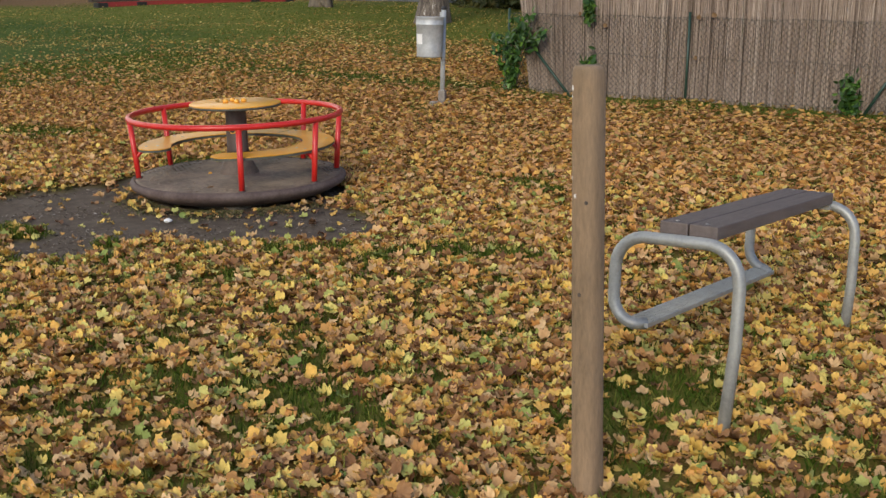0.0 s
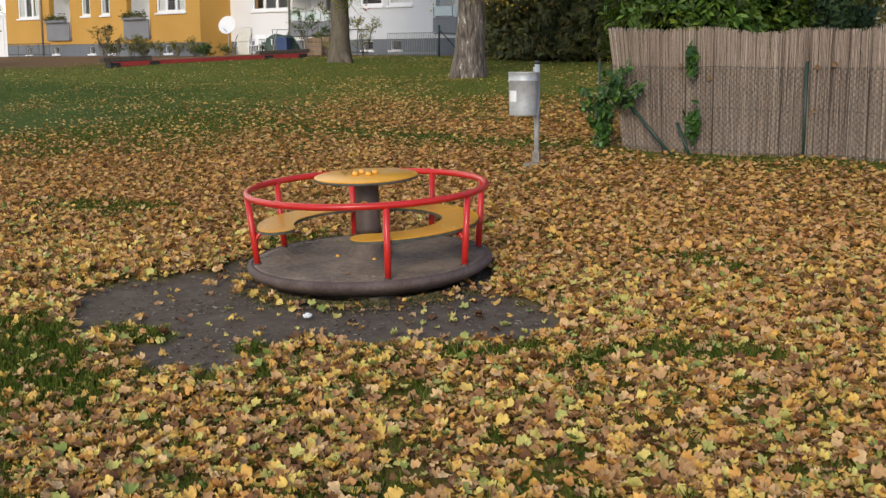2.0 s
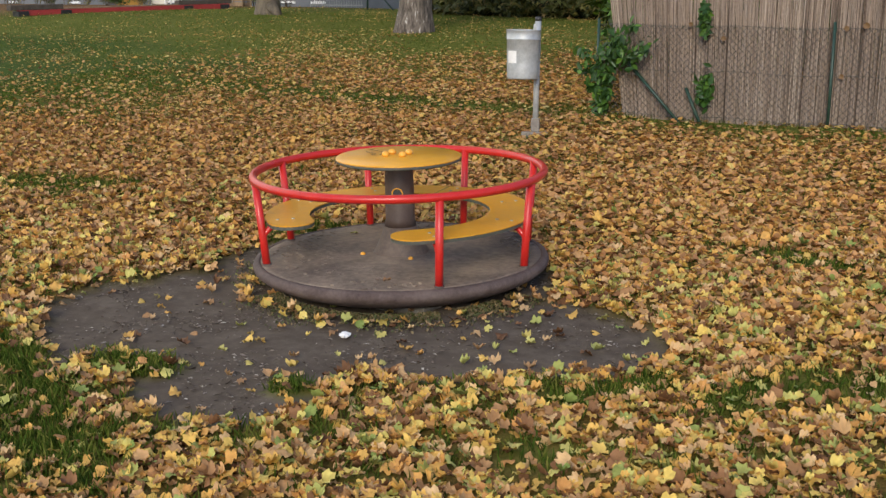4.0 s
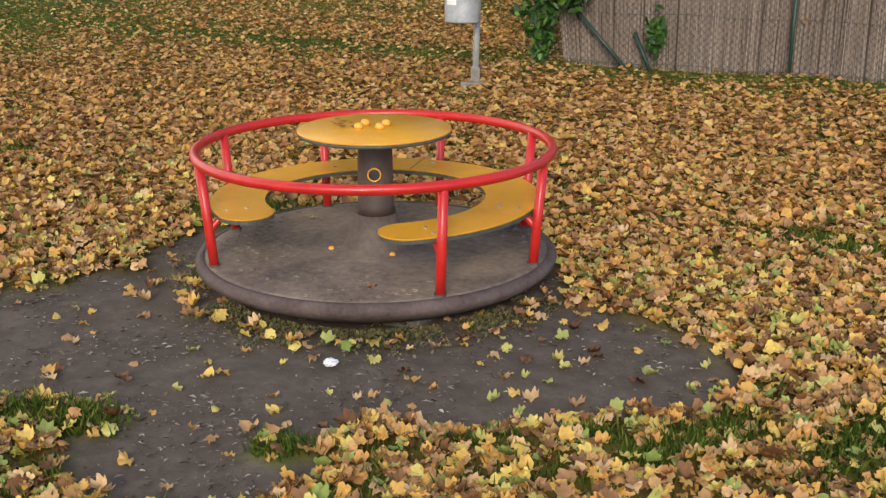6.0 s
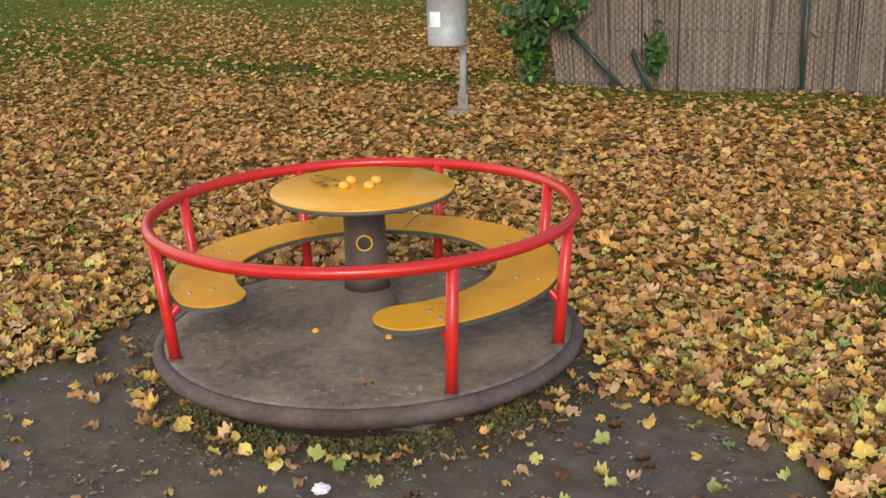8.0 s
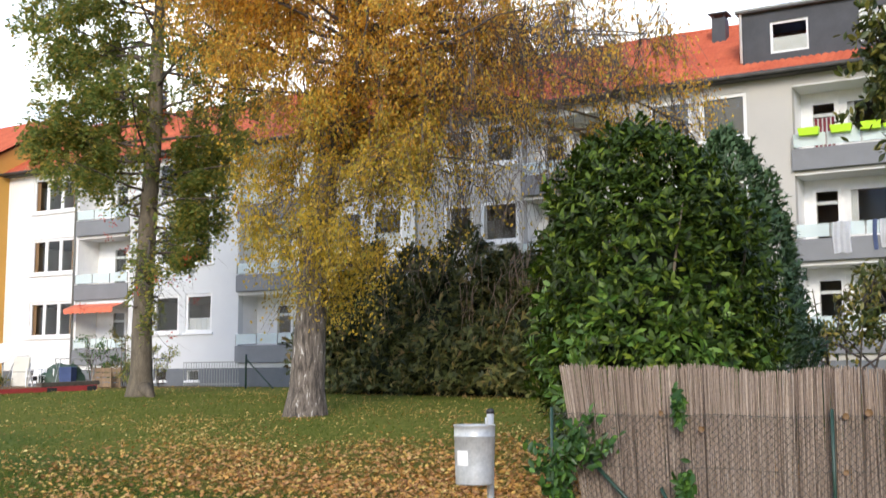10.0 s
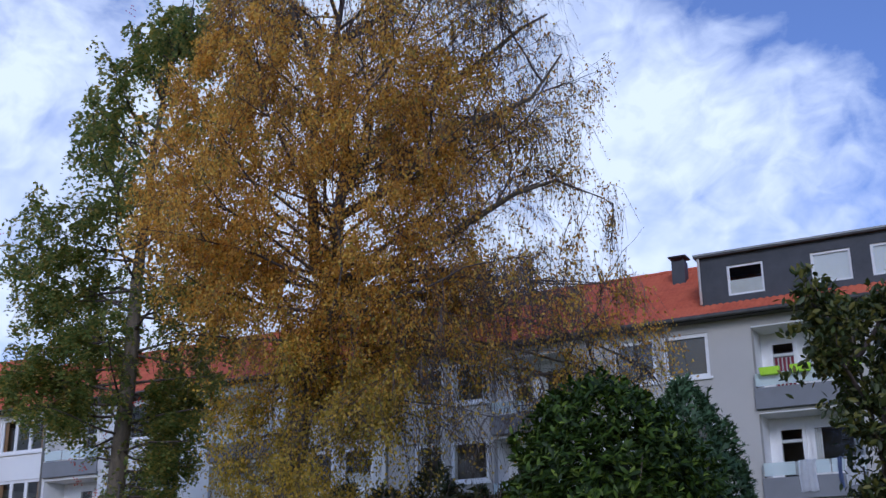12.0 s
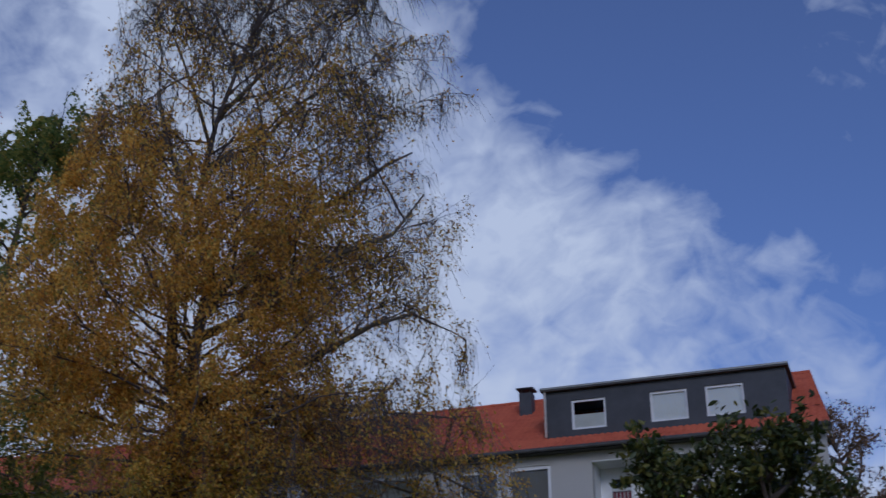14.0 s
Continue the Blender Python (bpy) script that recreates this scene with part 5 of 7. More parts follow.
                for m in range(int(42 * full * rng.uniform(0.5, 1.3) + rng.random())):
                    u = rng.uniform(0.1, 1.0)
                    b = w[0].lerp(w[1], u * 2) if u < 0.5 else w[1].lerp(w[2], u * 2 - 1)
                    P.append((b.x + rng.gauss(0, 0.09), b.y + rng.gauss(0, 0.09), b.z + rng.gauss(0, 0.09)))
    # short leafy shoots low on the trunk
    for k in range(620):
        p, _ = along(trunk, rng.uniform(0.245, 0.56))
        a = rng.uniform(-3.4, 1.0)
        L = rng.uniform(0.2, 1.5) * min(max(0.5 + 1.6 * noise.noise(Vector((p.z * 0.9, a * 0.8, 3.0))), 0.2), 1.0)
        w = [p, p + Vector((math.cos(a), math.sin(a), 0.2)) * L * 0.6, p + Vector((math.cos(a), math.sin(a), -0.5)) * L]
        twigs.append((w, 0.009))
        for m in range(26):
            u = rng.uniform(0.2, 1.0)
            b = w[0].lerp(w[1], u * 2) if u < 0.5 else w[1].lerp(w[2], u * 2 - 1)
            P.append((b.x + rng.gauss(0, 0.16), b.y + rng.gauss(0, 0.16), b.z + rng.gauss(0, 0.18)))
    # the leafy tuft low on one side of the trunk
    for k in range(70):
        p, _ = along(trunk, rng.uniform(0.235, 0.30))
        L = rng.uniform(0.3, 1.7)
        a = radians(36) + rng.gauss(0, 0.5)
        e = p + Vector((math.cos(a) * L, math.sin(a) * L, rng.gauss(0.1, 0.25)))
        twigs.append(([p, p.lerp(e, 0.5) + Vector((0, 0, 0.1)), e], 0.008))
        for m in range(34):
            b = p.lerp(e, rng.uniform(0.35, 1.05))
            P.append((b.x + rng.gauss(0, 0.14), b.y + rng.gauss(0, 0.14), b.z + rng.gauss(0, 0.14)))
    twigs_mesh("twigwork", twigs, "twig", top, "fine hanging dark twigs")
    P = np.array(P)
    n = len(P)
    X = unit(nr, n) * 0.7 + np.array([0, 0, -0.7])
    Z, size = unit(nr, n), nr.uniform(0.048, 0.092, n)
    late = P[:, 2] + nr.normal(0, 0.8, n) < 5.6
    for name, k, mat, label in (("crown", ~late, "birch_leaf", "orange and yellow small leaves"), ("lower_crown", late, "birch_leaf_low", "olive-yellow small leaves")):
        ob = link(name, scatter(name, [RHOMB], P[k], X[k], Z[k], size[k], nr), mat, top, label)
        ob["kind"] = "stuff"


make_birch()


def make_ash():
    rng, nr = random.Random(31), np.random.default_rng(31)
    x, y = -28.95, 25.4
    top = thing("ash_tree", pose(x, y, g(x, y)), "tall tree with feathery green leaves and red berries", "tree")
    trunk = [Vector(p) for p in ((0, 0, -0.2), (0, 0, 0.1), (0.02, 0, 0.6), (0.0, 0, 2.0), (0.1, 0, 4.5), (0.25, 0, 7.0), (0.3, 0, 10.0), (0.45, 0.1, 13.5), (0.7, 0.25, 16.5), (1.0, 0.4, 19.0))]
    part("trunk", tube(bmesh.new(), trunk, [0.46, 0.38, 0.29, 0.26, 0.24, 0.21, 0.17, 0.10, 0.06, 0.02], 16), "bark", top, "smooth grey-brown bark", True)
    part("root_flare", tube(bmesh.new(), [(0.25, -0.1, 0.22), (0.5, -0.2, 0.08), (0.75, -0.3, -0.08)], [0.2, 0.14, 0.06], 10), "bark", top, smooth=True)
    twigs, P, X, bunch = [], [], [], []
    lo = ([3.5, 5.0, 5.7, 6.6, 11.0, 13.5, 16.0, 17.6, 18.8, 20.0], [-0.3, -0.5, -2.9, -4.4, -4.7, -3.4, -2.2, -0.1, 1.5, 3.0])
    hi = ([3.2, 3.8, 4.6, 5.8, 7.4, 12.0, 16.0, 18.8, 20.0], [0.5, 1.9, 2.9, 3.3, 4.2, 5.2, 5.4, 4.6, 2.4])
    for k in range(90):
        t = 0.33 + 0.65 * (k % 60) / 61 if k < 60 else 0.50 + 0.014 * (k - 60) if k < 78 else 0.36 + 0.012 * (k - 78)
        p, _ = along(trunk, t)
        a = k * 2.399 + rng.uniform(-0.4, 0.4) if k < 60 else radians(224 if k % 3 else 44) + rng.uniform(-0.5, 0.5)
        reach = 5.2 * (1 - min(((p.z - 10.5) / 9.5) ** 2, 1.1) * 0.65) * rng.uniform(0.8, 1.1)
        pts, rad = grow(p, (math.cos(a), math.sin(a), -0.25 + 0.075 * p.z if k < 60 else -0.1 if k < 78 else -0.3), reach * (1.0 if k < 78 else 0.7), 0.04, rng, 6, 0.15, 0.0)
        cutoff = next((i for i in range(2, len(pts)) if pts[i].z > 19.2 or not float(np.interp(pts[i].z, *lo)) < pts[i].x + 0.97 * pts[i].y < float(np.interp(pts[i].z, *hi))), len(pts))
        pts, rad = pts[:cutoff], [0.004 + q * (1 - 0.8 * i / cutoff) for i, q in enumerate(rad[:cutoff])]
        part("limb", tube(bmesh.new(), pts, rad, 6), "twig", top, smooth=True)
        for j in range(int(7 + reach * 3.4)):
            q, dd = along(pts, rng.uniform(0.2, 1.0))
            sd = (dd * 0.7 + Vector((rng.gauss(0, 1), rng.gauss(0, 1), rng.gauss(0, 0.5))).normalized()).normalized()
            sp, _ = grow(q, sd, rng.uniform(0.6, 1.5), 0.01, rng, 3, 0.2, -0.10)
            if sp[-1].z < 19.6 and sp[-1].x + 0.97 * sp[-1].y > float(np.interp(sp[-1].z, *lo)):
                twigs.append((sp, 0.010))
            if rng.random() < 0.03:
                bunch.append(sp[-1])
            for f in range(13 if q.z < 9 else 9):
                h, _ = along(sp, rng.uniform(0.3, 1.0))
                hz = h.z
                v = 0.72 * h.y - 0.7 * h.x
                if rng.random() > 0.84 + (0.05 if h.z < 10 else 0.0) + 1.0 * noise.noise(h * 0.7) + 1.0 * noise.noise(h * 1.5):
                    continue
                if h.z < 7.5 and abs(h.x + 0.97 * h.y) < 1.1 and rng.random() < 0.88:
                    continue
                if hz > 19.0 or abs(v) > 4.5 or not float(np.interp(hz, *lo)) < h.x + 0.97 * h.y + 0.5 * noise.noise(h * 0.8) < float(np.interp(h.z, *hi)):
                    continue
                fd = Vector((rng.gauss(0, 1), rng.gauss(0, 1), -0.5)).normalized()
                for m in range(9):
                    b = h + fd * 0.035 * m + Vector((rng.gauss(0, 0.03), rng.gauss(0, 0.03), rng.gauss(0, 0.03) - 0.004 * m * m))
                    P.append(b[:])
                    sgn = 1 if m % 2 else -1
                    X.append((fd.y * sgn + fd.x * 0.4, -fd.x * sgn + fd.y * 0.4, -0.4))
    # leafy shoots straight from the trunk
    for k in range(60):
        p, _ = along(trunk, rng.uniform(0.50, 0.76))
        a, L = rng.uniform(0, 6.28), rng.uniform(0.4, 1.5)
        e = p + Vector((math.cos(a) * L, math.sin(a) * L, rng.gauss(-0.1, 0.3)))
        twigs.append(([p, p.lerp(e, 0.5) + Vector((0, 0, 0.12)), e], 0.010))
        for f in range(4):
            h = p.lerp(e, rng.uniform(0.35, 1.0))
            fd = Vector((rng.gauss(0, 1), rng.gauss(0, 1), -0.6)).normalized()
            for m in range(9):
                b = h + fd * 0.035 * m + Vector((rng.gauss(0, 0.04), rng.gauss(0, 0.04), rng.gauss(0, 0.04)))
                P.append(b[:])
                X.append((fd.y * (m % 2 - 0.5) + fd.x * 0.4, -fd.x * (m % 2 - 0.5) + fd.y * 0.4, -0.4))
    twigs_mesh("twigwork", twigs, "twig", top, "fine dark twigs")
    P, X = np.array(P), np.array(X)
    Z = unit(nr, len(P)) * 0.6 + np.array([0, 0, 1.0])
    ob = link("crown", scatter("crown", [RHOMB], P, X, Z, nr.uniform(0.09, 0.165, len(P)), nr), "ash_leaf", top, "feathery green leaves turning yellow")
    ob["kind"] = "stuff"
    B = np.repeat(np.array([c[:] for c in bunch]), 9, 0)
    B = B + nr.normal(0, 0.07, B.shape)
    ob = link("berries", scatter("berries", [BERRY], B, unit(nr, len(B)), unit(nr, len(B)), np.full(len(B), 0.05), nr), "berry", top, "bunches of red berries")
    ob["kind"] = "stuff"


make_ash()


def small_tree(name, x, y, label, height, spread, material, count, size, seed, bare=0.0, category="tree", bottom=0.35, shape=OVAL, stems=1, limbs_n=16, dense=1.0):
    """A small leafy tree or bush: stems, limbs, twigs and leaves."""
    rng, nr = random.Random(seed), np.random.default_rng(seed)
    top = thing(name, pose(x, y, g(x, y)), label, category)
    twigs, P = [], []
    for s in range(stems):
        a = 6.28 * s / stems + rng.uniform(0, 1)
        lean = 0.0 if stems == 1 else 0.25
        st, rad = grow((0.08 * math.cos(a), 0.08 * math.sin(a), -0.05), (lean * math.cos(a), lean * math.sin(a), 1), height * 0.92, 0.02 * height / (1 + 0.4 * stems), rng, 8, 0.05, 0.04)
        part("trunk" if stems == 1 else "stem", tube(bmesh.new(), st, rad, 10), "bark", top, smooth=True)
        for k in range(limbs_n // stems + 1):
            t = bottom + (0.98 - bottom) * rng.random()
            p, _ = along(st, t)
            b = k * 2.399 + rng.uniform(-0.5, 0.5) + s
            reach = spread * (1.15 - 0.75 * (t - bottom) / (1 - bottom)) * rng.uniform(0.7, 1.1)
            pts, rd = grow(p, (math.cos(b), math.sin(b), 0.75), reach, 0.006 * height, rng, 5, 0.14, 0.03)
            part("limb", tube(bmesh.new(), pts, rd, 6), "twig", top, smooth=True)
            for j in range(9):
                q, dd = along(pts, rng.uniform(0.2, 1.0))
                sd = (dd + Vector((rng.gauss(0, 1), rng.gauss(0, 1), rng.gauss(0.2, 0.6))).normalized() * 1.2).normalized()
                sp, _ = grow(q, sd, spread * rng.uniform(0.15, 0.4), 0.01, rng, 3, 0.2, 0.0)
                twigs.append((sp, 0.0016 * height))
                for m in range(max(1, count // (limbs_n * 9))):
                    h, _ = along(sp, rng.uniform(0.15, 1.0))
                    P.append((h.x + rng.gauss(0, size * 0.5), h.y + rng.gauss(0, size * 0.5), h.z + rng.gauss(0, size * 0.5)))
    twigs_mesh("twigwork", twigs, "twig", top, "thin dark twigs")
    P = np.array(P)
    if dense > 1:
        more = P[nr.random(len(P)) < dense - 1]
        P = np.concatenate([P, more + nr.normal(0, size * 0.55, more.shape)])
    if bare:
        P = P[nr.random(len(P)) > bare]
    X = unit(nr, len(P)) + np.array([0, 0, -0.35])
    Z = unit(nr, len(P)) * 0.8 + np.array([0, 0, 0.8])
    ob = link("crown", scatter("crown", [shape], P, X, Z, size * nr.uniform(0.7, 1.25, len(P)), nr), material, top, "leafy crown")
    ob["kind"] = "stuff"
    return top


small_tree("cherry_tree", -7.05, 13.9, "small dark-leaved garden tree rising behind the reed fence", 4.75, 1.45, "cherry_leaf", 11500, 0.10, 41, 0.0, "tree", 0.22, OVAL, 4, 40, 1.5)
small_tree("yellow_shrub", -9.6, 20.0, "thin shrub with small yellow-green leaves", 2.5, 1.0, "shrub_leaf", 1200, 0.10, 43, 0.2, "shrub", 0.3, OVAL, 4, 16)


# ---------------------------------------------------------------- houses
FLOORS = (3.5, 6.3, 9.1)
SILLS = (4.65, 7.46, 10.24)


def wall_mesh(x0, x1, z0, z1, y, thick, holes):
    """A wall in the x-z plane with real openings (xa, xb, za, zb)."""
    xs = sorted({x0, x1, *(v for h in holes for v in h[:2])})
    zs = sorted({z0, z1, *(v for h in holes for v in h[2:])})
    bm, made = bmesh.new(), {}

    def v(i, k, d):
        key = (i, k, d)
        if key not in made:
            made[key] = bm.verts.new((xs[i], y + (thick if d else 0), zs[k]))
        return made[key]

    def solid(i, k):
        if not (0 <= i < len(xs) - 1 and 0 <= k < len(zs) - 1):
            return False
        cx, cz = (xs[i] + xs[i + 1]) / 2, (zs[k] + zs[k + 1]) / 2
        return not any(h[0] < cx < h[1] and h[2] < cz < h[3] for h in holes)
    for i in range(len(xs) - 1):
        for k in range(len(zs) - 1):
            if not solid(i, k):
                continue
            for d in (0, 1):
                bm.faces.new((v(i, k, d), v(i + 1, k, d), v(i + 1, k + 1, d), v(i, k + 1, d)))
            for di, dk, a, b in ((-1, 0, (i, k), (i, k + 1)), (1, 0, (i + 1, k), (i + 1, k + 1)), (0, -1, (i, k), (i + 1, k)), (0, 1, (i, k + 1), (i + 1, k + 1))):
                if not solid(i + di, k + dk):
                    bm.faces.new((v(*a, 0), v(*b, 0), v(*b, 1), v(*a, 1)))
    return bm


WINDOWS = {}


def window(parent, x, z, y, w, h, panes=1, curtain="curtain", cover=0.45, sill=True):
    """A white window whose lower left outer corner is at x, z in the wall's face y; meshes are shared between alike ones."""
    key = (round(w, 2), round(h, 2), panes, curtain, cover, sill)
    if key not in WINDOWS:
        t = 0.12 if h > 1.2 else 0.075 if h > 0.6 else 0.025
        cuts = [w * i / panes for i in range(1, panes)]
        ends = [t] + [v for c in cuts for v in (c - 0.09, c + 0.09)] + [w - t]
        bm = wall_mesh(0, w, 0, h, 0.045, 0.07, [(a, b, t, h - t) for a, b in zip(ends[::2], ends[1::2])])
        me = bpy.data.meshes.new("window")
        bmesh.ops.recalc_face_normals(bm, faces=bm.faces)
        bm.to_mesh(me)
        bm.free()
        me.materials.append(M["white"])
        edges = [0] + cuts + [w]
        gms = []
        for a, b in zip(edges, edges[1:]):
            q = bpy.data.meshes.new("pane")
            q.from_pydata([(a + 0.04, 0.08, 0.04), (b - 0.04, 0.08, 0.04), (b - 0.04, 0.08, h - 0.04), (a + 0.04, 0.08, h - 0.04)], [], [(0, 1, 2, 3)])
            q.materials.append(M["glass"])
            gms.append(q)
        sm = bpy.data.meshes.new("sill")
        b2 = box(bmesh.new(), -0.08, w + 0.08, -0.08, 0.10, -0.09, -0.002, 0.006)
        b2.to_mesh(sm)
        b2.free()
        sm.materials.append(M["white"])
        cms = []
        for side in range(2) if 0 <= cover < 1 else (0,):
            n = 14
            wid = w * cover / 2 if 0 <= cover < 1 else w
            x0 = 0.05 if side == 0 else w - 0.05 - wid
            hang = h * -cover if cover < 0 else h - 0.03
            vs = [(x0 + (wid - 0.1 * (cover >= 1 or cover < 0)) * i / n, 0.15 + 0.02 * math.sin(i * 2.1) if cover < 1 else 0.12, zz) for zz in (0.03, hang) for i in range(n + 1)]
            cm = bpy.data.meshes.new("curtain")
            cm.from_pydata(vs, [], [(i, i + 1, n + 2 + i, n + 1 + i) for i in range(n)])
            cm.materials.append(M[curtain])
            cms.append(cm)
        WINDOWS[key] = (me, gms, sm, cms)
    me, gms, sm, cms = WINDOWS[key]
    ob = link("window", me, None, parent)
    ob.matrix_basis = pose(x, y, z)
    for q in gms:
        link("pane", q, None, ob)
    if sill:
        link("sill", sm, None, ob)
    for cm in cms:
        link("curtain", cm, None, ob)
    return ob


def recess(parent, x0, x1, y, floor, inner, depth=1.2, door=0.95):
    """A roofed balcony niche: back wall with a door and a window, two cheeks, and a projecting parapet with a glass rail."""
    top = floor + 2.62
    part("niche_back", wall_mesh(x0 - 0.1, x1 + 0.1, floor, top, y + depth, 0.12, [(x0 + door, x0 + door + 0.9, floor + 0.06, floor + 2.3), (x0 + door + 1.05, x1 - 0.15, floor + 0.9, floor + 2.3)]), inner, parent)
    part("niche_ceiling", box(bmesh.new(), x0 + 0.001, x1 - 0.001, y + 0.02, y + depth - 0.002, top - 0.05, top - 0.003), inner, parent, "white niche ceiling")
    part("niche_cheek", box(bmesh.new(), x0 - 0.12, x0, y + 0.303, y + depth, floor, top), inner, parent, "pale side wall")
    part("niche_cheek", box(bmesh.new(), x1, x1 + 0.12, y + 0.303, y + depth, floor, top), inner, parent, "pale side wall")
    slab = part("balcony", box(bmesh.new(), x0 - 0.02, x1 + 0.02, y - 0.08, y + depth, floor - 0.12, floor + 0.0, 0.01), "panel", parent, "projecting balcony")
    part("parapet", box(bmesh.new(), x0 - 0.03, x1 + 0.03, y - 0.15, y - 0.083, floor - 0.10, floor + 0.56, 0.008), "panel", slab, "grey parapet panel")
    n = 3
    for i in range(n):
        a, b = x0 + (x1 - x0) * i / n + 0.03, x0 + (x1 - x0) * (i + 1) / n - 0.03
        part("glass_panel", box(bmesh.new(), a, b, y - 0.125, y - 0.113, floor + 0.62, floor + 1.02), "balcony_glass", slab, "frosted pale glass")
    for i in range(n + 1):
        a = x0 + (x1 - x0) * i / n
        part("rail_post", box(bmesh.new(), a - 0.015, a + 0.015, y - 0.14, y - 0.10, floor + 0.601, floor + 1.0), "tube", slab)
    window(parent, x0 + door, floor + 0.06, y + depth - 0.1, 0.9, 2.24, 1, "curtain", 0.2, False)
    window(parent, x0 + door + 1.05, floor + 0.9, y + depth - 0.1, x1 - 0.15 - x0 - door - 1.05, 1.4, 1, "curtain", 0.35, False)
    part("transom", box(bmesh.new(), x0 + door + 0.01, x0 + door + 0.89, y + depth - 0.004, y + depth + 0.066, floor + 1.78, floor + 1.88), "white", parent)


def roof_mesh(x0, x1, y_eave, z_eave, y_ridge, z_ridge, rows=15, pitch=0.22, slant=0.0):
    """Pantile roof slope: ribs down the slope, a small step at every row."""
    n = int((x1 - x0) / pitch) * 4
    xs = np.linspace(x0, x1, n + 1)
    rib = 0.045 * np.abs(np.sin(np.arange(n + 1) * math.pi / 4)) ** 0.7
    V = []
    for r in range(rows):
        for e, lift in ((0.0, 0.028), (1.0, 0.0)):
            t = (r + e) / rows
            y, z = y_eave + (y_ridge - y_eave) * t, z_eave + (z_ridge - z_eave) * t
            V.append(np.stack([np.minimum(xs, x1 - slant * t), np.full(n + 1, y), z + lift + rib], -1))
    k = 2 * rows
    i = np.arange(k - 1)[:, None] * (n + 1) + np.arange(n)[None]
    F = np.stack([i, i + 1, i + n + 2, i + n + 1], -1).reshape(-1, 4)
    return mesh_np("roof", np.concatenate(V), F)


def make_house():
    y, x0, x1 = 38.2, -49.96, -6.95
    top = thing("apartment_building", pose(0, 0, 0), "long three-storey apartment block, white and grey render, red tiled roof", "building")
    recs = [(-45.35, -42.25), (-36.3, -33.2), (-23.7, -20.7), (-14.45, -11.4)]
    wins = [(-48.3, 2.72, 3), (-40.82, 1.4, 1), (-39.08, 1.42, 1), (-31.75, 1.35, 1), (-30.0, 1.35, 1), (-26.9, 1.25, 1), (-25.4, 1.5, 1), (-19.10, 1.45, 1), (-17.38, 1.52, 1), (-9.9, 1.4, 1), (-8.3, 1.0, 1)]
    bands = [(-49.96, -42.25, "render_white"), (-42.25, -28.0, "render_light"), (-28.0, -6.95, "render_grey")]
    for a, b, mat in bands:
        hs = []
        for f, s in zip(FLOORS, SILLS):
            hs += [(x, x + w, s, s + (1.58 if x < -28 else 1.46)) for x, w, n in wins if a <= x < b]
            hs += [(p, q, f, f + 2.62) for p, q in recs if a <= p < b]
        hs += [(x + 0.1, x + 0.75, 2.72, 3.12) for x, w, n in wins if a <= x < b]
        part("wall", wall_mesh(a, b, 3.2, 12.2, y, 0.30, [h for h in hs if h[2] > 3.2]), mat, top, {"render_white": "white rendered wall", "render_light": "pale blue-grey rendered wall", "render_grey": "grey rendered wall"}[mat])
        part("plinth", wall_mesh(a, b, 1.6, 3.2, y + 0.03, 0.27, [h for h in hs if h[2] < 3.2]), "plinth", top, "dark grey plinth")
        for x, w, n in wins:
            if a <= x < b:
                window(top, x + 0.1, 2.72, y + 0.03, 0.65, 0.40, 1, "blind", 0.0, True)
                for j, s in enumerate(SILLS):
                    kind, cov = ("curtain_tan", 0.20) if x < -45 else (("curtain", (0.3, -0.42, 0.2)[(j + int(-x)) % 3]))
                    if -40 < x < -38:
                        kind, cov = "curtain", (-0.38, 0.4, 0.15)[j]
                    if -41 < x < -40:
                        kind, cov = "curtain", (0.0, 0.25, 0.12)[j]
                    if -20 < x < -17:
                        kind, cov = "net", 1.0
                    window(top, x, s, y, w, 1.58 if x < -28 else 1.46, n, kind, cov)
    for i, (p, q) in enumerate(recs):
        for f in FLOORS:
            recess(top, p, q, y, f, "white", door=0.25 if p > -30 else 0.95)
    # rooms behind the windows
    for f in (3.3, 6.1, 8.9, 11.75):
        part("floor_slab", box(bmesh.new(), x0 + 0.2, x1 - 0.2, y + 0.31, y + 8.7, f + 0.05, f + 0.17), "room", top)
    part("inner_wall", box(bmesh.new(), x0 + 0.3, x1 - 0.3, y + 4.4, y + 4.5, 1.7, 12.0), "room", top)
    for xx in (-42.2, -36.5, -32.0, -28.0, -20.5, -15.2, -11.1):
        part("inner_wall", box(bmesh.new(), xx, xx + 0.1, y + 1.8, y + 4.4, 1.7, 12.0), "room", top)
    skew = Matrix(((1, -0.13, 0, 0.13 * y), (0, 1, 0, 0), (0, 0, 1, 0), (0, 0, 0, 1)))
    part("end_wall", box(bmesh.new(), x1 - 0.3, x1 - 0.001, y + 0.301, y + 9.0, 1.6, 12.2, 0, skew), "render_grey", top, "grey end wall")
    part("end_wall", box(bmesh.new(), x0 + 0.001, x0 + 0.3, y + 0.301, y + 9.0, 1.6, 12.2), "render_white", top, "white end wall")
    part("back_wall", box(bmesh.new(), x0, x1, y + 9.002, y + 9.3, 1.6, 12.2), "render_grey", top)
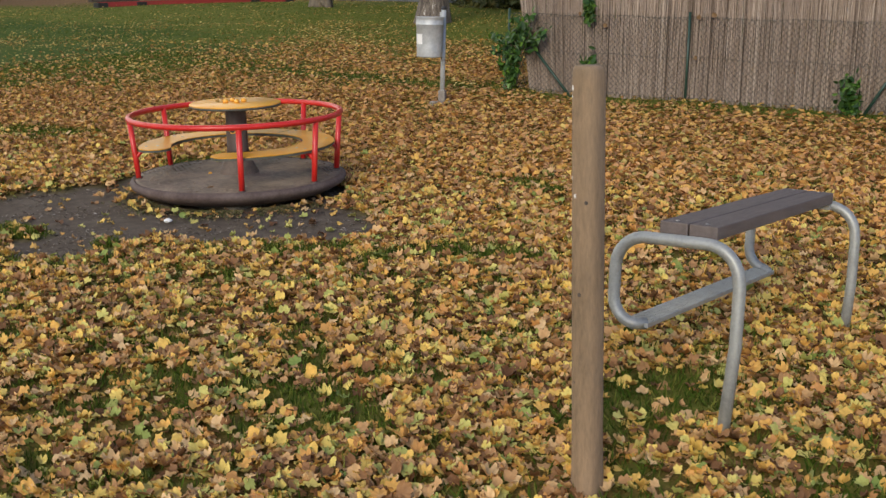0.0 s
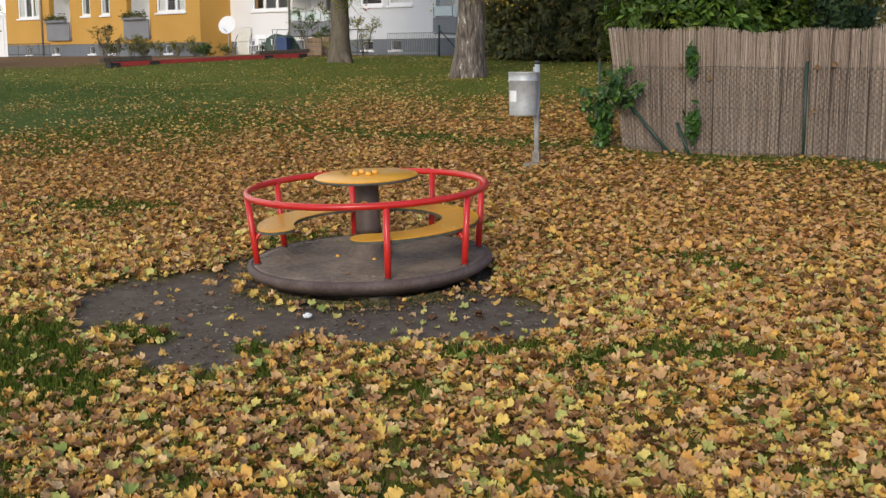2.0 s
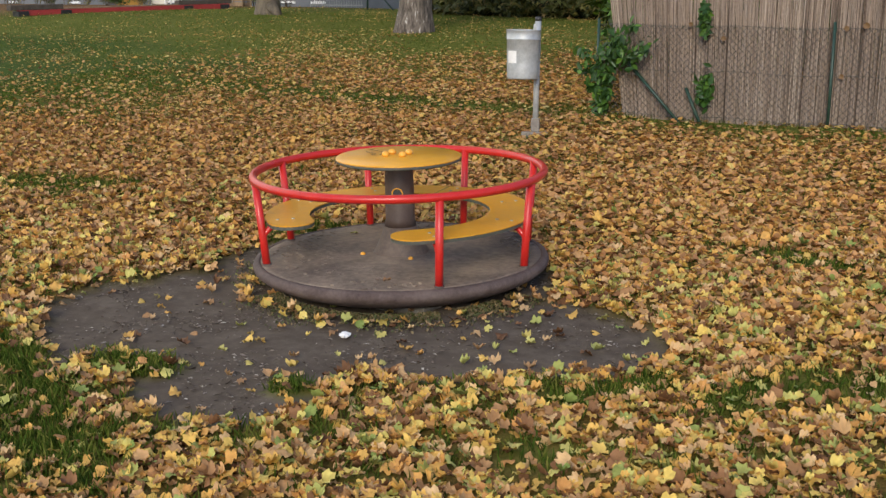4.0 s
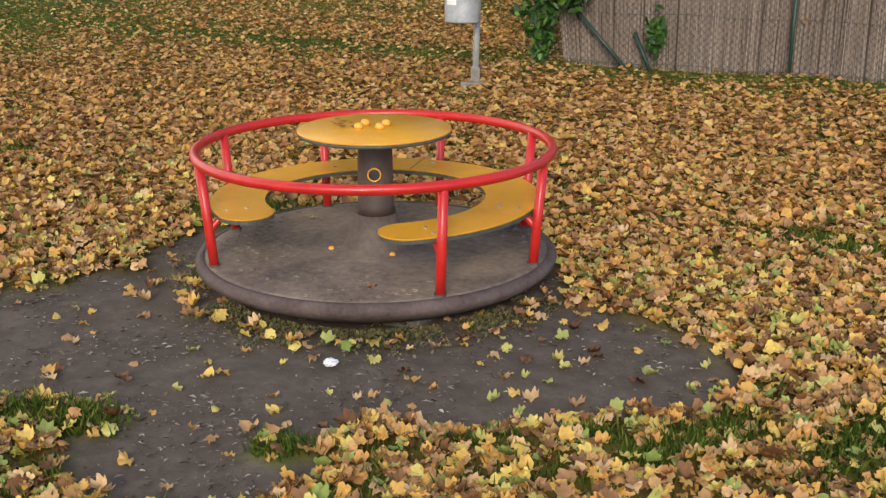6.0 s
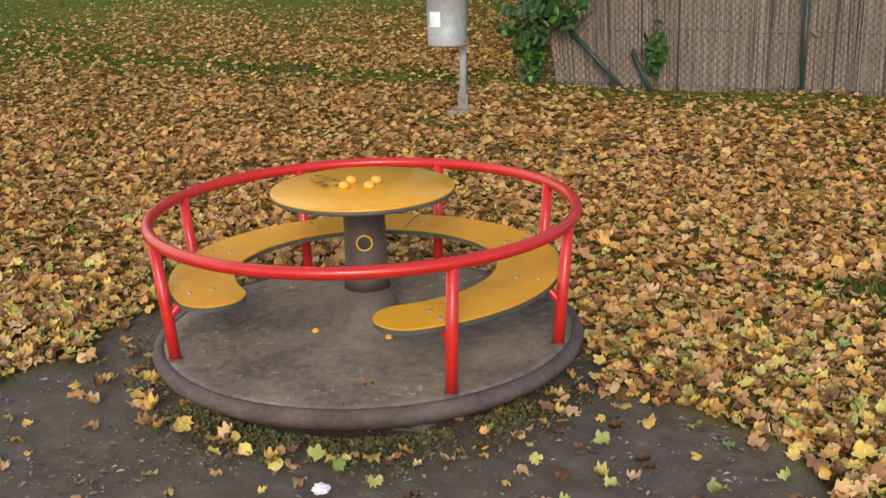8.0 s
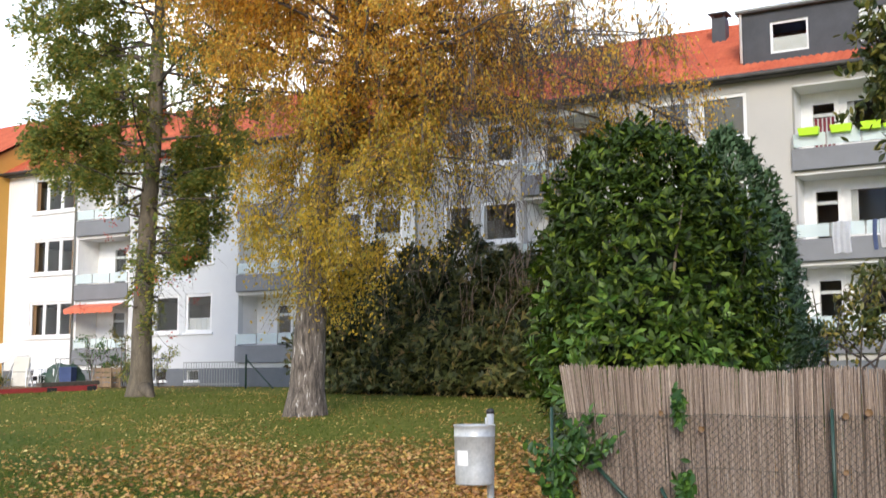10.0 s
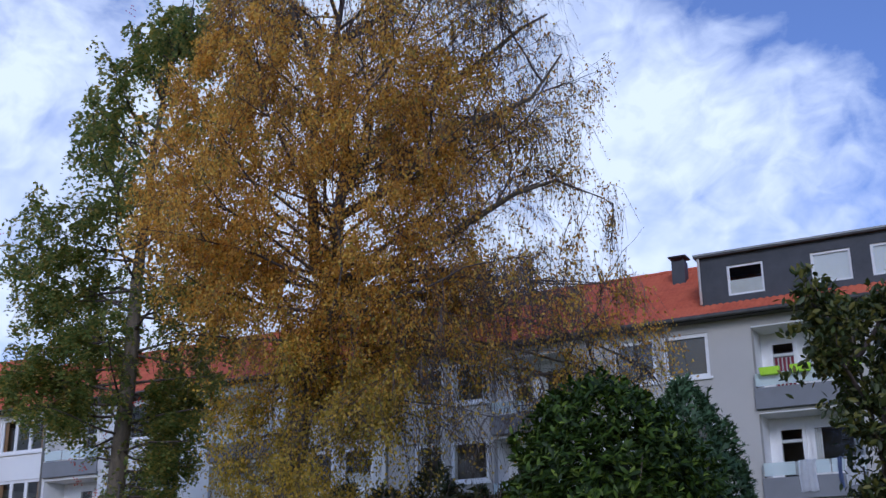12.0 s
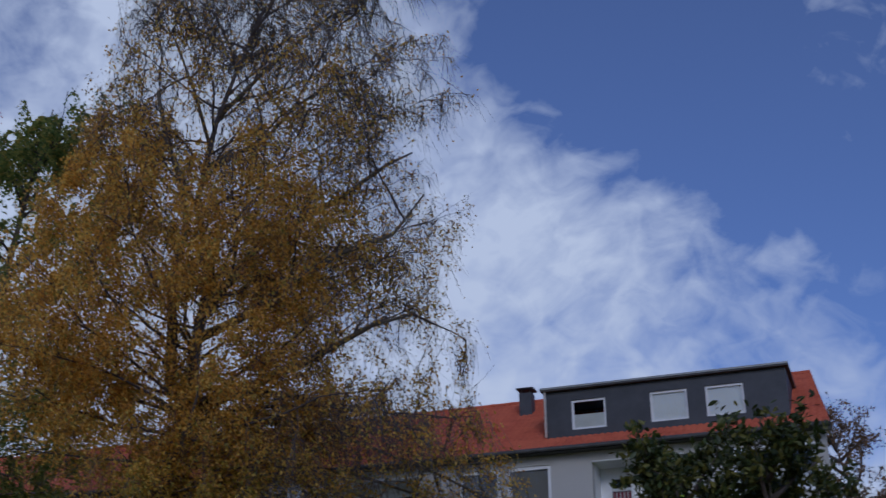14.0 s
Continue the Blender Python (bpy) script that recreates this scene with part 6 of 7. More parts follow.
    for xx in (x1 - 0.15, x0 + 0.15):
        gable = bmesh.new()
        lean = 0.13 if xx > -20 else 0.0
        tri = [[gable.verts.new((xx + d - lean * (yy - y), yy, zz)) for yy, zz in ((y, 12.2), (y + 9.3, 12.2), (y + 4.65, 15.15))] for d in (-0.148, 0.148)]
        gable.faces.new(tri[0]), gable.faces.new(tri[1][::-1])
        for k in range(3):
            gable.faces.new((tri[0][k], tri[0][(k + 1) % 3], tri[1][(k + 1) % 3], tri[1][k]))
        part("gable", gable, "render_grey", top)
    rf = link("roof", roof_mesh(x0 - 0.2, x1 + 0.2, y - 0.45, 12.13, y + 4.65, 15.3, slant=0.6), "tile", top, "red pantile roof")
    rear = roof_mesh(x0 - 0.2, x1 - 0.4, y + 9.75, 12.13, y + 4.65, 15.3, 8)
    for v in rear.vertices:
        v.co.x -= 0.16 * (v.co.y - y - 4.65) * (v.co.x > -12)
    link("roof", rear, "tile", top, "red pantile roof")
    part("ridge", tube(bmesh.new(), [(x0 - 0.2 + 0.4 * i, y + 4.65, 15.31 + 0.012 * (i % 2)) for i in range(int((x1 - x0 - 0.2) / 0.4) + 1)], 0.10, 8), "tile", rf)
    part("soffit", box(bmesh.new(), x0 - 0.15, x1 + 0.15, y - 0.40, y - 0.003, 12.02, 12.09), "soffit", top, "dark eave boards")
    part("gutter", tube(bmesh.new(), [(x0 - 0.2, y - 0.52, 12.10), (x1 + 0.2, y - 0.52, 12.10)], 0.07, 8), "soffit", top, "dark gutter", True)
    for xx in (-45.50, -28.0):
        part("downpipe", tube(bmesh.new(), [(xx, y - 0.08, 2.3), (xx, y - 0.08, 11.7), (xx, y - 0.5, 12.05)], 0.05, 8), "tube", top, "grey downpipe", True)
    part("verge", box(bmesh.new(), -7.0, -6.74, y - 0.45, y - 0.40, 11.9, 12.1), "soffit", top)
    # dormer
    dx0, dx1, dy, dz0, dz1 = -16.08, -7.95, 38.6, 12.55, 14.32
    dw = [(-15.15, 12.92, 1.2, 1.04), (-12.43, 12.92, 1.25, 1.04), (-10.58, 12.92, 1.25, 1.04)]
    part("dormer", wall_mesh(dx0, dx1, dz0, dz1, dy, 0.2, [(a, a + w, z, z + h) for a, z, w, h in dw]), "slate", top, "dark grey clad dormer")
    for xx in (dx0, dx1 - 0.2):
        part("dormer_cheek", box(bmesh.new(), xx, xx + 0.2, dy + 0.201, dy + 3.9, 12.6, dz1), "slate", top)
    part("dormer_back", box(bmesh.new(), dx0 + 0.2, dx1 - 0.2, dy + 3.0, dy + 3.1, 12.6, dz1), "room", top)
    bm = box(bmesh.new(), dx0 - 0.12, dx1 + 0.12, dy - 0.18, dy + 4.3, dz1 + 0.002, dz1 + 0.12, 0.01)
    part("dormer_roof", bm, "soffit", top, "flat dark dormer roof with pale edge")
    part("dormer_edge", box(bmesh.new(), dx0 - 0.13, dx1 + 0.13, dy - 0.20, dy - 0.182, dz1 + 0.06, dz1 + 0.125), "tube", top)
    part("downpipe", tube(bmesh.new(), [(dx0 + 0.02, dy - 0.08, 12.72), (dx0 + 0.02, dy - 0.08, dz1), (dx0 + 0.02, dy - 0.14, dz1 + 0.05)], 0.045, 8), "white", top, "white dormer downpipe", True)
    window(top, *[(a, z) for a, z, w, h in dw][0], dy, 1.2, 1.04, 1, "curtain", 0.0, False)
    window(top, -12.43, 12.92, dy, 1.25, 1.04, 1, "blind", 1.0, False)
    window(top, -10.58, 12.92, dy, 1.25, 1.04, 1, "blind", 1.0, False)
    # half-height net curtain and open sash of the first dormer window
    part("net_curtain", box(bmesh.new(), -15.08, -14.02, dy + 0.10, dy + 0.11, 12.96, 13.46), "curtain", top, "short white net curtain")
    for cx, cy in ((-17.6, 41.6), (-43.5, 41.0), (-29.5, 42.2)):
        ch = part("chimney", box(bmesh.new(), cx - 0.24, cx + 0.24, cy - 0.24, cy + 0.24, 14.0, 15.75 if cx < -20 else 15.28, 0.01), "slate", top, "dark clad chimney")
        zt = 15.75 if cx < -20 else 15.28
        part("cowl", box(bmesh.new(), cx - 0.33, cx + 0.33, cy - 0.33, cy + 0.33, zt + 0.12, zt + 0.18, 0.01), "black", ch)
        for sx in (-0.18, 0.18):
            for sy in (-0.18, 0.18):
                part("cowl_leg", box(bmesh.new(), cx + sx - 0.02, cx + sx + 0.02, cy + sy - 0.02, cy + sy + 0.02, zt, zt + 0.12), "black", ch)
    for vx in (-18.7, -18.3):
        part("vent_pipe", tube(bmesh.new(), [(vx, 39.8, 13.3), (vx, 39.8, 14.0)], 0.06, 8), "tile", top, "red roof vent pipe", True)
    # awning over the ground-floor balcony: a sloping cloth with a scalloped valance
    aw = thing("awning", pose(-45.3, y - 0.155, 6.0), "faded orange-red awning over a balcony", "awning")
    bm = bmesh.new()
    box(bm, 0.0, 2.9, -0.62, 0.0, -0.006, 0.006, 0, Matrix.Rotation(radians(20), 4, "X"))
    part("cloth", bm, "awning", aw)
    bm = bmesh.new()
    n = 40
    rows = []
    for d in (0.0, 0.01):
        for zz in (-0.205, -0.40):
            rows.append([bm.verts.new((2.9 * i / n, -0.60 - d, zz - (0.045 * abs(math.sin(i * math.pi / 4)) if zz < -0.3 else 0))) for i in range(n + 1)])
    for p, q in ((0, 1), (2, 3), (0, 2), (1, 3)):
        for i in range(n):
            bm.faces.new((rows[p][i], rows[p][i + 1], rows[q][i + 1], rows[q][i]))
    part("valance", bm, "awning", aw, "scalloped hanging edge")
    part("roller", tube(bmesh.new(), [(0.0, 0.01, 0.03), (2.9, 0.01, 0.03)], 0.05, 8), "white", aw, smooth=True)
    for xx in (0.15, 2.75):
        part("arm", tube(bmesh.new(), [(xx, -0.02, -0.35), (xx, -0.58, -0.22)], 0.015, 6), "white", aw)
    # things on the balconies
    for k, (xx, f) in enumerate(((-14.2, 9.1), (-13.25, 9.1), (-12.4, 9.1), (-11.75, 9.1))):
        bm = bmesh.new()
        vs = [bm.verts.new(p) for p in ((0, 0, 0), (0.56, 0, 0), (0.56, 0.18, 0), (0, 0.18, 0), (-0.04, -0.03, 0.24), (0.60, -0.03, 0.24), (0.60, 0.21, 0.24), (-0.04, 0.21, 0.24))]
        for f4 in ((0, 3, 2, 1), (4, 5, 6, 7), (0, 1, 5, 4), (1, 2, 6, 5), (2, 3, 7, 6), (3, 0, 4, 7)):
            bm.faces.new([vs[i] for i in f4])
        bmesh.ops.bevel(bm, geom=bm.edges[:], offset=0.012, segments=2, affect="EDGES")
        ob = tagged(part("flower_box", bm, "lime"), "bright lime-green flower box on a balcony rail", "flower box", "balcony boxes")
        ob.matrix_basis = pose(xx, y - 0.35, f + 0.92)

    def cloth(name, xx, f, w, drop, mat, label):
        bm = bmesh.new()
        n, rows = 12, []
        for yy, zz in ((y - 0.05, 0.75), (y - 0.07, 1.03), (y - 0.12, 1.05), (y - 0.17, 1.03), (y - 0.185, 1.03 - drop * 0.5), (y - 0.19, 1.03 - drop)):
            rows.append([bm.verts.new((xx + w * i / n + 0.02 * math.sin(zz * 9), yy + 0.012 * math.sin(i * 1.6), f + zz - 0.015 * math.sin(i * 0.9))) for i in range(n + 1)])
        for a, b in zip(rows, rows[1:]):
            for i in range(n):
                bm.faces.new((a[i], a[i + 1], b[i + 1], b[i]))
        bmesh.ops.solidify(bm, geom=bm.faces[:], thickness=0.01)
        return tagged(part(name, bm, mat), label, "towel")
    cloth("towel", -13.35, 6.3, 0.52, 0.95, "towel", "white towel hung over a glass balcony rail")
    cloth("towel", -12.0, 6.3, 0.55, 0.85, "towel", "white and blue cloth hung over a balcony rail")
    cloth("towel", -12.2, 6.3, 0.12, 0.9, "blue_cloth", "blue cloth hung over a balcony rail")
    red = part("door_curtain", box(bmesh.new(), -14.15, -13.35, y + 1.27, y + 1.28, 9.2, 10.86), "curtain_red", top, "dark red curtain with pale stripes")
    for i in range(6):
        part("stripe", box(bmesh.new(), -14.1 + 0.13 * i, -14.055 + 0.13 * i, y + 1.262, y + 1.268, 9.2, 10.86), "curtain", red)


make_house()


def planter(x, y, z, w):
    """A balcony box full of dark green plants."""
    top = thing("planter", pose(x, y, z), "dark green trailing plants in a balcony planter", "planter", "balcony planters")
    part("trough", box(bmesh.new(), -w / 2, w / 2, -0.1, 0.1, -0.02, 0.16, 0.01), "panel", top, "grey plastic trough")
    rng = np.random.default_rng(int(-x * 10 + z))
    n = 420
    P = np.stack([rng.uniform(-w / 2, w / 2, n), rng.normal(0, 0.10, n), 0.16 + np.abs(rng.normal(0, 0.13, n)) - 0.06], -1)
    ob = link("foliage", scatter("foliage", [OVAL], P, unit(rng, n) + np.array([0, -0.3, 0.3]), unit(rng, n), rng.uniform(0.08, 0.16, n), rng), "cherry_leaf", top, "dark green leaves")
    ob["kind"] = "stuff"


def make_yellow_house():
    y, x0, x1 = 36.3, -68.4, -49.96
    top = thing("yellow_house", pose(0, 0, 0), "yellow rendered apartment house with grey plinth and balconies", "building")
    wins = [(-67.0, 2.3, 3), (-60.35, 0.85, 1), (-58.5, 0.85, 1), (-53.5, 2.4, 3)]
    recs = [(-63.6, -61.5), (-56.1, -54.1)]
    holes = []
    for f, s in zip(FLOORS, SILLS):
        holes += [(x, x + w, s, s + 1.68) for x, w, n in wins] + [(p, q, f, f + 2.62) for p, q in recs]
    cell = [(-66.3, -65.7), (-63.4, -62.8), (-59.8, -59.2), (-57.9, -57.3), (-52.9, -52.3)]
    part("wall", wall_mesh(x0, x1, 3.15, 12.2, y, 0.3, holes), "render_yellow", top, "warm yellow rendered wall")
    part("plinth", wall_mesh(x0, x1, 1.6, 3.15, y + 0.03, 0.27, [(a, b, 2.62, 3.02) for a, b in cell]), "plinth", top, "grey plinth")
    for a, b in cell:
        window(top, a, 2.62, y + 0.03, b - a, 0.40, 1, "blind", 0.0)
    for x, w, n in wins:
        for j, s in enumerate(SILLS):
            window(top, x, s, y, w, 1.68, n, "curtain", 0.5)
    for p, q in recs:
        for f in FLOORS:
            part("niche_back", wall_mesh(p - 0.1, q + 0.1, f, f + 2.62, y + 1.4, 0.12, [(p + 0.3, p + 1.1, f + 0.06, f + 2.3)]), "white", top)
            part("niche_cheek", box(bmesh.new(), p - 0.12, p, y + 0.303, y + 1.4, f, f + 2.62), "white", top)
            part("niche_cheek", box(bmesh.new(), q, q + 0.12, y + 0.303, y + 1.4, f, f + 2.62), "white", top)
            window(top, p + 0.3, f + 0.06, y + 1.3, 0.8, 2.24, 1, "curtain", 0.6, False)
            b = part("balcony", box(bmesh.new(), p - 0.1, q + 0.1, y - 0.10, y + 1.4, f - 0.12, f, 0.01), "panel", top, "projecting balcony")
            part("parapet", box(bmesh.new(), p - 0.1, q + 0.1, y - 0.18, y - 0.102, f - 0.14, f + 0.85, 0.008), "panel", b, "grey parapet panel")
            if f < 7:
                planter((p + q) / 2, y - 0.28, f + 0.86, q - p - 0.1)
    part("side_wall", box(bmesh.new(), x1 - 0.3, x1 - 0.001, y + 0.301, y + 11, 1.6, 12.2), "render_yellow", top, "bright yellow side wall")
    part("side_wall", box(bmesh.new(), x0 + 0.001, x0 + 0.3, y + 0.301, y + 11, 1.6, 12.2), "render_yellow", top)
    for xx in (x1 - 0.15, x0 + 0.15):
        gable = bmesh.new()
        tri = [[gable.verts.new((xx + d, yy, zz)) for yy, zz in ((y, 12.2), (y + 11, 12.2), (y + 5.4, 15.45))] for d in (-0.148, 0.148)]
        gable.faces.new(tri[0]), gable.faces.new(tri[1][::-1])
        for k in range(3):
            gable.faces.new((tri[0][k], tri[0][(k + 1) % 3], tri[1][(k + 1) % 3], tri[1][k]))
        part("gable", gable, "render_yellow", top)
    part("inner_wall", box(bmesh.new(), x0 + 0.3, x1 - 0.3, y + 4.4, y + 4.5, 1.7, 12.0), "room", top)
    for f in (3.3, 6.1, 8.9, 11.75):
        part("floor_slab", box(bmesh.new(), x0 + 0.3, x1 - 0.3, y + 0.31, y + 10.7, f + 0.05, f + 0.17), "room", top)
    link("roof", roof_mesh(x0 - 0.2, x1 + 0.2, y - 0.45, 12.13, y + 5.3, 15.6), "tile", top, "red pantile roof")
    link("roof", roof_mesh(x0 - 0.2, x1 + 0.2, y + 11.4, 12.13, y + 5.3, 15.6, 8), "tile", top, "red pantile roof")
    part("gutter", tube(bmesh.new(), [(x0 - 0.2, y - 0.52, 12.10), (x1 + 0.2, y - 0.52, 12.10)], 0.07, 8), "soffit", top, "dark gutter", True)
    part("downpipe", tube(bmesh.new(), [(-64.35, y - 0.08, 2.3), (-64.35, y - 0.08, 12.0)], 0.05, 8), "tube", top, "grey downpipe", True)


make_yellow_house()
wall = tagged(part("garden_wall", box(bmesh.new(), -110, -69.5, 44.0, 44.25, 1.5, 5.4), "white"), "long white rendered boundary wall", "wall", kind="structure")
bm = bmesh.new()
for i in range(8):
    box(bm, -108 + 5 * i, -107.7 + 5 * i, 43.93, 43.998, 1.5, 5.3)
part("pilasters", bm, "white", wall)
part("coping", box(bmesh.new(), -110, -69.5, 43.9, 44.35, 5.402, 5.55), "white", wall)


# ---------------------------------------------------------------- garden corner by the houses
def make_edging():
    a, b = Vector((-34.7, 20.9)), Vector((-34.2, 28.8))
    L = (b - a).length
    top = thing("garden_edging", pose(a.x, a.y, g(a.x, a.y) - 0.02, 0, 0, -math.degrees(math.atan2(b.x - a.x, b.y - a.y))), "low faded red beam edging with dark timber ends", "edging")
    rise = (g(b.x, b.y) - g(a.x, a.y)) / L
    tilt = math.degrees(math.atan(rise))
    for y0, y1, z0, z1, mat, lab in ((0.2, L, 0.03, 0.19, "red_beam", "faded red painted beam"), (-0.1, 1.6, 0.195, 0.34, "dark_wood", "dark rotten timber"), (L - 2.1, L + 0.1, 0.195, 0.33, "dark_wood", "dark rotten timber"), (1.6, L - 2.1, 0.192, 0.225, "post_wood", "pale plank")):
        part("beam", box(bmesh.new(), -0.12, 0.12, y0, y1, z0, z1, 0.015, pose(0, 0, 0, tilt)), mat, top, lab)
    for yy in (0.1, 1.5, L - 1.9, L - 0.4):
        part("footing", box(bmesh.new(), -0.16, 0.16, yy, yy + 0.35, -0.1, 0.17, 0.02, pose(0, 0, 0, tilt)), "black", top, "black footing block")


make_edging()


def make_dish():
    x, y = -40.0, 30.0
    top = thing("satellite_dish", pose(x, y, g(x, y), 0, 0, 26), "white round satellite dish on a short mast", "satellite dish")
    part("mast", tube(bmesh.new(), [(0, 0.05, -0.05), (0, 0.05, 1.15)], 0.03, 8), "tube", top, smooth=True)
    d = part("reflector", lathe(bmesh.new(), [(0.01, 0.0), (0.2, 0.02), (0.36, 0.07), (0.37, 0.075), (0.37, 0.06), (0.2, 0.0), (0.01, -0.02)], 32), "white", top, "white dish", True)
    d.matrix_basis = pose(0, 0, 1.2, 70)
    part("feed_arm", tube(bmesh.new(), [(0, 0, 0.92), (0, -0.45, 1.08)], 0.012, 6), "tube", top)


make_dish()


def chair(x, y, turn, tip=0.0):
    top = thing("garden_chair", pose(x, y, g(x, y) + (0.1 if tip else 0), tip, 0, turn), "white plastic garden chair" + (" tipped up" if tip else ""), "chair", "garden chairs")
    part("seat", box(bmesh.new(), -0.25, 0.25, -0.24, 0.22, 0.40, 0.43, 0.012), "white", top)
    part("backrest", box(bmesh.new(), -0.25, 0.25, 0.20, 0.24, 0.44, 0.86, 0.015, pose(0, 0, 0, -8)), "white", top)
    for sx in (-0.22, 0.22):
        part("armrest", box(bmesh.new(), sx - 0.03, sx + 0.03, -0.24, 0.22, 0.62, 0.65, 0.01), "white", top)
        for sy in (-0.21, 0.19):
            part("leg", box(bmesh.new(), sx - 0.02, sx + 0.02, sy - 0.02, sy + 0.02, 0.0, 0.62 if sy < 0 else 0.42, 0.008), "white", top)


chair(-38.3, 30.0, 20)
chair(-38.2, 30.5, 30)


def make_lounger():
    x, y = -39.1, 30.0
    top = thing("folded_lounger", pose(x, y, g(x, y), -12, 0, 25), "white folded garden lounger leaning upright", "lounger")
    for sx in (-0.3, 0.3):
        part("side_rail", tube(bmesh.new(), [(sx, 0, 0), (sx, 0, 1.05), (sx * 0.8, 0, 1.15)], 0.022, 8), "white", top, smooth=True)
    part("top_rail", tube(bmesh.new(), [(-0.24, 0, 1.15), (0.24, 0, 1.15)], 0.022, 8), "white", top, smooth=True)
    for z0, z1 in ((0.05, 0.55), (0.56, 1.10)):
        part("cushion", box(bmesh.new(), -0.28, 0.28, -0.07, 0.03, z0, z1, 0.03), "cushion", top, "off-white padded cushion")
    part("strut", tube(bmesh.new(), [(-0.3, 0, 0.9), (-0.38, -0.35, 0.0)], 0.016, 6), "tube", top)
    part("strut", tube(bmesh.new(), [(0.3, 0, 0.9), (0.38, -0.35, 0.0)], 0.016, 6), "tube", top)


make_lounger()


def make_rack():
    x, y = -36.6, 30.2
    top = thing("drying_rack", pose(x, y, g(x, y), 0, 0, 30), "grey folding drying rack with blue cloth", "drying rack")
    for s in (-0.6, 0.6):
        part("leg", tube(bmesh.new(), [(s, -0.35, 0), (s, 0.3, 1.0)], 0.015, 6), "tube", top)
        part("leg", tube(bmesh.new(), [(s, 0.35, 0), (s, -0.3, 1.0)], 0.015, 6), "tube", top)
    for i in range(9):
        part("bar", tube(bmesh.new(), [(-0.6, -0.3 + 0.075 * i, 1.0), (0.6, -0.3 + 0.075 * i, 1.0)], 0.008, 5), "tube", top)
    ob = tagged(part("wheeled_bin", box(bmesh.new(), -0.22, 0.22, -0.25, 0.25, 0, 0.72, 0.04), "blue_plastic"), "dark blue plastic container in the garden", "bin")
    ob.matrix_basis = pose(-37.4, 30.6, g(-37.4, 30.6), 0, 0, 25)


make_rack()


def make_heap():
    """A covered heap with potted greenery behind it."""
    bm = bmesh.new()
    bmesh.ops.create_icosphere(bm, subdivisions=4, radius=1)
    for v in bm.verts:
        k = 1 + 0.16 * noise.noise(v.co * 1.7) + 0.05 * noise.noise(v.co * 6)
        v.co = Vector((v.co.x * 0.85 * k, v.co.y * 0.55 * k, max(v.co.z, -0.35) * 0.62 * k))
    ob = tagged(part("covered_heap", bm, "tarp", smooth=True), "dark green tarpaulin over a garden heap", "tarpaulin")
    ob.matrix_basis = pose(-38.0, 30.9, g(-38.0, 30.9) + 0.2, 0, 0, 30)
    crate = thing("wooden_crate", pose(-36.4, 31.4, g(-36.4, 31.4), 0, 0, 12), "brown wooden crate by the garden heap", "crate")
    for k in range(4):
        for yy in (-0.3, 0.28):
            part("board", box(bmesh.new(), -0.4, 0.4, yy, yy + 0.02, 0.03 + 0.17 * k, 0.17 + 0.17 * k, 0.004), "post_wood", crate)
    for sx in (-0.37, 0.37):
        for sy in (-0.265, 0.265):
            part("corner_post", box(bmesh.new(), sx - 0.025, sx + 0.025, sy - 0.012, sy + 0.012, 0, 0.72, 0.004), "post_wood", crate)


make_heap()


def make_railing(x0, x1, y, h, step, label, name="railing", z=None):
    top = thing(name, pose(x0, y, g(x0, y) if z is None else z), label, "railing")
    L = x1 - x0
    for zz in (0.12, h):
        part("rail", box(bmesh.new(), 0, L, -0.015, 0.015, zz - 0.02, zz + 0.02), "tube" if z else "black", top)
    for i in range(int(L / step) + 1):
        part("baluster", box(bmesh.new(), i * step - 0.008, i * step + 0.008, -0.008, 0.008, -0.02, h), "tube" if z else "black", top)


make_railing(-37.9, -35.1, 36.9, 0.95, 0.13, "grey steel railing round a cellar stair", "stair_railing", 2.45)
make_railing(-37.4, -35.6, 33.4, 1.0, 0.6, "low dark garden fence with thin wires", "garden_rail")
strut = thing("fence_strut", pose(-31.9, 33.38, g(-31.9, 33.4)), "dark steel fence post with a diagonal strut", "fence post")
part("upright", tube(bmesh.new(), [(0, 0, -0.1), (0, 0, 1.15)], 0.035, 8), "green_post", strut, smooth=True)
part("diagonal", tube(bmesh.new(), [(0, 0, 1.0), (1.2, 0, -0.03)], 0.025, 8), "green_post", strut, smooth=True)
make_railing(-66.0, -61.5, 35.0, 0.7, 1.1, "thin dark bench rail by the plinth", "bench_rail")

for k, (x, y, h, s, mat, bare) in enumerate(((-38.9, 28.0, 0.5, 0.4, "ivy_leaf", 0.3), (-43.3, 26.5, 1.35, 0.75, "yew_leaf", 0.5), (-37.2, 31.6, 1.9, 0.9, "ivy_leaf", 0.1), (-36.3, 32.2, 2.0, 0.8, "shrub_leaf", 0.3), (-36.0, 33.6, 1.5, 0.7, "ash_leaf", 0.3), (-38.4, 33.8, 1.2, 0.7, "ivy_leaf", 0.2), (-44.5, 28.6, 0.9, 0.5, "shrub_leaf", 0.5), (-35.4, 31.5, 0.9, 0.5, "ash_leaf", 0.4))):
    small_tree("garden_shrub", x, y, "small thin autumn shrub in the garden bed" if bare > 0.4 else "small green shrub in the garden bed", h, s, mat, 900, 0.08, 60 + k, bare, "shrub", 0.1, OVAL, 5, 14)
rng_bed = random.Random(5)
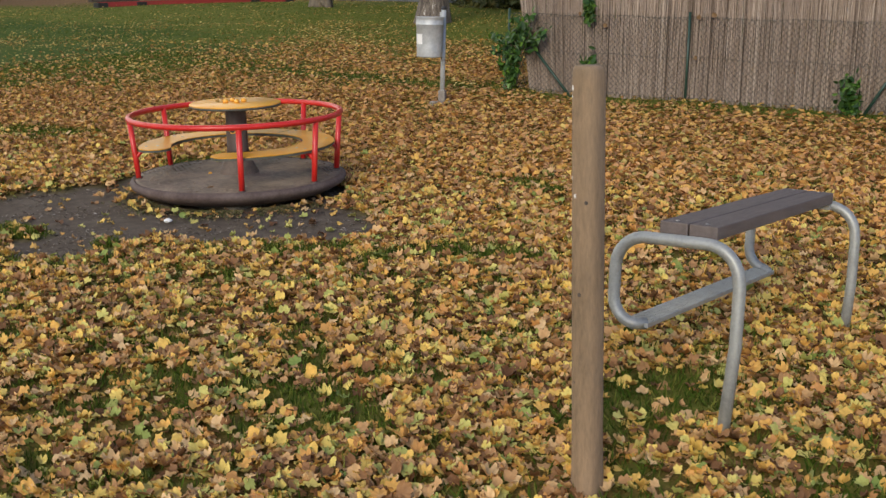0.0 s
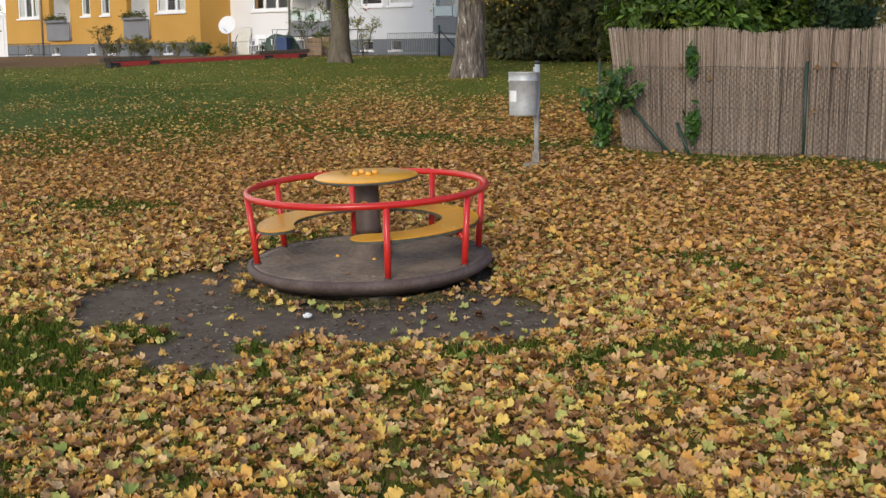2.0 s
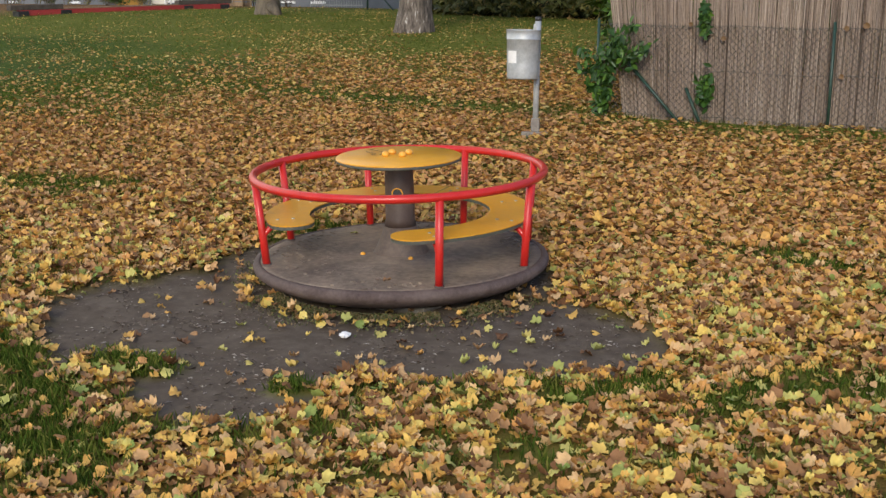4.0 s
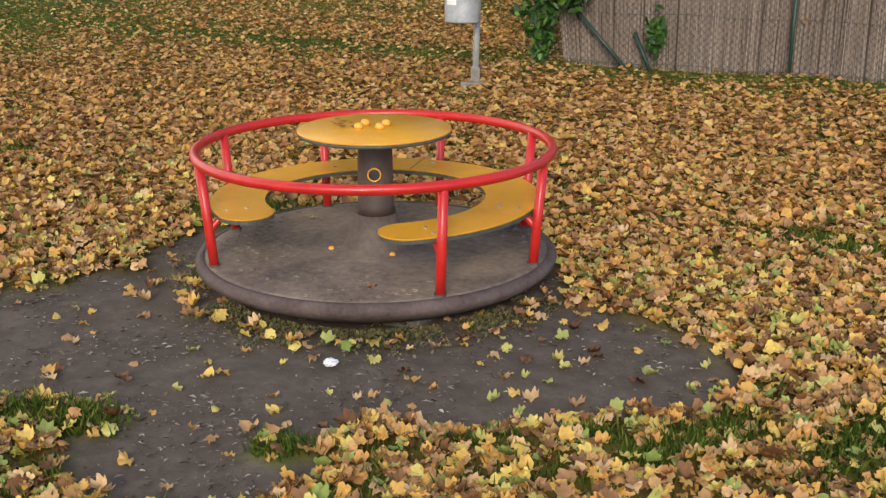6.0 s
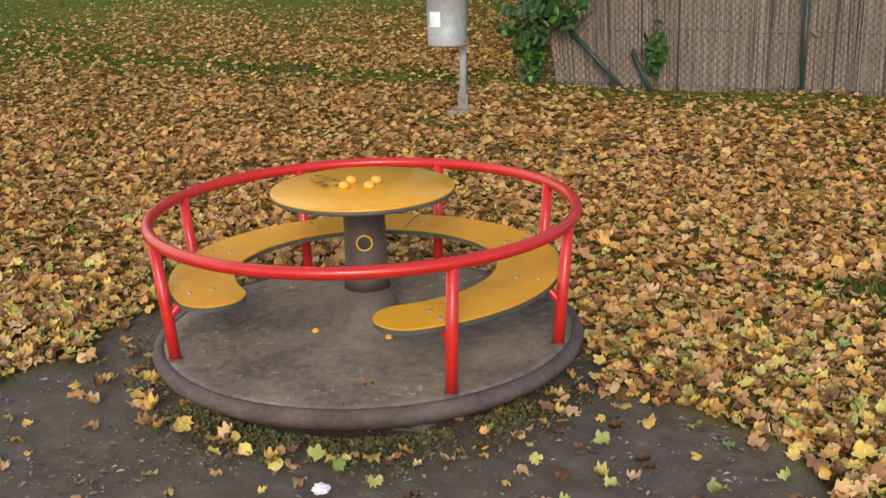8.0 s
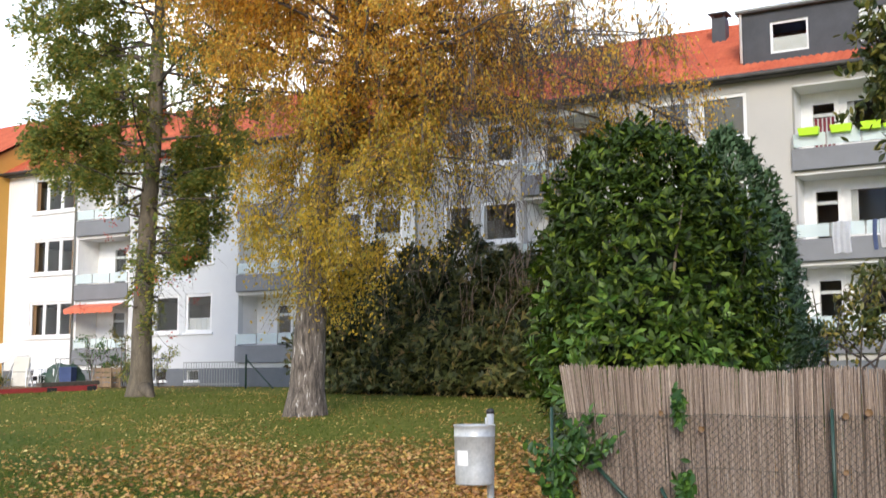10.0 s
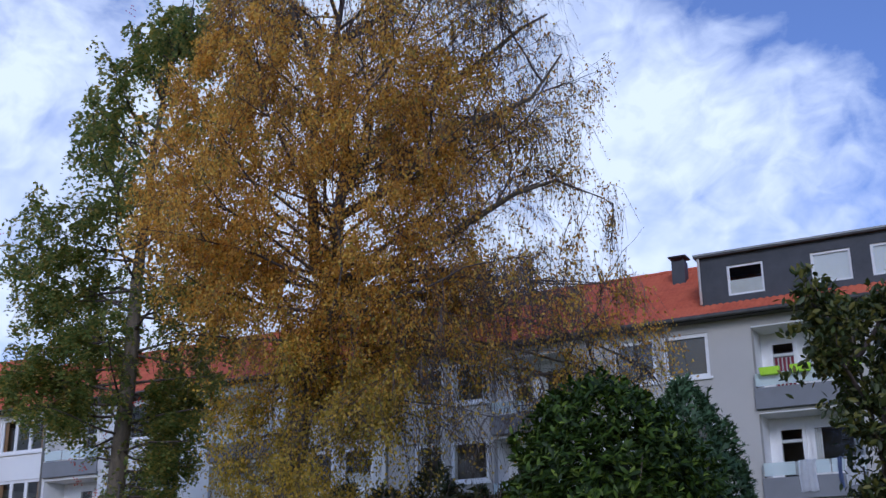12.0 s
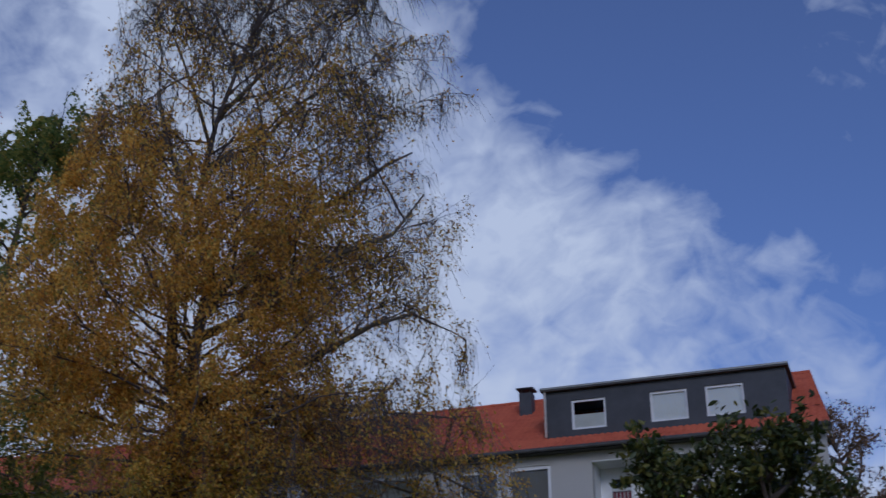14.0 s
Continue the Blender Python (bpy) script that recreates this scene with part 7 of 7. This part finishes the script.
for k in range(11):
    x = -45.5 + 0.62 * k
    small_tree("bed_plant", x, 27.2 + rng_bed.uniform(0, 2.2), "withered perennial in the garden bed", rng_bed.uniform(0.4, 0.75), 0.5, rng_bed.choice(("shrub_leaf", "cherry_leaf", "yew_leaf")), 500, 0.07, 200 + k, 0.35, "plant", 0.05, OVAL, 5, 10)
for k, (x, y, h) in enumerate(((-40.5, 19.4, 2.6), (-41.6, 19.9, 1.8))):
    small_tree("thin_shrub", x, y, "brown and olive autumn shrub at the lawn edge", h, 1.1, "shrub_leaf", 3000, 0.10, 80 + k, 0.1, "shrub", 0.15, OVAL, 4, 16)
small_tree("dark_trunk_tree", -45.6, 21.3, "broad tree with dark trunk at the lawn edge", 9.0, 3.2, "ash_leaf", 2500, 0.16, 91, 0.2, "tree", 0.3, RHOMB, 1, 22)
for k, (x, y, h, s, mat, bare) in enumerate(((-5.0, 62.0, 17.5, 5.0, "late_leaf", 0.05), (-28.0, 56.0, 16.5, 4.5, "shrub_leaf", 0.1), (-84.0, 50.0, 9.0, 4.0, "ash_leaf", 0.0), (-92.0, 52.0, 10.0, 4.0, "ash_leaf", 0.0), (-77.0, 52.0, 9.0, 4.0, "ash_leaf", 0.0))):
    small_tree("far_tree", x, y, "distant tree beyond the houses", h, s, mat, 3600 if k else 9000, 0.43 if k else 0.26, 100 + k, bare, "tree", 0.25, SPRAY, 1, 30)


# ivy and saplings on the reed fence
def ivy(s, off, h0, h1, r, count, seed, label):
    x, y = on_fence(s, off)
    top = thing("climbing_plant", pose(x, y, g(x, y)), label, "plant")
    rng, nr = random.Random(seed), np.random.default_rng(seed)
    P = []
    for k in range(max(3, count // 45)):
        a = rng.uniform(-1, 1)
        pts, rad = grow((0.1 * a * r, 0, max(h0 - 0.1, 0)), (0.35 * a, -0.05, 1), (h1 - h0) * rng.uniform(0.6, 1.0), 0.008, rng, 6, 0.18, 0.02)
        part("stem", tube(bmesh.new(), pts, rad, 5), "bark", top)
        for m in range(45):
            q, _ = along(pts, rng.uniform(0.1, 1))
            P.append((q.x + rng.gauss(0, r * 0.45), min(q.y, 0.0) + rng.uniform(-0.14, 0.0), max(q.z + rng.gauss(0, 0.07), 0.03)))
    P = np.array(P)
    X = unit(nr, len(P)) + np.array([0, -0.2, -0.5])
    Z = unit(nr, len(P)) * 0.7 + np.array([0, -0.9, 0.4])
    ob = link("leaves", scatter("leaves", [OVAL], P, X, Z, nr.uniform(0.07, 0.14, len(P)), nr), "ivy_leaf", top, "green glossy leaves")
    ob["kind"] = "stuff"


ivy(0.12, -0.05, 0.0, 1.16, 0.085, 420, 3, "dense green ivy climbing the corner of the fence")
ivy(0.34, -0.06, 0.70, 1.14, 0.075, 90, 4, "green ivy shoots on the reed fence")
ivy(1.22, -0.05, 1.10, 1.24, 0.03, 22, 5, "green leafy shoot poking through the reed fence")
ivy(1.25, -0.06, 0.40, 0.53, 0.07, 34, 6, "green sapling at the foot of the reed fence")
ivy(4.50, -0.06, 0.0, 0.50, 0.13, 85, 7, "dark green bush at the foot of the reed fence")


# ---------------------------------------------------------------- fallen leaves, grass, small litter
def seen_area(rng, n, x0, x1, y0, y1):
    """Random places on the lawn that lie within sight of the path."""
    x, y = rng.uniform(x0, x1, n), rng.uniform(y0, y1, n)
    keep = (x < -0.3 - 0.33 * y) & (x > -3.0 - 2.25 * y)
    return x[keep], y[keep]


def carpet(name, x, y, low, high, shapes, rng, label, material="leaf"):
    n = len(x)
    z = lay(x, y) + 0.018 * bumps(x, y, 2.3) + 0.012 * bumps(x, y, 17.0, 3.0) + rng.uniform(0.004, 0.042, n)
    tilt = rng.normal(0, 0.55, (n, 2))
    Z = np.stack([tilt[:, 0], tilt[:, 1], np.ones(n)], -1)
    a = rng.uniform(0, 6.283, n)
    X = np.stack([np.cos(a), np.sin(a), rng.normal(0, 0.15, n)], -1)
    me = scatter(name, shapes, np.stack([x, y, z], -1), X, Z, low + (high - low) * rng.beta(1.6, 2.2, n), rng)
    tagged(link(name, me, material), label, "fallen leaves", kind="stuff")


def lay_leaves():
    rng = np.random.default_rng(77)
    x, y = seen_area(rng, 560000, -26, -0.9, 1.3, 21)
    keep = rng.random(len(x)) < litter_at(x, y) * np.clip(1.3 - np.hypot(x + 6, y - 5) / 20, 0.4, 1)
    x, y = x[keep], y[keep]
    near = y < 6.9 + 0.25 * (x + 8) + rng.normal(0, 1.0, len(x))
    beyond = ~near
    near &= rng.random(len(x)) < 0.86 + np.clip((y - 4.5) / 6, 0, 0.14)
    carpet("leaf_carpet", x[near], y[near], 0.040, 0.090, MAPLES, rng, "thick carpet of fallen yellow, orange and brown maple leaves")
    far = beyond & (rng.random(len(x)) < 0.95)
    x2, y2 = seen_area(rng, 250000, -42, -8, 10, 34)
    thin = rng.random(len(x2)) < np.clip(1.1 - (y2 - 12 - 0.3 * (x2 + 12)) / 15, 0.16, 1) * np.clip((x2 + 34) / 12, 0.45, 1) * (1 - 0.55 * lush_at(x2, y2)) * (1 - mulch_at(x2, y2)) * np.clip(0.55 + 0.8 * bumps(x2, y2, 0.9, 2.0) + 0.6 * bumps(x2, y2, 3.0, 1.0), 0.12, 1)
    carpet("leaf_flecks", x2[thin], y2[thin], 0.03, 0.08, [RHOMB], rng, "small pale yellow leaves sprinkled over the far lawn", "leaf_fleck")
    # the brighter mix takes over towards +x, short of y = 11.5
    vivid = far & (rng.random(len(x)) < np.clip((x + 9.8) / 3.5, 0, 1) * np.clip((11.5 - y) / 3, 0, 1))
    browner = far & ~vivid
    small = browner & (y > 9.5)
    browner &= ~small
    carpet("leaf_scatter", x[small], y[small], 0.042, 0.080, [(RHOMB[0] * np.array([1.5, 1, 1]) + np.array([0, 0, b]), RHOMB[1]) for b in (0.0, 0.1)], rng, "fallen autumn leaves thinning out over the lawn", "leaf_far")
    carpet("leaf_scatter", x[browner], y[browner], 0.038, 0.078, RAGGED, rng, "fallen autumn leaves thinning out over the lawn", "leaf_far")
    carpet("leaf_scatter", x[vivid], y[vivid], 0.040, 0.082, RAGGED, rng, "fallen yellow and orange leaves in brighter tones on the lawn", "leaf_bright")
    x3, y3 = rng.uniform(-20, 6, 200000), rng.uniform(-4, 16, 200000)
    out = ~((x3 < -0.3 - 0.33 * y3) & (x3 > -3.0 - 2.25 * y3) & (y3 > 1.3)) & (rng.random(200000) < litter_at(x3, y3))
    carpet("leaf_margin", x3[out], y3[out], 0.07, 0.13, [(RHOMB[0] * np.array([1.35, 1, 1]), RHOMB[1])], rng, "fallen maple leaves on the near side of the lawn")


lay_leaves()


def lay_grass():
    rng = np.random.default_rng(78)
    x, y = seen_area(rng, 520000, -20, -0.9, 1.3, 13)
    tuft = np.clip(0.20 + 0.80 * gap_at(x, y) + green_at(x, y), 0, 1) * (1 - soil_at(x, y)) ** 2
    k = rng.random(len(x)) < tuft
    x, y = x[k], y[k]
    xp, yp = rng.uniform(-10.6, -6.3, 60000), rng.uniform(3.2, 6.2, 60000)
    k = rng.random(60000) < green_at(xp, yp) * 0.9
    x, y = np.concatenate([x, xp[k]]), np.concatenate([y, yp[k]])
    x2, y2 = seen_area(rng, 42000, -40, -8, 13, 27)
    k = rng.random(len(x2)) < (1 - mulch_at(x2, y2))
    x, y = np.concatenate([x, x2[k]]), np.concatenate([y, y2[k]])
    n = len(x)
    z = lay(x, y) + 0.018 * bumps(x, y, 2.3) - 0.01
    lean = rng.normal(0, 0.45, (n, 2))
    X = np.stack([lean[:, 0], lean[:, 1], np.ones(n)], -1)
    Z = np.stack([rng.normal(size=n), rng.normal(size=n), np.zeros(n) + 0.1], -1)
    me = scatter("grass", [BLADE], np.stack([x, y, z], -1), X, Z, rng.uniform(0.035, 0.085, n), rng)
    tagged(link("grass", me, "blade"), "short green lawn grass between the leaves", "grass", kind="stuff")


lay_grass()


def lay_moss():
    """Low weeds in the shelter of the carousel's rim."""
    rng = np.random.default_rng(81)
    n = 6500
    a, r = rng.uniform(radians(195), radians(365), n), 0.74 + np.abs(rng.normal(0, 0.12, n))
    keep = bumps(a * 6, r, 2.0, 5.0) > -0.35
    a, r = a[keep], r[keep]
    x, y = -8.74 + r * np.cos(a), 6.08 + r * np.sin(a)
    n = len(x)
    X = np.stack([rng.normal(0, 0.8, n), rng.normal(0, 0.8, n), np.ones(n)], -1)
    Z = np.stack([rng.normal(size=n), rng.normal(size=n), np.full(n, 0.6)], -1)
    me = scatter("weeds", [RHOMB], np.stack([x, y, lay(x, y) + 0.005], -1), X, Z, rng.uniform(0.008, 0.024, n), rng)
    tagged(link("weeds", me, "weed"), "small weeds and moss along the carousel's rim", "weeds", kind="stuff")


lay_moss()


def lay_chips():
    """Pale bits of twig and seed on the bare soil."""
    rng = np.random.default_rng(79)
    x, y = rng.uniform(-10.4, -6.6, 16000), rng.uniform(3.9, 6.9, 16000)
    k = (soil_at(x, y) > 0.5) & (rng.random(16000) < np.clip(0.45 + 0.9 * bumps(x, y, 6.0, 2.0), 0.08, 1))
    x, y = x[k], y[k]
    n = len(x)
    P = np.stack([x, y, lay(x, y) + 0.018 * bumps(x, y, 2.3) - 0.012], -1)
    a = rng.uniform(0, 6.283, n)
    X = np.stack([np.cos(a), np.sin(a), np.zeros(n)], -1)
    Z = np.stack([rng.normal(0, 0.3, n), rng.normal(0, 0.3, n), np.ones(n)], -1)
    chip = (RHOMB[0] * np.array([0.55, 1, 2.0]), RHOMB[1])
    me = scatter("soil_chips", [chip], P, X, Z, 0.010 + 0.042 * rng.beta(1.2, 3.2, n), rng)
    tagged(link("soil_chips", me, "chip"), "pale twig bits and seed husks on the soil", "debris", kind="stuff")


lay_chips()

scrap = bmesh.new()
bmesh.ops.create_icosphere(scrap, subdivisions=3, radius=0.028)
for v in scrap.verts:
    v.co *= 1 + 0.45 * noise.noise(v.co * 85)
    v.co.z *= 0.55
ob = tagged(part("paper_scrap", scrap, "paper"), "crumpled scrap of white paper on the soil", "litter")
ob.location = (-8.295, 5.058, g(-8.295, 5.058) + 0.012)


def single_leaves():
    """The leaves that lie apart on the bare soil round the carousel."""
    rng = random.Random(80)
    shapes = []
    for V, F in MAPLES:
        shapes.append(mesh_np("leaf", V, F))
        shapes[-1].materials.append(M["leaf_single"])
    shred = mesh_np("leaf_shred", *MAPLES[2])
    shred.materials.append(M["wet_leaf"])
    for x, y, z, k in ((-8.42, 5.54, 0.857 - 0.028, 0.06), (-9.3, 6.30, 0.875, 0.05)):
        ob = tagged(new("fallen_leaf", shapes[0]), "yellow maple leaf lying on the carousel deck", "leaf")
        ob.matrix_basis = pose(x, y, z, 3, 2, 50 * x) @ Matrix.Diagonal((k, k, k, 1))
    for x, y, k in ((-8.93, 6.02, 0.05), (-8.88, 5.98, 0.04), (-8.85, 6.06, 0.035), (-8.95, 6.1, 0.04), (-8.98, 6.05, 0.03), (-8.90, 6.08, 0.03), (-8.83, 6.0, 0.03), (-9.0, 6.12, 0.035)):
        ob = tagged(new("leaf_shred", shred), "wet brown leaf shred on the yellow tabletop", "leaf")
        ob.matrix_basis = pose(x, y, 1.4425 + 0.055 * (y - 6.08), 3, 0, 900 * x) @ Matrix.Diagonal((k, k, k * 0.3, 1))
    brown = mesh_np("brown_leaf", *MAPLES[4])
    brown.materials.append(M["late_leaf"])
    for d, h, k in ((1.02, 1.02, 0.055), (1.39, 0.89, 0.065), (2.62, 1.01, 0.065), (2.80, 1.03, 0.075), (2.59, 0.54, 0.06)):
        x, y = on_fence(d, -0.012)
        ob = tagged(new("caught_leaf", brown), "brown maple leaf caught in the wire netting", "leaf", "leaves in the netting")
        ob.matrix_basis = pose(x, y, g(x, y) + h, 82, rng.uniform(0, 360), 7) @ Matrix.Diagonal((k, k, k, 1))
    made = 0
    while made < 70:
        a = rng.uniform(radians(200), radians(370))
        r = 0.87 + abs(rng.gauss(0, 0.07))
        x, y = -8.74 + r * math.cos(a), 6.08 + r * math.sin(a)
        ob = new("leaf", shapes[rng.randrange(len(shapes))])
        k = rng.uniform(0.04, 0.08)
        ob.matrix_basis = pose(x, y, g(x, y) + rng.uniform(0, 0.035), rng.gauss(0, 22), rng.gauss(0, 22), rng.uniform(0, 360)) @ Matrix.Diagonal((k, k, k, 1))
        ob.parent = ground
        made += 1
    made = 0
    while made < 225:
        x, y = rng.uniform(-10.6, -6.3), rng.uniform(3.7, 6.9)
        if x < -8.3 and rng.random() < 0.35:
            continue
        s = float(soil_at(np.array(x), np.array(y)))
        if s < 0.05 or (s > 0.9 and rng.random() < 0.70):
            continue
        if math.hypot(x + 8.79, y - 6.2) < 0.75:
            continue
        ob = new("leaf", shapes[rng.randrange(len(shapes))])
        k = rng.uniform(0.038, 0.082)
        z = g(x, y) + 0.018 * float(bumps(np.array(x), np.array(y), 2.3)) - 0.005
        ob.matrix_basis = pose(x, y, z + 0.004, rng.gauss(0, 11), rng.gauss(0, 11), rng.uniform(0, 360)) @ Matrix.Diagonal((k * rng.uniform(0.75, 1.1), k, k * 1.3, 1))
        ob.parent = ground
        made += 1


single_leaves()
